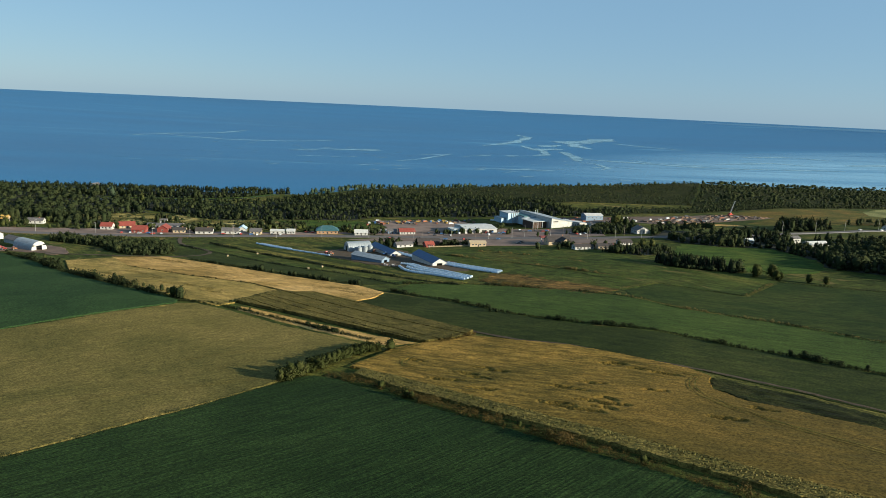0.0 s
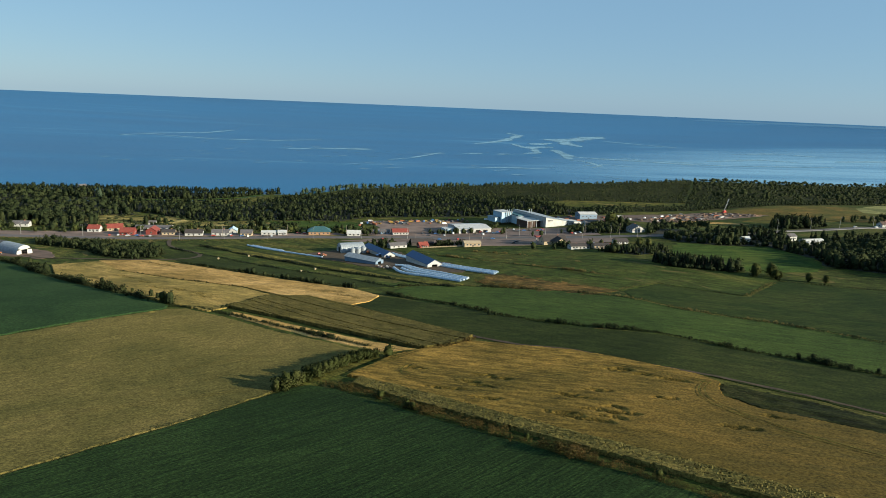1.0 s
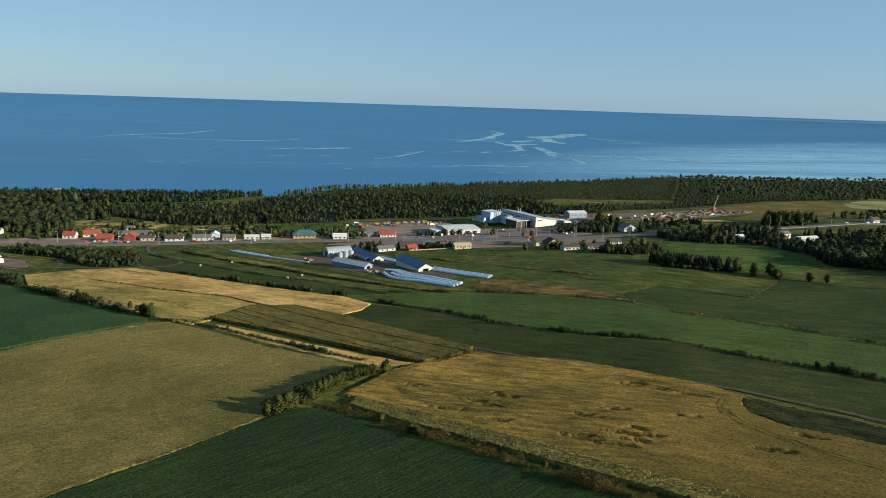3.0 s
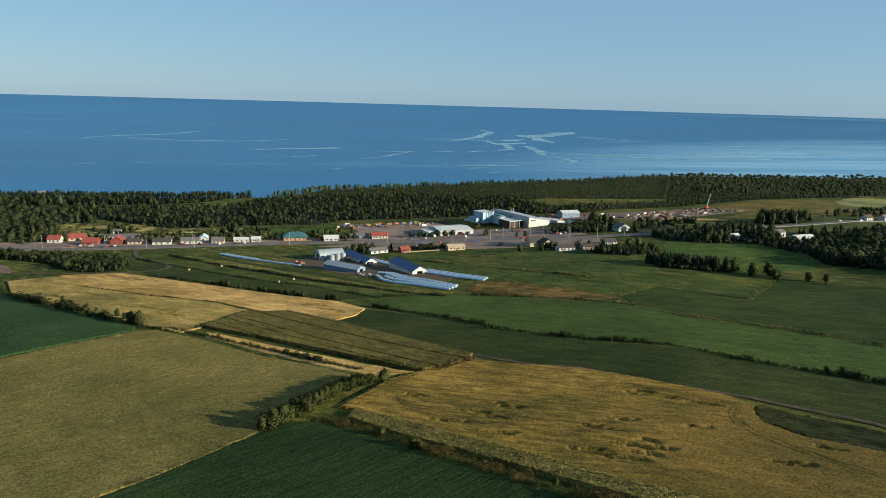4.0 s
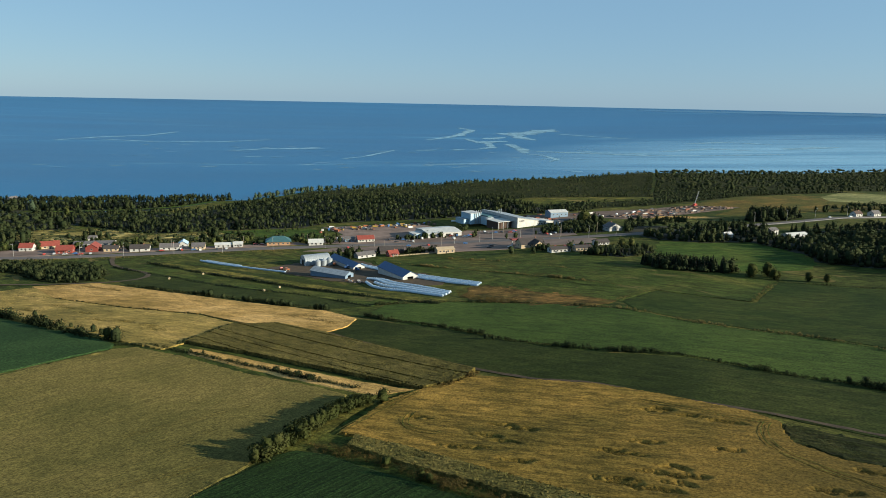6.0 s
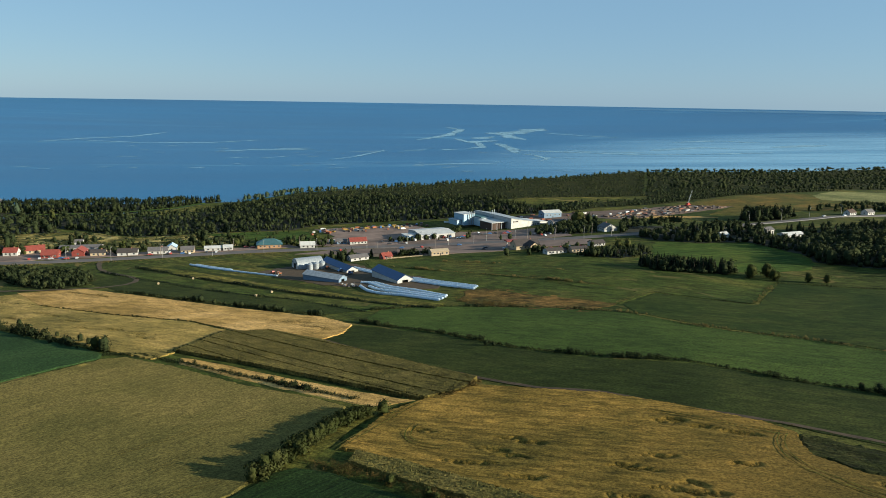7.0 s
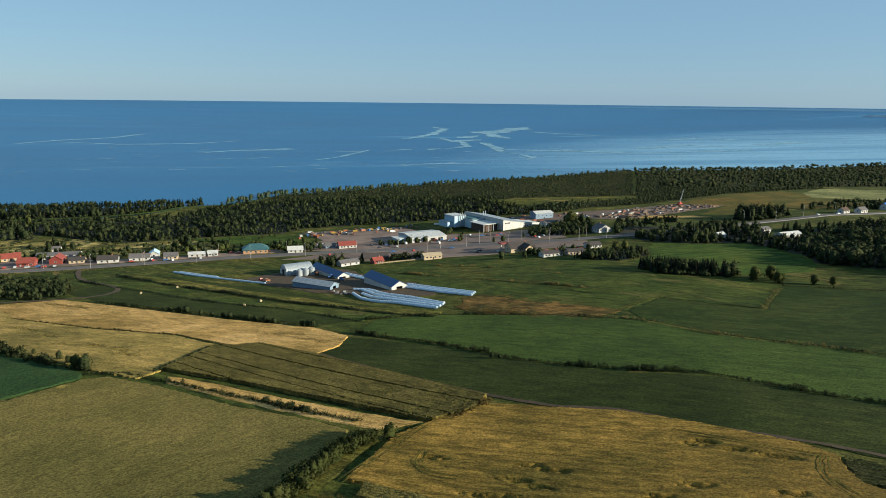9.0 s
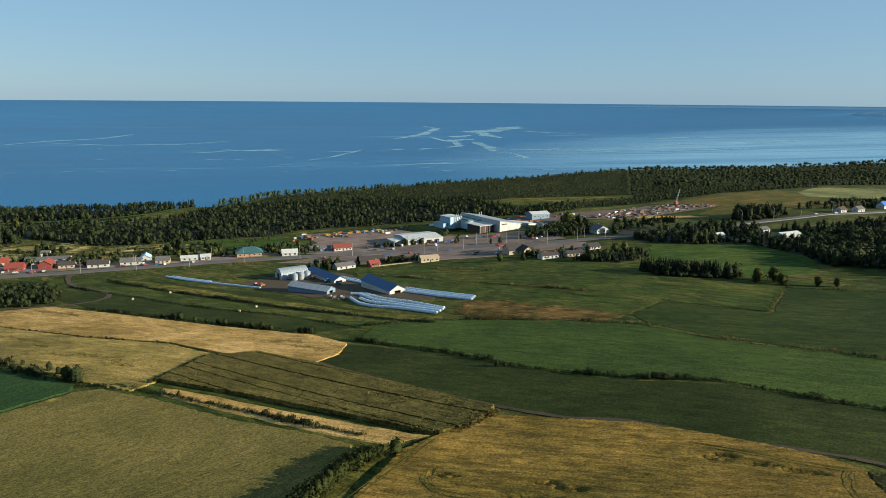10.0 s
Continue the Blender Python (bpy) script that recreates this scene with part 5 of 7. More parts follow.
def window(parent, at, face, w, h, frame_mat="white"):
    """A framed pane on a wall: at (x, y, z) its centre, face the wall's outward side."""
    bm = bmesh.new()
    x, y, z = at
    t = 0.06
    for u0, u1, z0, z1 in ((-w / 2 - .1, w / 2 + .1, h / 2, h / 2 + .1), (-w / 2 - .1, w / 2 + .1, -h / 2 - .12, -h / 2), (-w / 2 - .1, -w / 2, -h / 2, h / 2), (w / 2, w / 2 + .1, -h / 2, h / 2)):
        if face in "+y-y":
            s = 1 if face == "+y" else -1
            box(bm, x + u0, min(y, y + s * t), z + z0, x + u1, max(y, y + s * t), z + z1)
        else:
            s = 1 if face == "+x" else -1
            box(bm, min(x, x + s * t), y + u0, z + z0, max(x, x + s * t), y + u1, z + z1)
    fr = part("window", bm, M[frame_mat], parent)
    bm = bmesh.new()
    t = 0.03
    if face in "+y-y":
        s = 1 if face == "+y" else -1
        box(bm, x - w / 2, min(y, y + s * t), z - h / 2, x + w / 2, max(y, y + s * t), z + h / 2)
    else:
        s = 1 if face == "+x" else -1
        box(bm, min(x, x + s * t), y - w / 2, z - h / 2, max(x, x + s * t), y + w / 2, z + h / 2)
    part("pane", bm, M["glass"], fr)


def gable(name, x, y, yaw, L, W, h, rise, wall, roof, label, category, door=None, windows=2, chimney=False, over=0.5, hip=0.0, porch=False, group=""):
    """A pitched-roof building, ridge along local x. door: (width, height) of an opening through the -x gable."""
    root = tagged(new(name), label, category, group)
    root.matrix_world = pose(x, y, foot(x, y, yaw, L, W), 0, 0, yaw)
    t = 0.25
    bm = bmesh.new()
    box(bm, -L / 2, -W / 2, -3, L / 2, -W / 2 + t, h)
    box(bm, -L / 2, W / 2 - t, -3, L / 2, W / 2, h)
    tri = 0 if hip else rise
    prism(bm, [(-W / 2 + t, -3), (W / 2 - t, -3), (W / 2 - t, h), (0, h + tri - 0.05), (-W / 2 + t, h)] if tri else [(-W / 2 + t, -3), (W / 2 - t, -3), (W / 2 - t, h), (-W / 2 + t, h)], L / 2 - t, L / 2)
    if door:
        dw, dh = door
        box(bm, -L / 2, -W / 2 + t, -1, -L / 2 + t, -dw / 2, dh)
        box(bm, -L / 2, dw / 2, -1, -L / 2 + t, W / 2 - t, dh)
        prism(bm, [(-W / 2 + t, dh), (W / 2 - t, dh), (W / 2 - t, h), (0, h + tri - 0.05), (-W / 2 + t, h)], -L / 2, -L / 2 + t)
        box(bm, -L / 2 + t, -W / 2 + t, -0.6, L / 2 - t, W / 2 - t, -0.1)
    else:
        prism(bm, [(-W / 2 + t, -3), (W / 2 - t, -3), (W / 2 - t, h), (0, h + tri - 0.05), (-W / 2 + t, h)] if tri else [(-W / 2 + t, -3), (W / 2 - t, -3), (W / 2 - t, h), (-W / 2 + t, h)], -L / 2, -L / 2 + t)
    part("wall", bm, M[wall], root)
    bm = bmesh.new()
    k = rise / (W / 2)
    th = 0.18
    if hip:
        a = [bm.verts.new(p) for p in ((-L / 2 - over, -W / 2 - over, h), (L / 2 + over, -W / 2 - over, h), (L / 2 + over, W / 2 + over, h), (-L / 2 - over, W / 2 + over, h))]
        b = [bm.verts.new(p) for p in ((-L / 2 + hip, 0, h + rise), (L / 2 - hip, 0, h + rise))]
        for f in ((a[0], a[1], b[1], b[0]), (a[2], a[3], b[0], b[1]), (a[1], a[2], b[1]), (a[3], a[0], b[0]), (a[3], a[2], a[1], a[0])):
            bm.faces.new(f)
    else:
        e = W / 2 + over
        prism(bm, [(-e, h - over * k), (0, h + rise), (e, h - over * k), (e, h - over * k + th), (0, h + rise + th), (-e, h - over * k + th)], -L / 2 - over, L / 2 + over)
    part("roof", bm, M[roof], root)
    for sgn, face in ((-1, "-y"), (1, "+y")):
        for i in range(windows):
            window(root, (-L / 2 + L * (i + 0.5 + (0.18 if i == 0 else 0)) / windows, sgn * W / 2, h * 0.56), face, min(1.5, L / windows * 0.45), 1.2)
    if windows and not door:
        bm = bmesh.new()
        box(bm, -0.3, -W / 2 - 0.05, 0, 0.7, -W / 2, 2.1)
        part("door", bm, M["dark_roof"], root)
        window(root, (-L / 2, 0, h * 0.56), "-x", 1.4, 1.2)
        window(root, (L / 2, 0, h * 0.56), "+x", 1.4, 1.2)
    if chimney:
        bm = bmesh.new()
        box(bm, L * 0.18, -0.4, h + rise * 0.4, L * 0.18 + 0.8, 0.4, h + rise + 0.9)
        part("chimney", bm, M["brick"], root)
    if porch:
        bm = bmesh.new()
        box(bm, -L * 0.25, -W / 2 - 2.2, 2.5, L * 0.25, -W / 2 - 0.02, 2.68)
        part("porch_roof", bm, M[roof], root)
        for px in (-L * 0.23, L * 0.23):
            bm = bmesh.new()
            box(bm, px - .08, -W / 2 - 2.1, -0.6, px + .08, -W / 2 - 1.95, 2.5)
            part("porch_post", bm, M["white"], root)
    return root


def quonset(name, x, y, yaw, L, W, h, label, door=(4.5, 4.0), end="white"):
    """An arched sheet-metal hall with ribs; local -x end open as a doorway."""
    root = tagged(new(name), label, "farm hall")
    root.matrix_world = pose(x, y, foot(x, y, yaw, L, W) + 0.1, 0, 0, yaw)
    bm = bmesh.new()
    n, rings = 14, int(L / 0.8)
    grid = []
    for i in range(rings + 1):
        px = -L / 2 + L * i / rings
        r = 1 + (0.012 if i % 2 else 0)
        grid.append([bm.verts.new((px, -W / 2 * r * math.cos(math.pi * j / n), h * r * math.sin(math.pi * j / n) ** 0.85 - 0.05)) for j in range(n + 1)])
    for a, b in zip(grid, grid[1:]):
        for j in range(n):
            bm.faces.new((a[j], a[j + 1], b[j + 1], b[j]))
    part("roof", bm, M["grey_sheet"], root, "ribbed galvanised arch")
    for px, opened in ((-L / 2 + 0.05, True), (L / 2 - 0.3, False)):
        bm = bmesh.new()
        arc = [(-W / 2 * math.cos(math.pi * j / n), h * math.sin(math.pi * j / n) ** 0.85 - 0.1) for j in range(n + 1)]
        if opened:
            dw, dh = door
            prism(bm, [(-dw / 2, dh)] + [(yy, zz) for yy, zz in arc if zz > dh] + [(dw / 2, dh)], px, px + .25)
            prism(bm, [(-dw / 2, -.6), (-dw / 2, dh)] + [(yy, zz) for yy, zz in arc[::-1] if zz <= dh and yy < 0], px, px + .25)
            prism(bm, [(dw / 2, dh), (dw / 2, -.6)] + [(yy, zz) for yy, zz in arc[::-1] if zz <= dh and yy > 0], px, px + .25)
        else:
            prism(bm, arc, px, px + .25)
        part("end_wall", bm, M[end], root)
    return root


AX = 118.6
gable("barn", -10.5, 540, AX, 36, 12, 3.6, 3.2, "white", "blue_roof", "long white barn with dark blue roof and open doorway", "barn", (4.6, 3.2), 0)
gable("barn", -49, 592, 121, 40, 9.5, 3.0, 2.6, "white", "blue_roof", "long low barn with a dark blue metal roof", "barn", (3.4, 2.6), 0)
gable("shed", -57, 547, 146, 31, 9.5, 3.2, 2.2, "blue_wall", "grey_sheet", "grey metal-roofed shed with a white gable and dark doorway", "shed", (3.6, 2.8), 0)
quonset("quonset_hall", -74, 605, 26, 21, 14, 7.6, "tall arched grey metal hall with an open end")
quonset("quonset_hall", -333, 558, 150, 26, 12.5, 7.4, "arched blue-grey metal hall with a white end and dark door")
gable("shed", -360, 584, 150, 20, 9, 3.4, 2.4, "white", "grey_roof", "pale shed beside the arched hall", "shed", None, 0)
gable("shed", -392, 604, 150, 16, 9, 4.4, 2.6, "white", "grey_roof", "white farm building with a grey roof", "shed", None, 3)

HOUSES_WEST = [(-449, 709, 10, 12, 8, 3.6, 3.0, "cream", "ochre_roof"), (-414, 708, 8, 15, 8, 3.2, 2.2, "white", "grey_roof"), (-334, 692, 5, 11, 9, 3.4, 3.2, "white", "red_roof"), (-321, 706, 25, 15, 10, 2.8, 3.4, "cream", "red_roof"),
               (-260, 687, 8, 12, 8, 2.8, 2.2, "cream", "dark_roof"), (-235, 685, 9, 16, 9, 2.9, 2.8, "white", "dark_roof"), (-211, 690, 9, 16, 9, 2.9, 2.6, "white", "grey_roof")]
for x, y, yaw, L, W, h, r, wl_, rf in HOUSES_WEST:
    gable("house", x, y, yaw, L, W, h, r, wl_, rf, {"red_roof": "small house with a red roof beside the highway", "dark_roof": "low house with a dark shingle roof", "grey_roof": "white bungalow with a grey roof", "ochre_roof": "yellowish house among trees"}[rf], "house", None, 3, True)
HOUSES_MID = [(-203, 704, 100, 11, 8, 3.4, 2.6, "white", "blue_pale"), (-186, 691, 8, 11, 9, 2.9, 2.6, "cream", "grey_roof"), (-166, 698, 9, 14, 7, 2.7, 1.4, "white", "white_roof"), (-153, 699, 9, 8, 7, 2.8, 1.8, "white", "white_roof"),
              (-83, 703, 6, 13, 8, 2.6, 2.6, "white", "white_roof"), (-53, 718, 8, 9, 7, 3.0, 1.8, "blue_wall", "grey_roof"), (-62, 722, 8, 5, 4, 2.2, 1.0, "white", "white_roof"), (-36, 631, 28, 16, 8, 2.5, 2.0, "grey_wall", "grey_roof")]
for x, y, yaw, L, W, h, r, wl_, rf in HOUSES_MID:
    gable("house", x, y, yaw, L, W, h, r, wl_, rf, {"white_roof": "white roadside bungalow with a pale roof", "grey_roof": "low house with a grey roof", "blue_pale": "white house with a pale blue metal roof"}[rf], "house", None, 3)
gable("restaurant", -297, 681, 8, 13, 11, 3.2, 3.2, "red_wall", "red_roof", "bright red roadside building with a red roof", "shop", None, 3, porch=True)
gable("restaurant", -276, 688, 95, 12, 10, 4.0, 3.2, "red_wall", "red_roof", "tall bright red building with a gabled front", "shop", None, 3, porch=True)
gable("garage", -284, 712, 10, 34, 12, 3.6, 1.6, "grey_wall", "grey_roof", "long grey-roofed building behind the red shops", "garage", None, 4)
gable("garage", -300, 745, 10, 9, 7, 3, 2, "grey_wall", "grey_roof", "small grey outbuilding on rough grass", "outbuilding", None, 1)
gable("shop", -118, 709, 8, 21, 14, 3.4, 4.4, "wood_wall", "teal_roof", "single-storey shop with a broad teal metal roof", "shop", None, 5, hip=6.0, over=1.2)
gable("shop", -38, 717, 14, 16, 10, 2.8, 2.8, "white", "red_roof", "white shop with a bright red roof", "shop", None, 5)
gable("cottage", -13, 632, 26, 8.5, 7, 2.2, 2.6, "red_wall", "red_roof", "red cottage with a steep red roof", "house", None, 2, True, porch=True)
gable("barn", -14, 648, 8, 20, 9, 2.8, 2.8, "dark_wall", "dark_roof", "dark weathered shed behind the red cottage", "shed", None, 0)
gable("shop", 31, 637, 12, 15, 9, 3.4, 1.4, "cream", "cream", "cream-coloured low shop beside the gravel lot", "shop", None, 4)
gable("inn", 105, 641, 14, 22, 12, 3.2, 4.2, "cream", "dark_roof", "cream roadside inn with a dark brown roof", "inn", None, 4, True)
gable("inn", 110, 636, 104, 10, 8, 3.0, 3.0, "cream", "dark_roof", "gabled cream wing of the inn with a dark roof", "inn", None, 3)
gable("motel", 121, 604, 14, 17, 8, 2.7, 1.6, "white", "dark_roof", "long low white motel wing with a dark roof", "motel", None, 5)
gable("motel", 140, 604, 8, 14, 8, 2.7, 1.6, "cream", "dark_roof", "long low cream motel wing with a dark roof", "motel", None, 4)
gable("house", 163, 629, 14, 12, 8, 2.4, 2.2, "white", "dark_roof", "white house with a dark brown roof", "house", None, 4)
gable("house", 199, 709, 105, 12, 14, 3.6, 3.6, "white", "grey_roof", "tall white house with a grey roof among trees", "house", None, 3, True)
gable("warehouse", 178, 848, 14, 22, 14, 6, 2.0, "blue_wall", "white_roof", "blue-grey warehouse with a pale roof in the yard", "warehouse", None, 4)
gable("warehouse", 172, 782, 14, 22, 12, 3.6, 1.6, "grey_wall", "grey_roof", "low grey warehouse behind trees", "warehouse", None, 3)
gable("house", 327, 654, 20, 9, 8, 4.6, 2.0, "white", "grey_roof", "pale farmhouse beside dark spruces", "house", None, 2)
gable("machine_shed", 335, 630, 18, 22, 10, 3.0, 2.0, "white", "white_roof", "long farm shed with a bright white metal roof", "shed", None, 0)
gable("shed", 282, 646, 20, 8, 6, 2.8, 1.8, "white", "white_roof", "small white shed among trees", "shed", None, 1)
gable("house", 480, 760, 20, 10, 7.5, 3.2, 2.6, "white", "rust_wall", "red and white house beside the highway", "house", None, 3, True)
gable("house", 503, 764, 20, 11, 8, 3.2, 2.8, "white", "grey_roof", "small white house beside the highway", "house", None, 3)
gable("house", 556, 792, 20, 13, 9, 4.0, 3.6, "white", "bright_blue", "white house with a bright blue roof", "house", None, 3)

gable("house", -497, 1000, 75, 13, 9, 5.2, 4.4, "white", "grey_roof", "tall white house among trees by the shore", "house", None, 3)


def sloped_hall(parent, o, u0, u1, v0, v1, h0, h1, wall, roof, along="u", z0=-1.0, label=""):
    """A hall in the factory's own axes, with a single-pitch roof from h0 to h1."""
    bm = bmesh.new()
    hs = {"u": (h0, h1, h1, h0), "v": (h0, h0, h1, h1)}[along]
    c = ((u0, v0), (u1, v0), (u1, v1), (u0, v1))
    lo = [bm.verts.new((a, b, z0)) for a, b in c]
    hi = [bm.verts.new((a, b, h)) for (a, b), h in zip(c, hs)]
    bm.faces.new(lo[::-1])
    bm.faces.new(hi)
    for i in range(4):
        j = (i + 1) % 4
        bm.faces.new((lo[i], lo[j], hi[j], hi[i]))
    w = part("wall", bm, M[wall], parent, label)
    bm = bmesh.new()
    e = 0.5
    c = ((u0 - e, v0 - e), (u1 + e, v0 - e), (u1 + e, v1 + e), (u0 - e, v1 + e))
    lo = [bm.verts.new((a, b, h + 0.004)) for (a, b), h in zip(c, hs)]
    hi = [bm.verts.new((a, b, h + 0.35)) for (a, b), h in zip(c, hs)]
    bm.faces.new(lo[::-1])
    bm.faces.new(hi)
    for i in range(4):
        j = (i + 1) % 4
        bm.faces.new((lo[i], lo[j], hi[j], hi[i]))
    part("roof", bm, M[roof], parent)
    return w


def factory():
    root = tagged(new("factory"), "pale blue and white metal factory with tall flue pipes", "factory")
    root.matrix_world = pose(101, 762, foot(101, 762, 28, 30, 30), 0, 0, 28)
    # long hall with a white gable, lower middle roof over the loading bay, tall blue block, low wing
    sloped_hall(root, 0, 19.5, 48, 0, 64, 11.0, 6.0, "white", "grey_sheet", "u")
    sloped_hall(root, 0, 4, 19, 30, 62, 7.2, 8.2, "pale_blue", "grey_sheet", "u")
    sloped_hall(root, 0, -8, 6, 46, 64, 10.5, 10.5, "pale_blue", "white_roof", "u")
    sloped_hall(root, 0, -14, -8.6, 50, 66, 4.2, 4.2, "pale_blue", "grey_sheet", "u")
    sloped_hall(root, 0, 48.6, 60, 2, 24, 5.6, 4.4, "white", "white_roof", "u")
    sloped_hall(root, 0, 60.6, 72, 4, 20, 4.0, 3.0, "white", "white_roof", "u")
    bm = bmesh.new()
    box(bm, -1, 6, 6.6, 19, 29.4, 7.1)
    part("canopy", bm, M["white_roof"], root, "pale canopy over a dark brown loading bay")
    # solid dark brown block; the opening's shade is put into its colour
    bm = bmesh.new()
    box(bm, 1, 9, -2, 18.8, 29, 6.5)
    part("loading_bay", bm, M["rust_wall"], root, "dark brown loading bay")
    for u in (-0.4, 6, 12, 18.2):
        bm = bmesh.new()
        box(bm, u - .2, 6.4, -2, u + .2, 6.8, 6.6)
        part("canopy_post", bm, M["grey_sheet"], root)
    bm = bmesh.new()
    box(bm, 6, 34, 7.4, 17, 58, 8.6)
    part("roof_gutter", bm, M["teal_roof"], root, "dull teal raised roof strip")
    for i, (u, v) in enumerate(((-2, 44.5), (1, 44.5), (4, 44.5), (25, 40), (31, 44))):
        bm = bmesh.new()
        bmesh.ops.create_cone(bm, cap_ends=True, segments=10, radius1=.5, radius2=.45, depth=15 if i < 3 else 5, matrix=pose(u, v, 6.5 if i < 3 else 11.5))
        part("flue_pipe", bm, M["grey_sheet"], root)
    for i in range(4):
        bm = bmesh.new()
        box(bm, 22 + i * 1.7, -0.12, 6.6, 23.2 + i * 1.7, -0.02, 7.9)
        part("sign_bar", bm, M["dark_roof"], root, "dark sign lettering bar")
    for i in range(3):
        window(root, (50.5 + i * 3.6, 2, 2.2), "-y", 2.4, 1.3)
    bm = bmesh.new()
    box(bm, 31, -0.1, -1, 36, -0.02, 4)
    part("bay_door", bm, M["grey_wall"], root, "grey roller door")


factory()


def depot():
    root = tagged(new("depot"), "low depot with a broad cream-white metal roof and open bays", "depot")
    root.matrix_world = pose(32, 738, foot(32, 738, 20, 30, 20), 0, 0, 20)
    sloped_hall(root, 0, -14, 22, -10, 6, 4.6, 6.4, "grey_wall", "white_roof", "v")
    sloped_hall(root, 0, -14, 22, 6.6, 22, 6.4, 4.6, "white", "white_roof", "v")
    sloped_hall(root, 0, -26, -14.6, -2, 10, 3.6, 3.6, "pale_blue", "white_roof", "u")
    for i in range(4):
        bm = bmesh.new()
        # near-black panel on the wall paints the shade inside an open bay
        box(bm, -11 + i * 8, -10.06, 0, -6 + i * 8, -10.01, 3.6)
        part("bay_door", bm, M["dark"], root, "near-black panel painting an open bay's shade")


depot()


def fuel_canopy():
    root = tagged(new("fuel_canopy"), "small red and white fuel station canopy over pumps", "fuel station")
    root.matrix_world = pose(96, 655, lift(96, 655, .25), 0, 0, 14)
    bm = bmesh.new()
    box(bm, -6, -3, 4.6, 6, 3, 5.6)
    bmesh.ops.bevel(bm, geom=list(bm.edges), offset=0.1, segments=1, affect="EDGES")
    part("canopy", bm, M["red_wall"], root)
    for px in (-4, 4):
        bm = bmesh.new()
        box(bm, px - .25, -.25, -.5, px + .25, .25, 4.6)
        part("post", bm, M["white"], root)
        bm = bmesh.new()
        box(bm, px - .5, .6, -.5, px + .5, 1.3, 1.8)
        part("fuel_pump", bm, M["white"], root)


fuel_canopy()


# ---- farm details ----
def tube(name, line, r, label, seed, group="bale tubes"):
    """Wrapped bales end to end: a long plastic tube pinched at each bale."""
    rng = random.Random(seed)
    way = resample(line, 0.65)
    for _ in range(30):
        way = [way[0]] + [(a + b + c) / 3 for a, b, c in zip(way, way[1:], way[2:])] + [way[-1]]
    n = len(way) - 1
    V, F = [], []
    k = 9
    for i in range(n + 1):
        p = way[i]
        d = way[min(i + 1, n)] - way[max(i - 1, 0)]
        side = Vector((-d.y, d.x)).normalized()
        rr = r * (1.0 if i % 2 else 0.7) * rng.uniform(0.88, 1.06) * (0.25 if i in (0, n) else 1)
        z = lift(p.x, p.y)
        for j in range(k):
            q = math.pi * (-0.15 + 1.3 * j / (k - 1))
            V.append((p.x + side.x * rr * math.cos(q), p.y + side.y * rr * math.cos(q), z + r * 0.42 + rr * math.sin(q)))
    for i in range(n):
        for j in range(k - 1):
            F.append((i * k + j, i * k + j + 1, (i + 1) * k + j + 1, (i + 1) * k + j))
    return tagged(new(name, from_arrays(name, V, F, M["wrap"], True)), label, "bale tube", group)


for i, line in enumerate([[(-32, 531), (-22, 527), (-12, 509), (1, 497), (21, 471)], [(-26, 527), (-17, 508), (-6, 495), (20, 467.5)], [(-26, 515), (-20, 502), (-6, 489), (18, 464)], [(-32, 518), (-27, 500), (-18, 489), (-6, 482), (16, 460.5)]]):
    tube("bale_tube", line, 1.15, "long snaking tube of hay bales in pale bluish white plastic", i)
for i, line in enumerate([[(4, 537), (24, 515), (43.5, 495)], [(2.5, 533), (22, 511), (42, 491.5)], [(2, 528.5), (21, 507), (40.5, 488)]]):
    tube("bale_tube", line, 1.1, "straight tube of hay bales in pale bluish white plastic", 20 + i)
for i, line in enumerate([[(-169, 628), (-151, 611), (-120, 588), (-92, 568)], [(-164, 627), (-148, 613), (-130, 599)]]):
    tube("bale_tube", line, 0.9, "long thin tube of wrapped hay bales in a meadow", 30 + i)
for i, line in enumerate([[(-42, 594), (-28, 573), (-18, 558)], [(-38, 594), (-25, 574), (-15, 559)]]):
    tube("bale_tube", line, 1.0, "tube of wrapped hay bales beside the barns", 40 + i)


def board_fence(line):
    """A low pale fence: posts with two boards between them."""
    root = tagged(new("board_fence"), "low pale wooden fence beside the red cottage", "fence")
    pts = resample(line, 2.5)
    for a, b in zip(pts, pts[1:]):
        A, B = Vector((a.x, a.y, lift(a.x, a.y))), Vector((b.x, b.y, lift(b.x, b.y)))
        d = B - A
        for zz in (0.35, 0.85):
            bm = bmesh.new()
            bmesh.ops.create_cube(bm, size=1, matrix=Matrix.Translation((A + B) / 2 + Vector((0, 0, zz))) @ d.to_track_quat("X", "Z").to_matrix().to_4x4() @ Matrix.Diagonal((d.length, .05, .3, 1)))
            part("board", bm, M["cream"], root)
        bm = bmesh.new()
        box(bm, a.x - .08, a.y - .08, A.z - .5, a.x + .08, a.y + .08, A.z + 1.15)
        part("post", bm, M["pole_wood"], root)


board_fence([(-12, 628), (9, 633), (27, 635)])


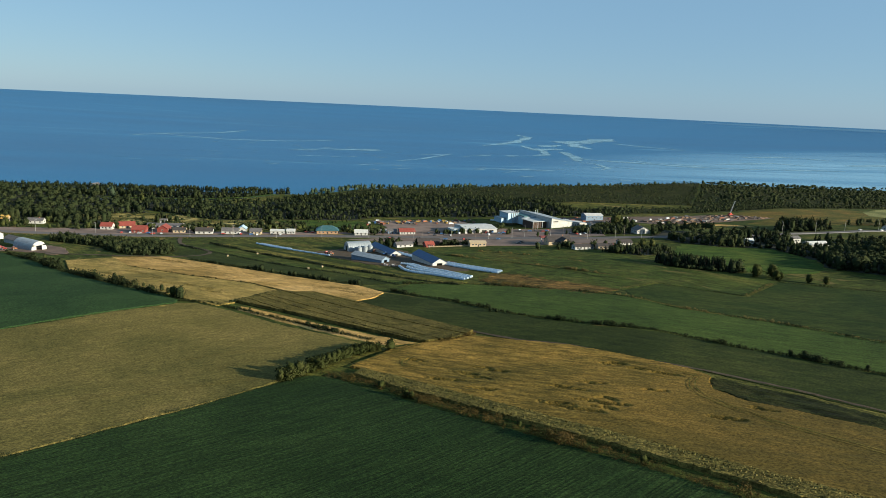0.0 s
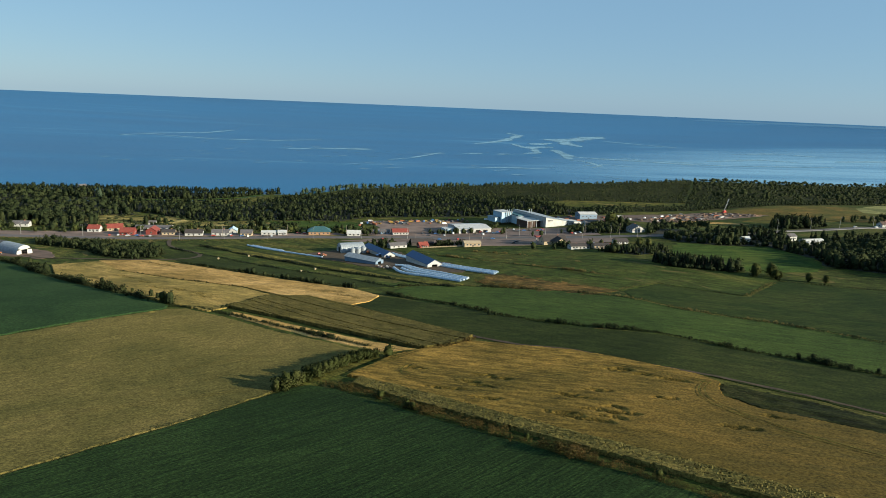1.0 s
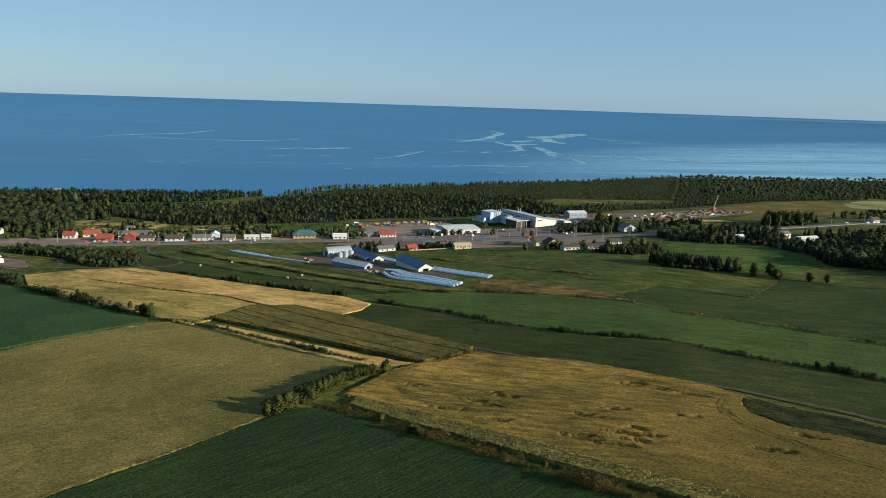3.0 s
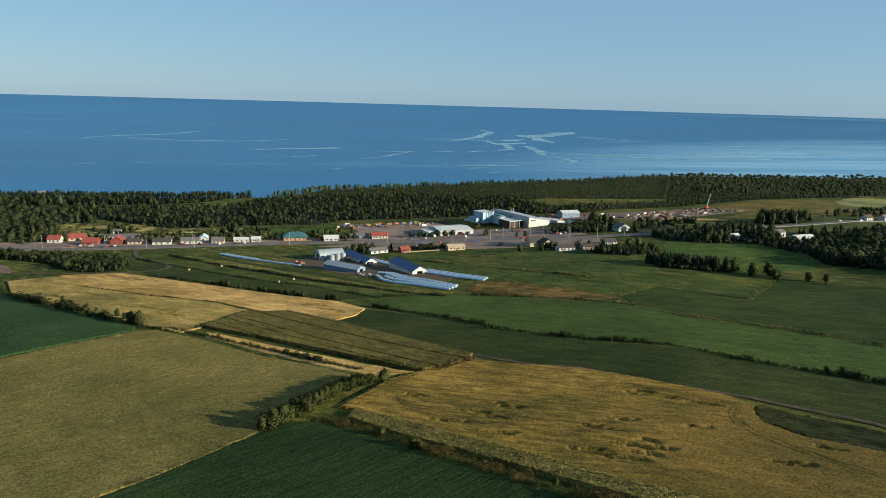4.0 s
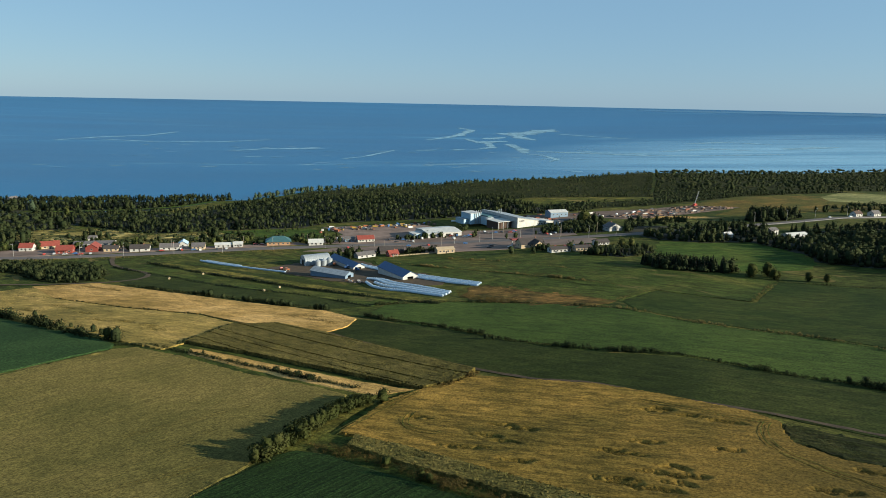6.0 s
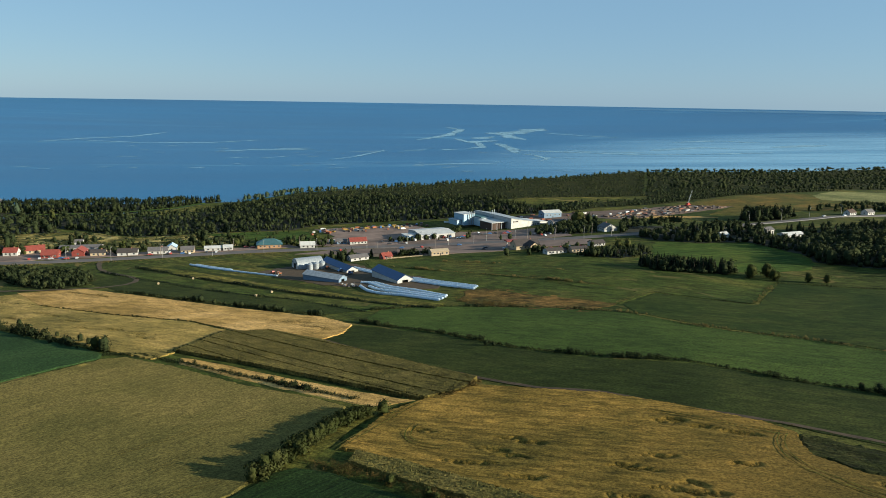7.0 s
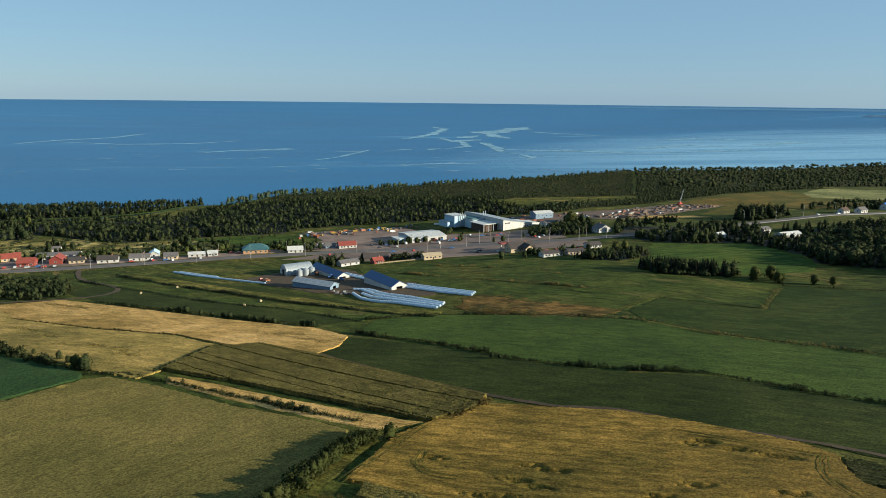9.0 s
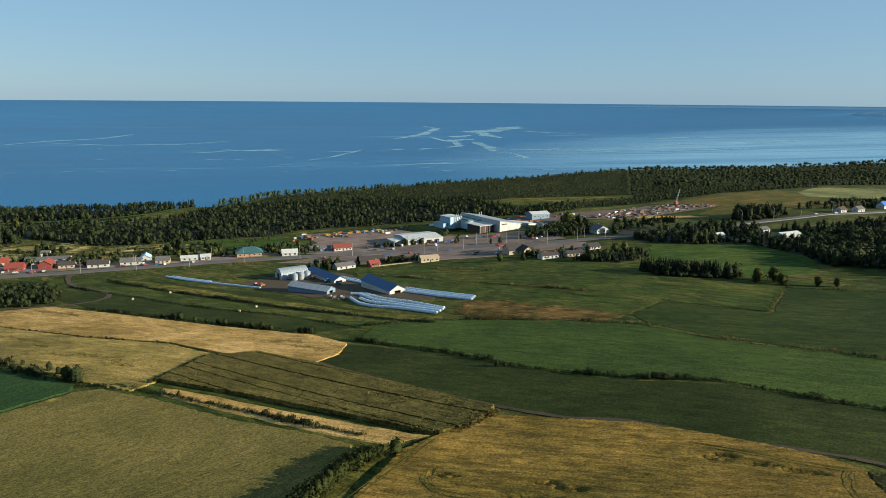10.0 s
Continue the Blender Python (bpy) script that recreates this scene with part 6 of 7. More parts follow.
def silo(x, y, r, h):
    root = tagged(new("grain_bin"), "small round galvanised grain bin with a conical roof", "grain bin", "grain bins")
    root.matrix_world = pose(x, y, lift(x, y))
    V, F, k = [], [], 16
    for zz, rr in ((-.5, r), (h, r), (h * 1.001, r * 1.06)):
        V += [(math.cos(6.2832 * i / k) * rr, math.sin(6.2832 * i / k) * rr, zz) for i in range(k)]
    for j in range(2):
        F += [(j * k + i, j * k + (i + 1) % k, (j + 1) * k + (i + 1) % k, (j + 1) * k + i) for i in range(k)]
    new("bin_wall", from_arrays("bin_wall", V, F, M["grey_sheet"])).parent = root
    V = [(math.cos(6.2832 * i / k) * r * 1.06, math.sin(6.2832 * i / k) * r * 1.06, h) for i in range(k)] + [(math.cos(6.2832 * i / k) * r * .15, math.sin(6.2832 * i / k) * r * .15, h + r * .6) for i in range(k)]
    F = [(i, (i + 1) % k, k + (i + 1) % k, k + i) for i in range(k)] + [tuple(range(k, 2 * k))]
    new("bin_roof", from_arrays("bin_roof", V, F, M["grey_sheet"])).parent = root


silo(-71, 592, 2.2, 4.4), silo(-66.5, 594, 2.2, 4.6), silo(-62.5, 597, 2.4, 5.0)


# ---- vehicles ----
def vehicle(kind, colour, label):
    """A parked vehicle, nose along +x: body, cabin glass, wheels with rims."""
    root = tagged(new(kind), label, "truck" if kind == "truck" else "tractor" if kind == "tractor" else "car", "parked vehicles")
    L, W = {"car": (4.5, 1.8), "truck": (8.5, 2.5), "tractor": (4.2, 1.9)}[kind]
    prof = {"car": [(-2.2, .35), (2.2, .35), (2.25, .75), (1.2, .95), (.6, 1.42), (-1.2, 1.45), (-1.9, 1.0), (-2.25, .9)],
            "truck": [(-4.2, .7), (4.2, .7), (4.25, 1.7), (3.7, 2.7), (2.4, 2.75), (2.35, 1.3), (2.1, 1.3), (2.1, 3.2), (-4.2, 3.2)],
            "tractor": [(-1.6, .8), (1.9, .7), (2.0, 1.5), (.3, 1.65), (.2, 2.6), (-1.3, 2.6), (-1.6, 1.6)]}[kind]
    bm = bmesh.new()
    a = [bm.verts.new((px, -W / 2, pz)) for px, pz in prof]
    b = [bm.verts.new((px, W / 2, pz)) for px, pz in prof]
    bm.faces.new(a)
    bm.faces.new(b[::-1])
    for i in range(len(prof)):
        j = (i + 1) % len(prof)
        bm.faces.new((a[j], a[i], b[i], b[j]))
    bmesh.ops.recalc_face_normals(bm, faces=bm.faces)
    bmesh.ops.bevel(bm, geom=list(bm.edges), offset=0.07, segments=1, affect="EDGES")
    part("body", bm, M[colour], root)
    bm = bmesh.new()
    if kind == "car":
        box(bm, -1.2, -W / 2 - .01, 1.0, .6, W / 2 + .01, 1.33)
    elif kind == "truck":
        box(bm, 2.6, -W / 2 - .01, 1.8, 3.9, W / 2 + .01, 2.4)
    else:
        box(bm, -1.2, -W / 2 - .01, 1.75, .1, W / 2 + .01, 2.4)
    part("side_glass", bm, M["glass"], root)
    for px in {"car": (-1.35, 1.4), "truck": (-2.9, 3.1), "tractor": (-.9, 1.4)}[kind]:
        for sy in (-1, 1):
            r = {"car": .33, "truck": .5, "tractor": .8 if px < 0 else .45}[kind]
            bm = bmesh.new()
            bmesh.ops.create_cone(bm, cap_ends=True, segments=12, radius1=r, radius2=r, depth=.26, matrix=pose(px, sy * (W / 2 - .1), r, 90))
            wh = part("wheel", bm, M["tyre"], root)
            bm = bmesh.new()
            bmesh.ops.create_cone(bm, cap_ends=True, segments=10, radius1=r * .55, radius2=r * .5, depth=.28, matrix=pose(px, sy * (W / 2 - .09), r, 90))
            part("rim", bm, M["grey_sheet"], wh)
    return root


def stand(proto, x, y, yaw):
    return copy_thing(proto, pose(x, y, lift(x, y, 0.3), 0, 0, yaw))


PROTO = {c: vehicle("car", m, f"{c} car parked on gravel") for c, m in (("white", "car_white"), ("dark grey", "car_dark"), ("red", "car_red"), ("silver", "car_silver"), ("blue", "car_blue"))}
TRUCK = {c: vehicle("truck", m, f"{c} lorry parked in a yard") for c, m in (("white", "car_white"), ("orange", "car_orange"), ("yellow", "car_yellow"), ("dark grey", "car_dark"))}
TRACTOR = {c: vehicle("tractor", m, f"{c} tractor beside the farm buildings") for c, m in (("orange", "car_orange"), ("red", "car_red"), ("blue", "car_blue"))}
v_rng = random.Random(5)
spots = []
for x0, y0, x1, y1, k in [(-20, 703, 10, 722, 6), (45, 720, 66, 735, 7), (80, 735, 112, 752, 8), (62, 640, 92, 655, 3), (-60, 676, 60, 680, 4), (108, 618, 140, 628, 9), (-140, 702, -132, 708, 2), (-310, 668, -268, 674, 7), (-225, 680, -150, 690, 8), (128, 700, 150, 712, 4), (10, 745, 40, 775, 5), (440, 746, 475, 750, 2), (145, 622, 152, 632, 2)]:
    for i in range(k):
        for _ in range(20):
            x, y = v_rng.uniform(x0, x1), v_rng.uniform(y0, y1)
            if all((x - a) ** 2 + (y - b) ** 2 > 34 for a, b in spots):
                spots.append((x, y))
                stand(PROTO[v_rng.choice(list(PROTO))], x, y, v_rng.choice((8, 98, 188, 20, 105)))
                break
for x, y, yaw, c in [(-68, 784, 10, "orange"), (-52, 800, 12, "yellow"), (-30, 808, 8, "yellow"), (-22, 812, 30, "orange"), (-76, 806, 5, "white"), (8, 800, 20, "white"), (58, 838, 10, "white"), (66, 842, 8, "dark grey"), (16, 720, 100, "white"), (46, 712, 100, "white"), (270, 850, 30, "white"), (300, 872, 15, "dark grey"), (245, 836, 60, "white"), (-40, 812, 15, "orange"), (-14, 816, 12, "yellow"), (0, 822, 5, "yellow")]:
    copy_thing(TRUCK[c], pose(x, y, lift(x, y, 0.25), 0, 0, yaw) @ Matrix.Scale(0.65, 4))
for x, y, yaw, c in [(-58, 592, 80, "orange"), (-48, 578, 200, "blue"), (-92, 574, 30, "orange"), (-97, 577, 120, "red"), (-346, 545, 20, "red"), (-339, 547, 60, "orange"), (-352, 550, 90, "red"), (-40, 566, 10, "blue")]:
    stand(TRACTOR[c], x, y, yaw)
for p in [*PROTO.values(), *TRUCK.values(), *TRACTOR.values()]:
    for o in (*p.children_recursive, p):
        bpy.data.objects.remove(o)


# ---- street lamps and poles ----
def lamp_pole(h=11.0):
    root = tagged(new("street_lamp"), "tall pale grey street lamp with a single arm beside the highway", "street lamp", "street lamps")
    bm = bmesh.new()
    bmesh.ops.create_cone(bm, cap_ends=True, segments=8, radius1=.15, radius2=.08, depth=h + 1, matrix=pose(0, 0, h / 2 - .5))
    part("pole", bm, M["pole"], root)
    bm = bmesh.new()
    bmesh.ops.create_cone(bm, cap_ends=True, segments=6, radius1=.08, radius2=.06, depth=2.4, matrix=pose(0, 1.1, h + .15, 80))
    part("arm", bm, M["pole"], root)
    bm = bmesh.new()
    box(bm, -.18, 2.0, h + .22, .18, 2.9, h + .42)
    part("lamp_head", bm, M["grey_sheet"], root)
    return root


LAMP = lamp_pole()
for x, y in [(-277, 662), (-239, 656), (-200, 664), (-160, 668), (-118, 676), (-73, 683), (-29, 684), (8, 701), (44, 684), (67, 683), (81, 698), (104, 680), (138, 670), (164, 668), (189, 668), (352, 730), (390, 737), (425, 745), (466, 754), (-330, 660), (-385, 656), (-430, 652)]:
    copy_thing(LAMP, pose(x, y, lift(x, y), 0, 0, 0 if v_rng.random() < .7 else 180))
for o in (*LAMP.children_recursive, LAMP):
    bpy.data.objects.remove(o)


def utility_pole():
    root = tagged(new("utility_pole"), "weathered wooden utility pole with a crossarm", "utility pole", "utility poles")
    bm = bmesh.new()
    bmesh.ops.create_cone(bm, cap_ends=True, segments=7, radius1=.2, radius2=.13, depth=12, matrix=pose(0, 0, 5))
    part("pole", bm, M["pole_wood"], root)
    bm = bmesh.new()
    box(bm, -1.2, -.08, 9.9, 1.2, .08, 10.1)
    part("crossarm", bm, M["pole_wood"], root)
    return root


UP = utility_pole()
for x, y in [(-205, 676), (-147, 694), (-90, 700), (92, 703), (118, 692), (144, 690), (178, 690), (30, 660), (-20, 650)]:
    copy_thing(UP, pose(x, y, lift(x, y), 0, 0, 95))
for o in (*UP.children_recursive, UP):
    bpy.data.objects.remove(o)


def guard_rail(line):
    """A beam on short posts along the highway's edge."""
    root = tagged(new("guard_rail"), "long pale metal guard rail along the highway", "guard rail")
    pts = resample(line, 6)
    for a, b in zip(pts, pts[1:]):
        A, B = Vector((a.x, a.y, lift(a.x, a.y, 0.95))), Vector((b.x, b.y, lift(b.x, b.y, 0.95)))
        d = B - A
        bm = bmesh.new()
        bmesh.ops.create_cube(bm, size=1, matrix=Matrix.Translation((A + B) / 2) @ d.to_track_quat("X", "Z").to_matrix().to_4x4() @ Matrix.Diagonal((d.length, .08, .34, 1)))
        part("beam", bm, M["rail"], root)
        bm = bmesh.new()
        box(bm, a.x - .09, a.y - .09, A.z - 1.4, a.x + .09, a.y + .09, A.z + .1)
        part("post", bm, M["pole_wood"], root)


guard_rail([(346, 711), (352, 713), (400, 723), (456, 736), (520, 747)])


# ---- timber and scrap yards ----
def stack(x, y, yaw, L, W, h, material, label, name="timber_stack"):
    """Layered boards or bars with gaps, on bearers."""
    root = tagged(new(name), label, "stack", "yard stacks")
    root.matrix_world = pose(x, y, lift(x, y, 0.2), 0, 0, yaw)
    n = max(2, int(h / 0.5))
    for i in range(n):
        bm = bmesh.new()
        s = 1 - 0.05 * (i % 2) - 0.04 * i / n
        box(bm, -L / 2 * s, -W / 2 * s, i * h / n + .05, L / 2 * s, W / 2 * s, (i + 1) * h / n - .04)
        bmesh.ops.bevel(bm, geom=list(bm.edges), offset=0.03, segments=1, affect="EDGES")
        part("layer", bm, M[material], root)
    bm = bmesh.new()
    for k in (-.35, .35):
        box(bm, L * k - .1, -W / 2 * .9, -.4, L * k + .1, W / 2 * .9, .06)
    part("bearer", bm, M["pole_wood"], root)
    return root


s_rng = random.Random(9)
YARD = [(228, 826), (262, 802), (333, 832), (400, 862), (358, 894), (292, 872)]
done = 0
taken = []
while done < 110:
    x, y = s_rng.uniform(228, 400), s_rng.uniform(802, 894)
    if inside(YARD, x, y) and all((x - a) ** 2 + (y - b) ** 2 > 22 for a, b in taken):
        taken.append((x, y))
        m = s_rng.choice(["timber", "timber", "red_brown", "grey_roof", "dark_wall", "dark_wall", "timber", "timber", "white"])
        stack(x, y, s_rng.choice((26, 30, 34, 118)), s_rng.uniform(3, 8), s_rng.uniform(1.2, 2.4), s_rng.uniform(0.6, 1.5), m, {"timber": "stack of brown sawn timber in a yard", "red_brown": "rusty red stack of steel in a yard", "grey_roof": "stack of grey blocks in a yard", "white": "stack of pale wrapped boards in a yard", "dark_wall": "dark stack of pipes in a yard"}[m])
        done += 1
for i in range(40):
    x, y = s_rng.uniform(130, 225), s_rng.uniform(800, 872)
    if y < 800 + (x - 130) * 0.1 or any((x - a) ** 2 + (y - b) ** 2 < 30 for a, b in taken) or (160 < x < 195 and 834 < y < 862):
        continue
    taken.append((x, y))
    m = s_rng.choice(["red_brown", "timber", "red_brown", "white"])
    stack(x, y, s_rng.choice((26, 14, 118)), s_rng.uniform(3, 8), s_rng.uniform(1.6, 3), s_rng.uniform(0.8, 2), m, {"timber": "stack of brown sawn timber in a yard", "red_brown": "rusty red heap of steel in a yard", "white": "stack of pale wrapped boards in a yard"}[m])
for i in range(70):
    x = s_rng.uniform(-86, 40)
    y = 786 + (x + 86) * 0.36 + s_rng.uniform(-14, 14)
    if any((x - a) ** 2 + (y - b) ** 2 < 22 for a, b in taken):
        continue
    taken.append((x, y))
    m = s_rng.choice(["red_brown", "car_orange", "car_yellow", "car_dark", "timber", "grey_roof", "white", "car_blue"])
    stack(x, y, s_rng.uniform(0, 180), s_rng.uniform(2.5, 6), s_rng.uniform(1.4, 2.4), s_rng.uniform(0.9, 2.2), m, {"car_orange": "orange scrapped machine body in a yard", "car_yellow": "yellow scrapped machine body in a yard", "car_dark": "dark scrapped machine body in a yard", "car_blue": "blue scrapped machine body in a yard"}.get(m, "heap of scrap material in a yard"), "scrap_heap")


for i in range(16):
    x, y = -46 + s_rng.uniform(-2, 12), 524 + s_rng.uniform(-7, 5)
    m = s_rng.choice(["timber", "grey_roof", "white", "dark_wall"])
    stack(x, y, s_rng.uniform(0, 180), s_rng.uniform(1.2, 2.6), s_rng.uniform(0.8, 1.4), s_rng.uniform(0.5, 1.1), m, "small heap of old farm implements and boards", "farm_junk")


def crane(x, y, yaw):
    root = tagged(new("crane"), "red mobile crane with a raised pale boom in the timber yard", "crane")
    root.matrix_world = pose(x, y, lift(x, y, 0.2), 0, 0, yaw)
    bm = bmesh.new()
    box(bm, -4.5, -1.4, .8, 4.5, 1.4, 1.7)
    bmesh.ops.bevel(bm, geom=list(bm.edges), offset=0.1, segments=1, affect="EDGES")
    part("chassis", bm, M["car_red"], root)
    bm = bmesh.new()
    box(bm, -3, -1.3, 1.7, 1.2, 1.3, 3.6)
    bmesh.ops.bevel(bm, geom=list(bm.edges), offset=0.15, segments=1, affect="EDGES")
    part("cab", bm, M["car_red"], root)
    for px in (-3, -1, 1, 3):
        for sy in (-1, 1):
            bm = bmesh.new()
            bmesh.ops.create_cone(bm, cap_ends=True, segments=12, radius1=.6, radius2=.6, depth=.4, matrix=pose(px, sy * 1.25, .6, 90))
            part("wheel", bm, M["tyre"], root)
    bm = bmesh.new()
    top = Vector((7.5, 0, 18))
    low = Vector((-.5, 0, 3.2))
    for sy in (-.4, .4):
        for sz in (-.4, .4):
            d = top - low
            m = Matrix.Translation((low + top) / 2 + Vector((-sz * .9, sy, sz * .4))) @ d.to_track_quat("Z", "Y").to_matrix().to_4x4()
            bmesh.ops.create_cone(bm, cap_ends=True, segments=5, radius1=.09, radius2=.07, depth=d.length, matrix=m)
    for i in range(14):
        p = low.lerp(top, i / 14)
        q = low.lerp(top, (i + 1) / 14)
        a, b = p + Vector((.36 * (-1) ** i, .4 * (-1) ** i, 0)), q + Vector((-.36 * (-1) ** i, -.4 * (-1) ** i, 0))
        d = b - a
        bmesh.ops.create_cone(bm, cap_ends=True, segments=4, radius1=.05, radius2=.05, depth=d.length, matrix=Matrix.Translation((a + b) / 2) @ d.to_track_quat("Z", "Y").to_matrix().to_4x4())
    part("boom", bm, M["car_silver"], root, "pale lattice boom")


crane(361, 890, 40)


def round_bale(x, y, yaw):
    bm = bmesh.new()
    bmesh.ops.create_cone(bm, cap_ends=True, segments=18, radius1=.75, radius2=.75, depth=1.3, matrix=pose(0, 0, .72, 90))
    bmesh.ops.bevel(bm, geom=list(bm.edges), offset=0.05, segments=1, affect="EDGES")
    me = bpy.data.meshes.new("round_bale")
    bm.to_mesh(me)
    bm.free()
    me.materials.append(M["bale"])
    ob = tagged(new("round_bale", me), "round straw bale on the mown meadow", "hay bale", "round bales")
    ob.matrix_world = pose(x, y, lift(x, y, .1), 0, 0, yaw)


for x, y, yaw in [(-151, 565, 20), (-96, 496, 70), (-88, 507, 40), (-170, 548, 10)]:
    round_bale(x, y, yaw)

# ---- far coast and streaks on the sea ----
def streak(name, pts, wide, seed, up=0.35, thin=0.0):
    """A calm streak whose pale sheen is painted on a thin uneven film that follows the sea."""
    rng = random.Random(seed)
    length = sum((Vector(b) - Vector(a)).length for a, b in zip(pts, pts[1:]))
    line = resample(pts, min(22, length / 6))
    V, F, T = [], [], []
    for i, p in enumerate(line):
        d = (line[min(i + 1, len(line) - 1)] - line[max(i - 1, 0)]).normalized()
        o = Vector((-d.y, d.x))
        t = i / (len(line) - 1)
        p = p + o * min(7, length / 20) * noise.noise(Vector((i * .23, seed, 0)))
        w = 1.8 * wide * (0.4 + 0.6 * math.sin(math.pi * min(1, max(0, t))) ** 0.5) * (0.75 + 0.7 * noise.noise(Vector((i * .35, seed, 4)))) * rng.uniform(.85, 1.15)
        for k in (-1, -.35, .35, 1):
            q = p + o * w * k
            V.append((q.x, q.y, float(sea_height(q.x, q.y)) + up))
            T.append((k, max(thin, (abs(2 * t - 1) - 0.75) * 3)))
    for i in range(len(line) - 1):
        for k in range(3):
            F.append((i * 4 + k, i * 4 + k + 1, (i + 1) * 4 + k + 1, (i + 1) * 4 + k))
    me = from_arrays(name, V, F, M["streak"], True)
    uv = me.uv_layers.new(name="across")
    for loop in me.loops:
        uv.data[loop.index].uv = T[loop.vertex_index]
    tagged(new(name, me), "calm streak on the blue sea, sky sheen painted pale", "water streak", kind="structure")


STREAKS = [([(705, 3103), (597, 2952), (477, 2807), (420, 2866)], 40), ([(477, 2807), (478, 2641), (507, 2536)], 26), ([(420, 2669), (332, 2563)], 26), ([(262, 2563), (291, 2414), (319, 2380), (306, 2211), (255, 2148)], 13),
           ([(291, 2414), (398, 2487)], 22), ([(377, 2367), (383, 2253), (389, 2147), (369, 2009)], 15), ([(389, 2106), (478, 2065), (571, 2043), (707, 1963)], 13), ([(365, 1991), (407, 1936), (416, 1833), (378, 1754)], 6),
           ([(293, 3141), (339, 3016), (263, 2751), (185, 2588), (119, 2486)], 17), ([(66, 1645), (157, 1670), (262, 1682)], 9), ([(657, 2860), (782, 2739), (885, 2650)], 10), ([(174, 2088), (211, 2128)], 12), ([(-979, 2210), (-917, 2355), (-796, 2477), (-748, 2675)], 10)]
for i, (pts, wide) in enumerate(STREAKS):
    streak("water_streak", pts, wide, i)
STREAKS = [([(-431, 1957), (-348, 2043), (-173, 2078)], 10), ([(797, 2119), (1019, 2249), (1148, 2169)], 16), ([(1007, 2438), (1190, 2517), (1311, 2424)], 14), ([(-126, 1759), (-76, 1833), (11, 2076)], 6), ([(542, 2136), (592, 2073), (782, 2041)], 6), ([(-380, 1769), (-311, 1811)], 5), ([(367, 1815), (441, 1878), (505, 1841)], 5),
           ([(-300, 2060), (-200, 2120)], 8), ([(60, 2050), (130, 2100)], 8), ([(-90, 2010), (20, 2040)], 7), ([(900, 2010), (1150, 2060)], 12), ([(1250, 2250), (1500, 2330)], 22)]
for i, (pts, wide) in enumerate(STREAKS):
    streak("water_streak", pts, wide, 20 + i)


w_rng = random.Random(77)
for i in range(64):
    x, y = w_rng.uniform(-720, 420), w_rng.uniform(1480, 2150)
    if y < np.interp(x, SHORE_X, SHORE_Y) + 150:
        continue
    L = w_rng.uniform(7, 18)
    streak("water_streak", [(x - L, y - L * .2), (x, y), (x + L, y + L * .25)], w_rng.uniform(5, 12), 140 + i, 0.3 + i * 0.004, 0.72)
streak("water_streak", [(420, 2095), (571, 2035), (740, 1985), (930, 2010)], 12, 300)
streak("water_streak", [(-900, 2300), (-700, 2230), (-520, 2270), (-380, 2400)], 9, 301)


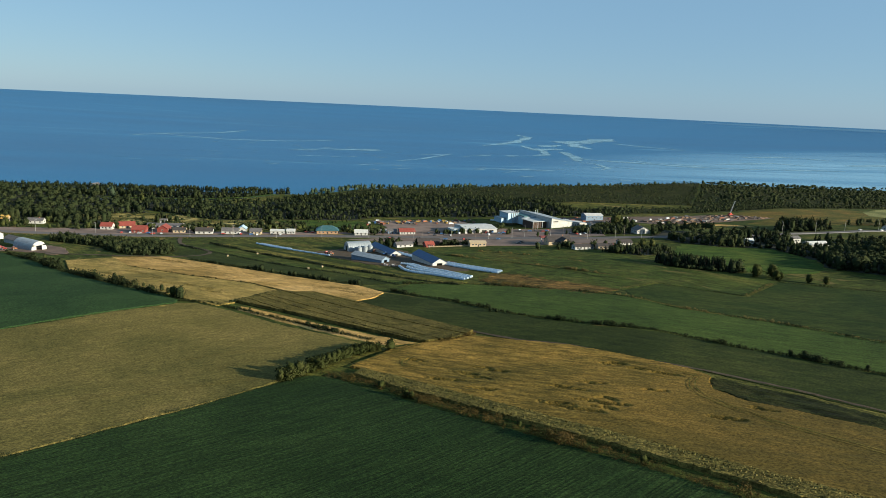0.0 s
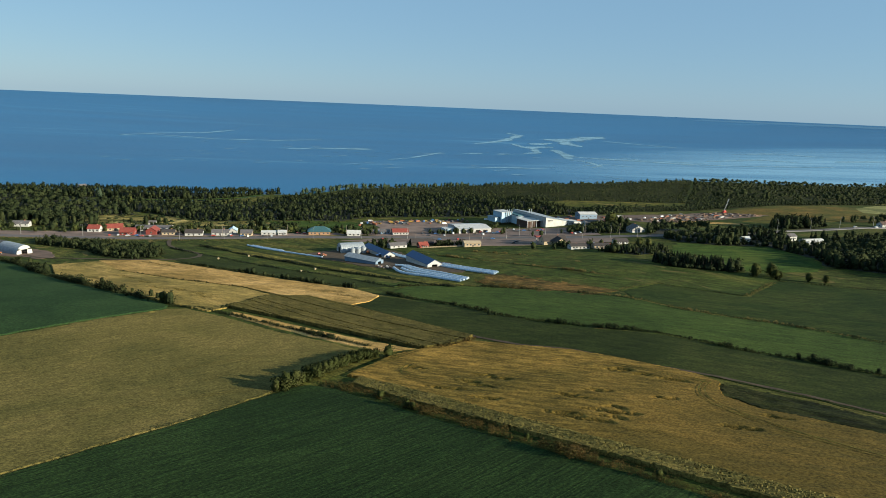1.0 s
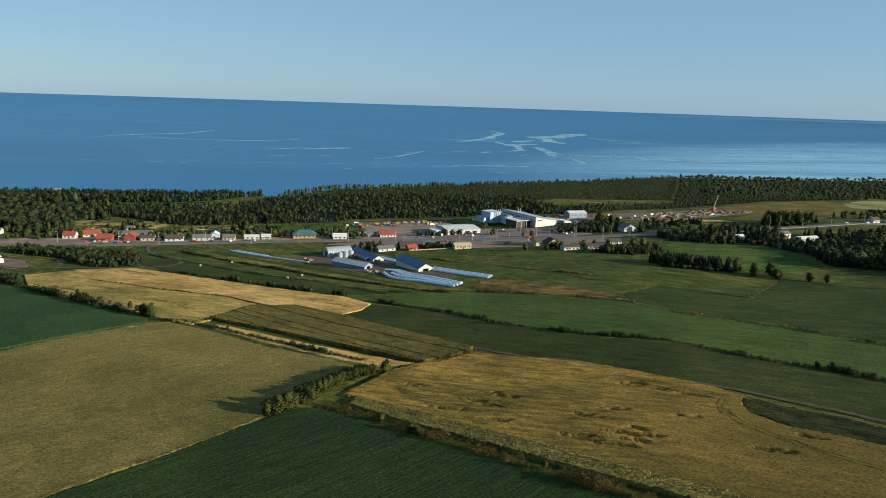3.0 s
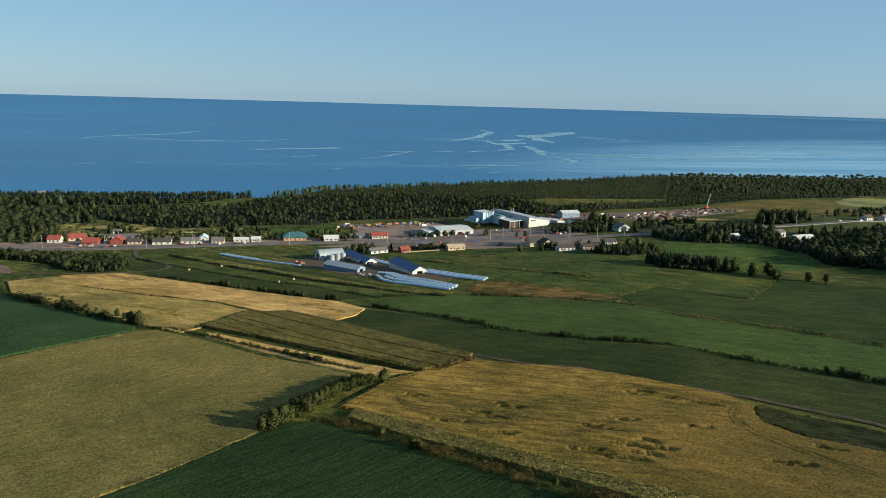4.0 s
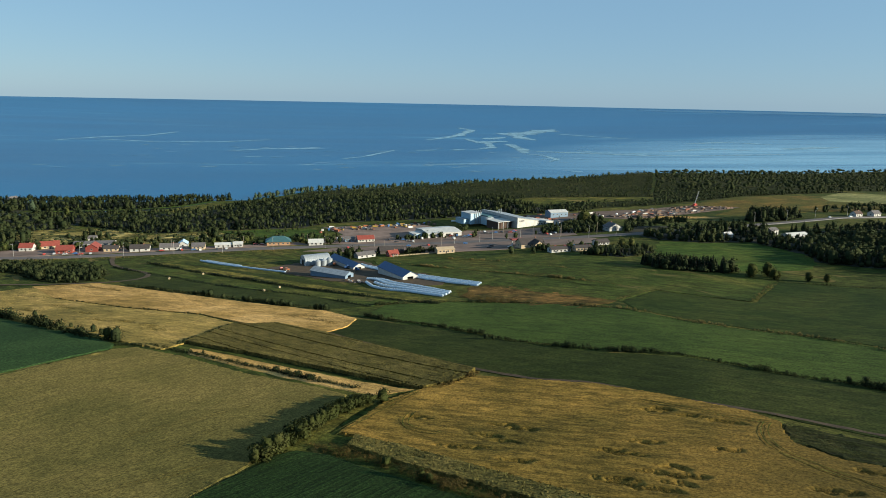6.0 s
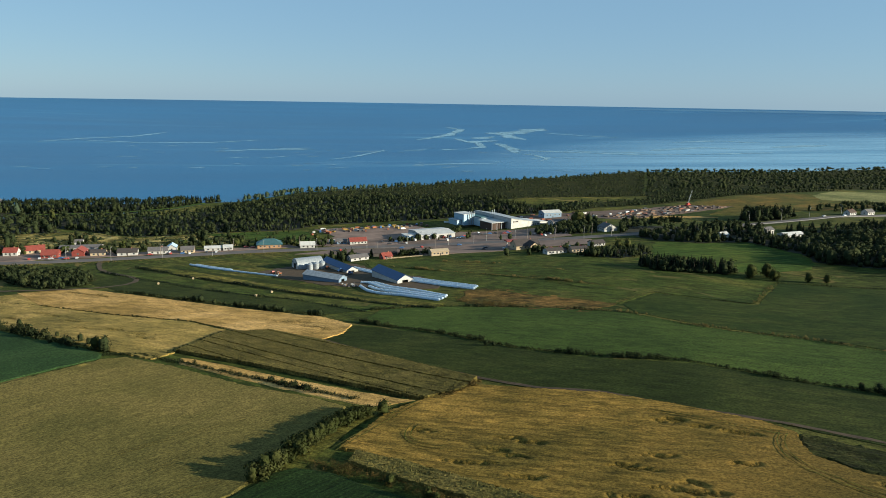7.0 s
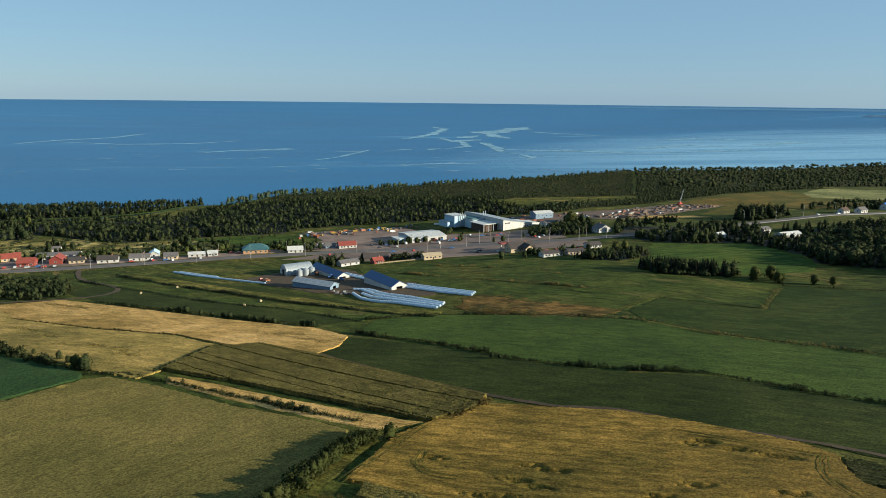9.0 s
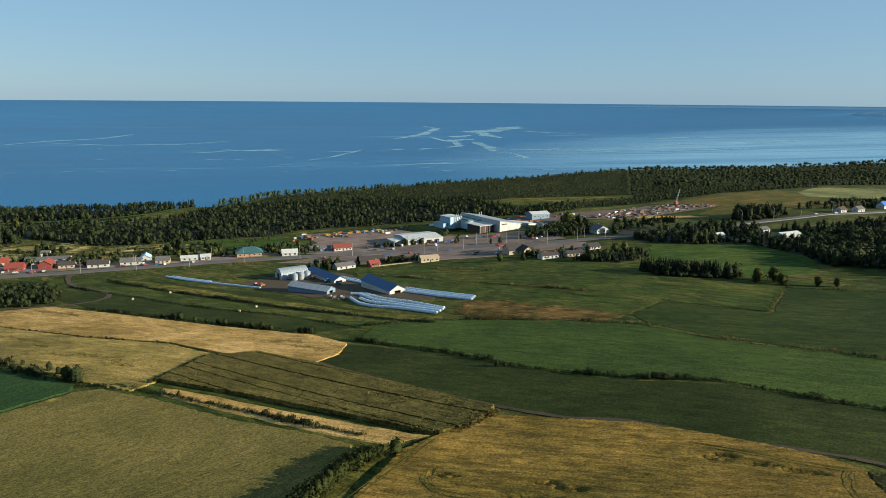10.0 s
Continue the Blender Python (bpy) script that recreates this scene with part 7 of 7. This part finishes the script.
def far_coast(name, a0, a1, r, h, seed, label, material):
    """A low hazy shore far out, standing in the sea's edge."""
    V, F = [], []
    n = 60
    for i in range(n + 1):
        t = i / n
        a = radians(a0 + (a1 - a0) * t)
        hh = h * math.sin(math.pi * min(1, t * 3 / 2)) ** 0.5 * (0.8 + 0.5 * noise.noise(Vector((t * 9, seed, 0)))) if t < 0.34 else h * (0.8 + 0.5 * noise.noise(Vector((t * 9, seed, 0))))
        for k, (dr, z) in enumerate(((-60, -6), (0, hh), (90, -6))):
            q = r + dr
            V.append((math.sin(a) * q, math.cos(a) * q, float(sea_height(math.sin(a) * q, math.cos(a) * q)) + z))
    for i in range(n):
        for k in range(2):
            F.append((i * 3 + k, (i + 1) * 3 + k, (i + 1) * 3 + k + 1, i * 3 + k + 1))
    tagged(new(name, from_arrays(name, V, F, material, True)), label, "coast", kind="structure")


far_coast("backdrop_far_coast", 19, 60, 4600, 9, 3, "low hazy far shore on the horizon", M["haze"])
far_coast("backdrop_headland", 36.2, 44, 4250, 14, 5, "low headland across the water, haze painted as dark blue", M["hazed_land"])


# ---- greenery round the houses ----
y_rng = random.Random(21)
BUILT = [(o.matrix_world.translation.x, o.matrix_world.translation.y) for o in scene.objects if o.parent is None and o.name.split(".")[0] in ("house", "shop", "restaurant", "garage", "motel", "inn", "cottage", "depot", "shed", "barn", "factory")]


def free(x, y, gap):
    return all((x - a) ** 2 + (y - b) ** 2 > gap * gap for a, b in BUILT) and not near_line(x, y, ROAD, 9)


for i in range(190):
    x = y_rng.uniform(-450, -60)
    y = 690 + (x + 300) * 0.09 + y_rng.uniform(-6, 42)
    if free(x, y, 9):
        tree("far" if y_rng.random() < 0.7 else "broad", x, y, y_rng.uniform(3.5, 8.5), "leafy garden bush beside roadside houses", y_rng.choice(("leaf_a", "leaf_a", "leaf_c")), "garden bushes", 1.3)
for i in range(120):
    x, y = y_rng.choice(((-50, 630), (-15, 655), (26, 728), (62, 716), (110, 612), (145, 610), (150, 580), (170, 706), (135, 712), (60, 765), (5, 720), (-70, 712), (95, 690), (-45, 642)))
    x, y = x + y_rng.gauss(0, 9), y + y_rng.gauss(0, 5)
    if free(x, y, 10):
        tree("far" if y_rng.random() < 0.6 else "broad", x, y, y_rng.uniform(3.0, 8.0), "dark leafy bush among village buildings", "leaf_a", "village bushes", 1.2)
for x, y, h in [(-310, 756, 9), (-304, 757, 11), (-297, 756, 9), (-326, 757, 6), (-290, 757, 7), (-190, 752, 13), (-184, 750, 12), (-194, 738, 9), (-164, 760, 8), (-154, 754, 6), (-49, 634, 8), (-42, 636, 7), (202, 801, 10), (203, 786, 9), (207, 772, 9), (203, 755, 8), (192, 802, 8)]:
    tree("dense", x, y, h, "full dark green tree behind village houses", "leaf_a", "village shade trees", 1.1)
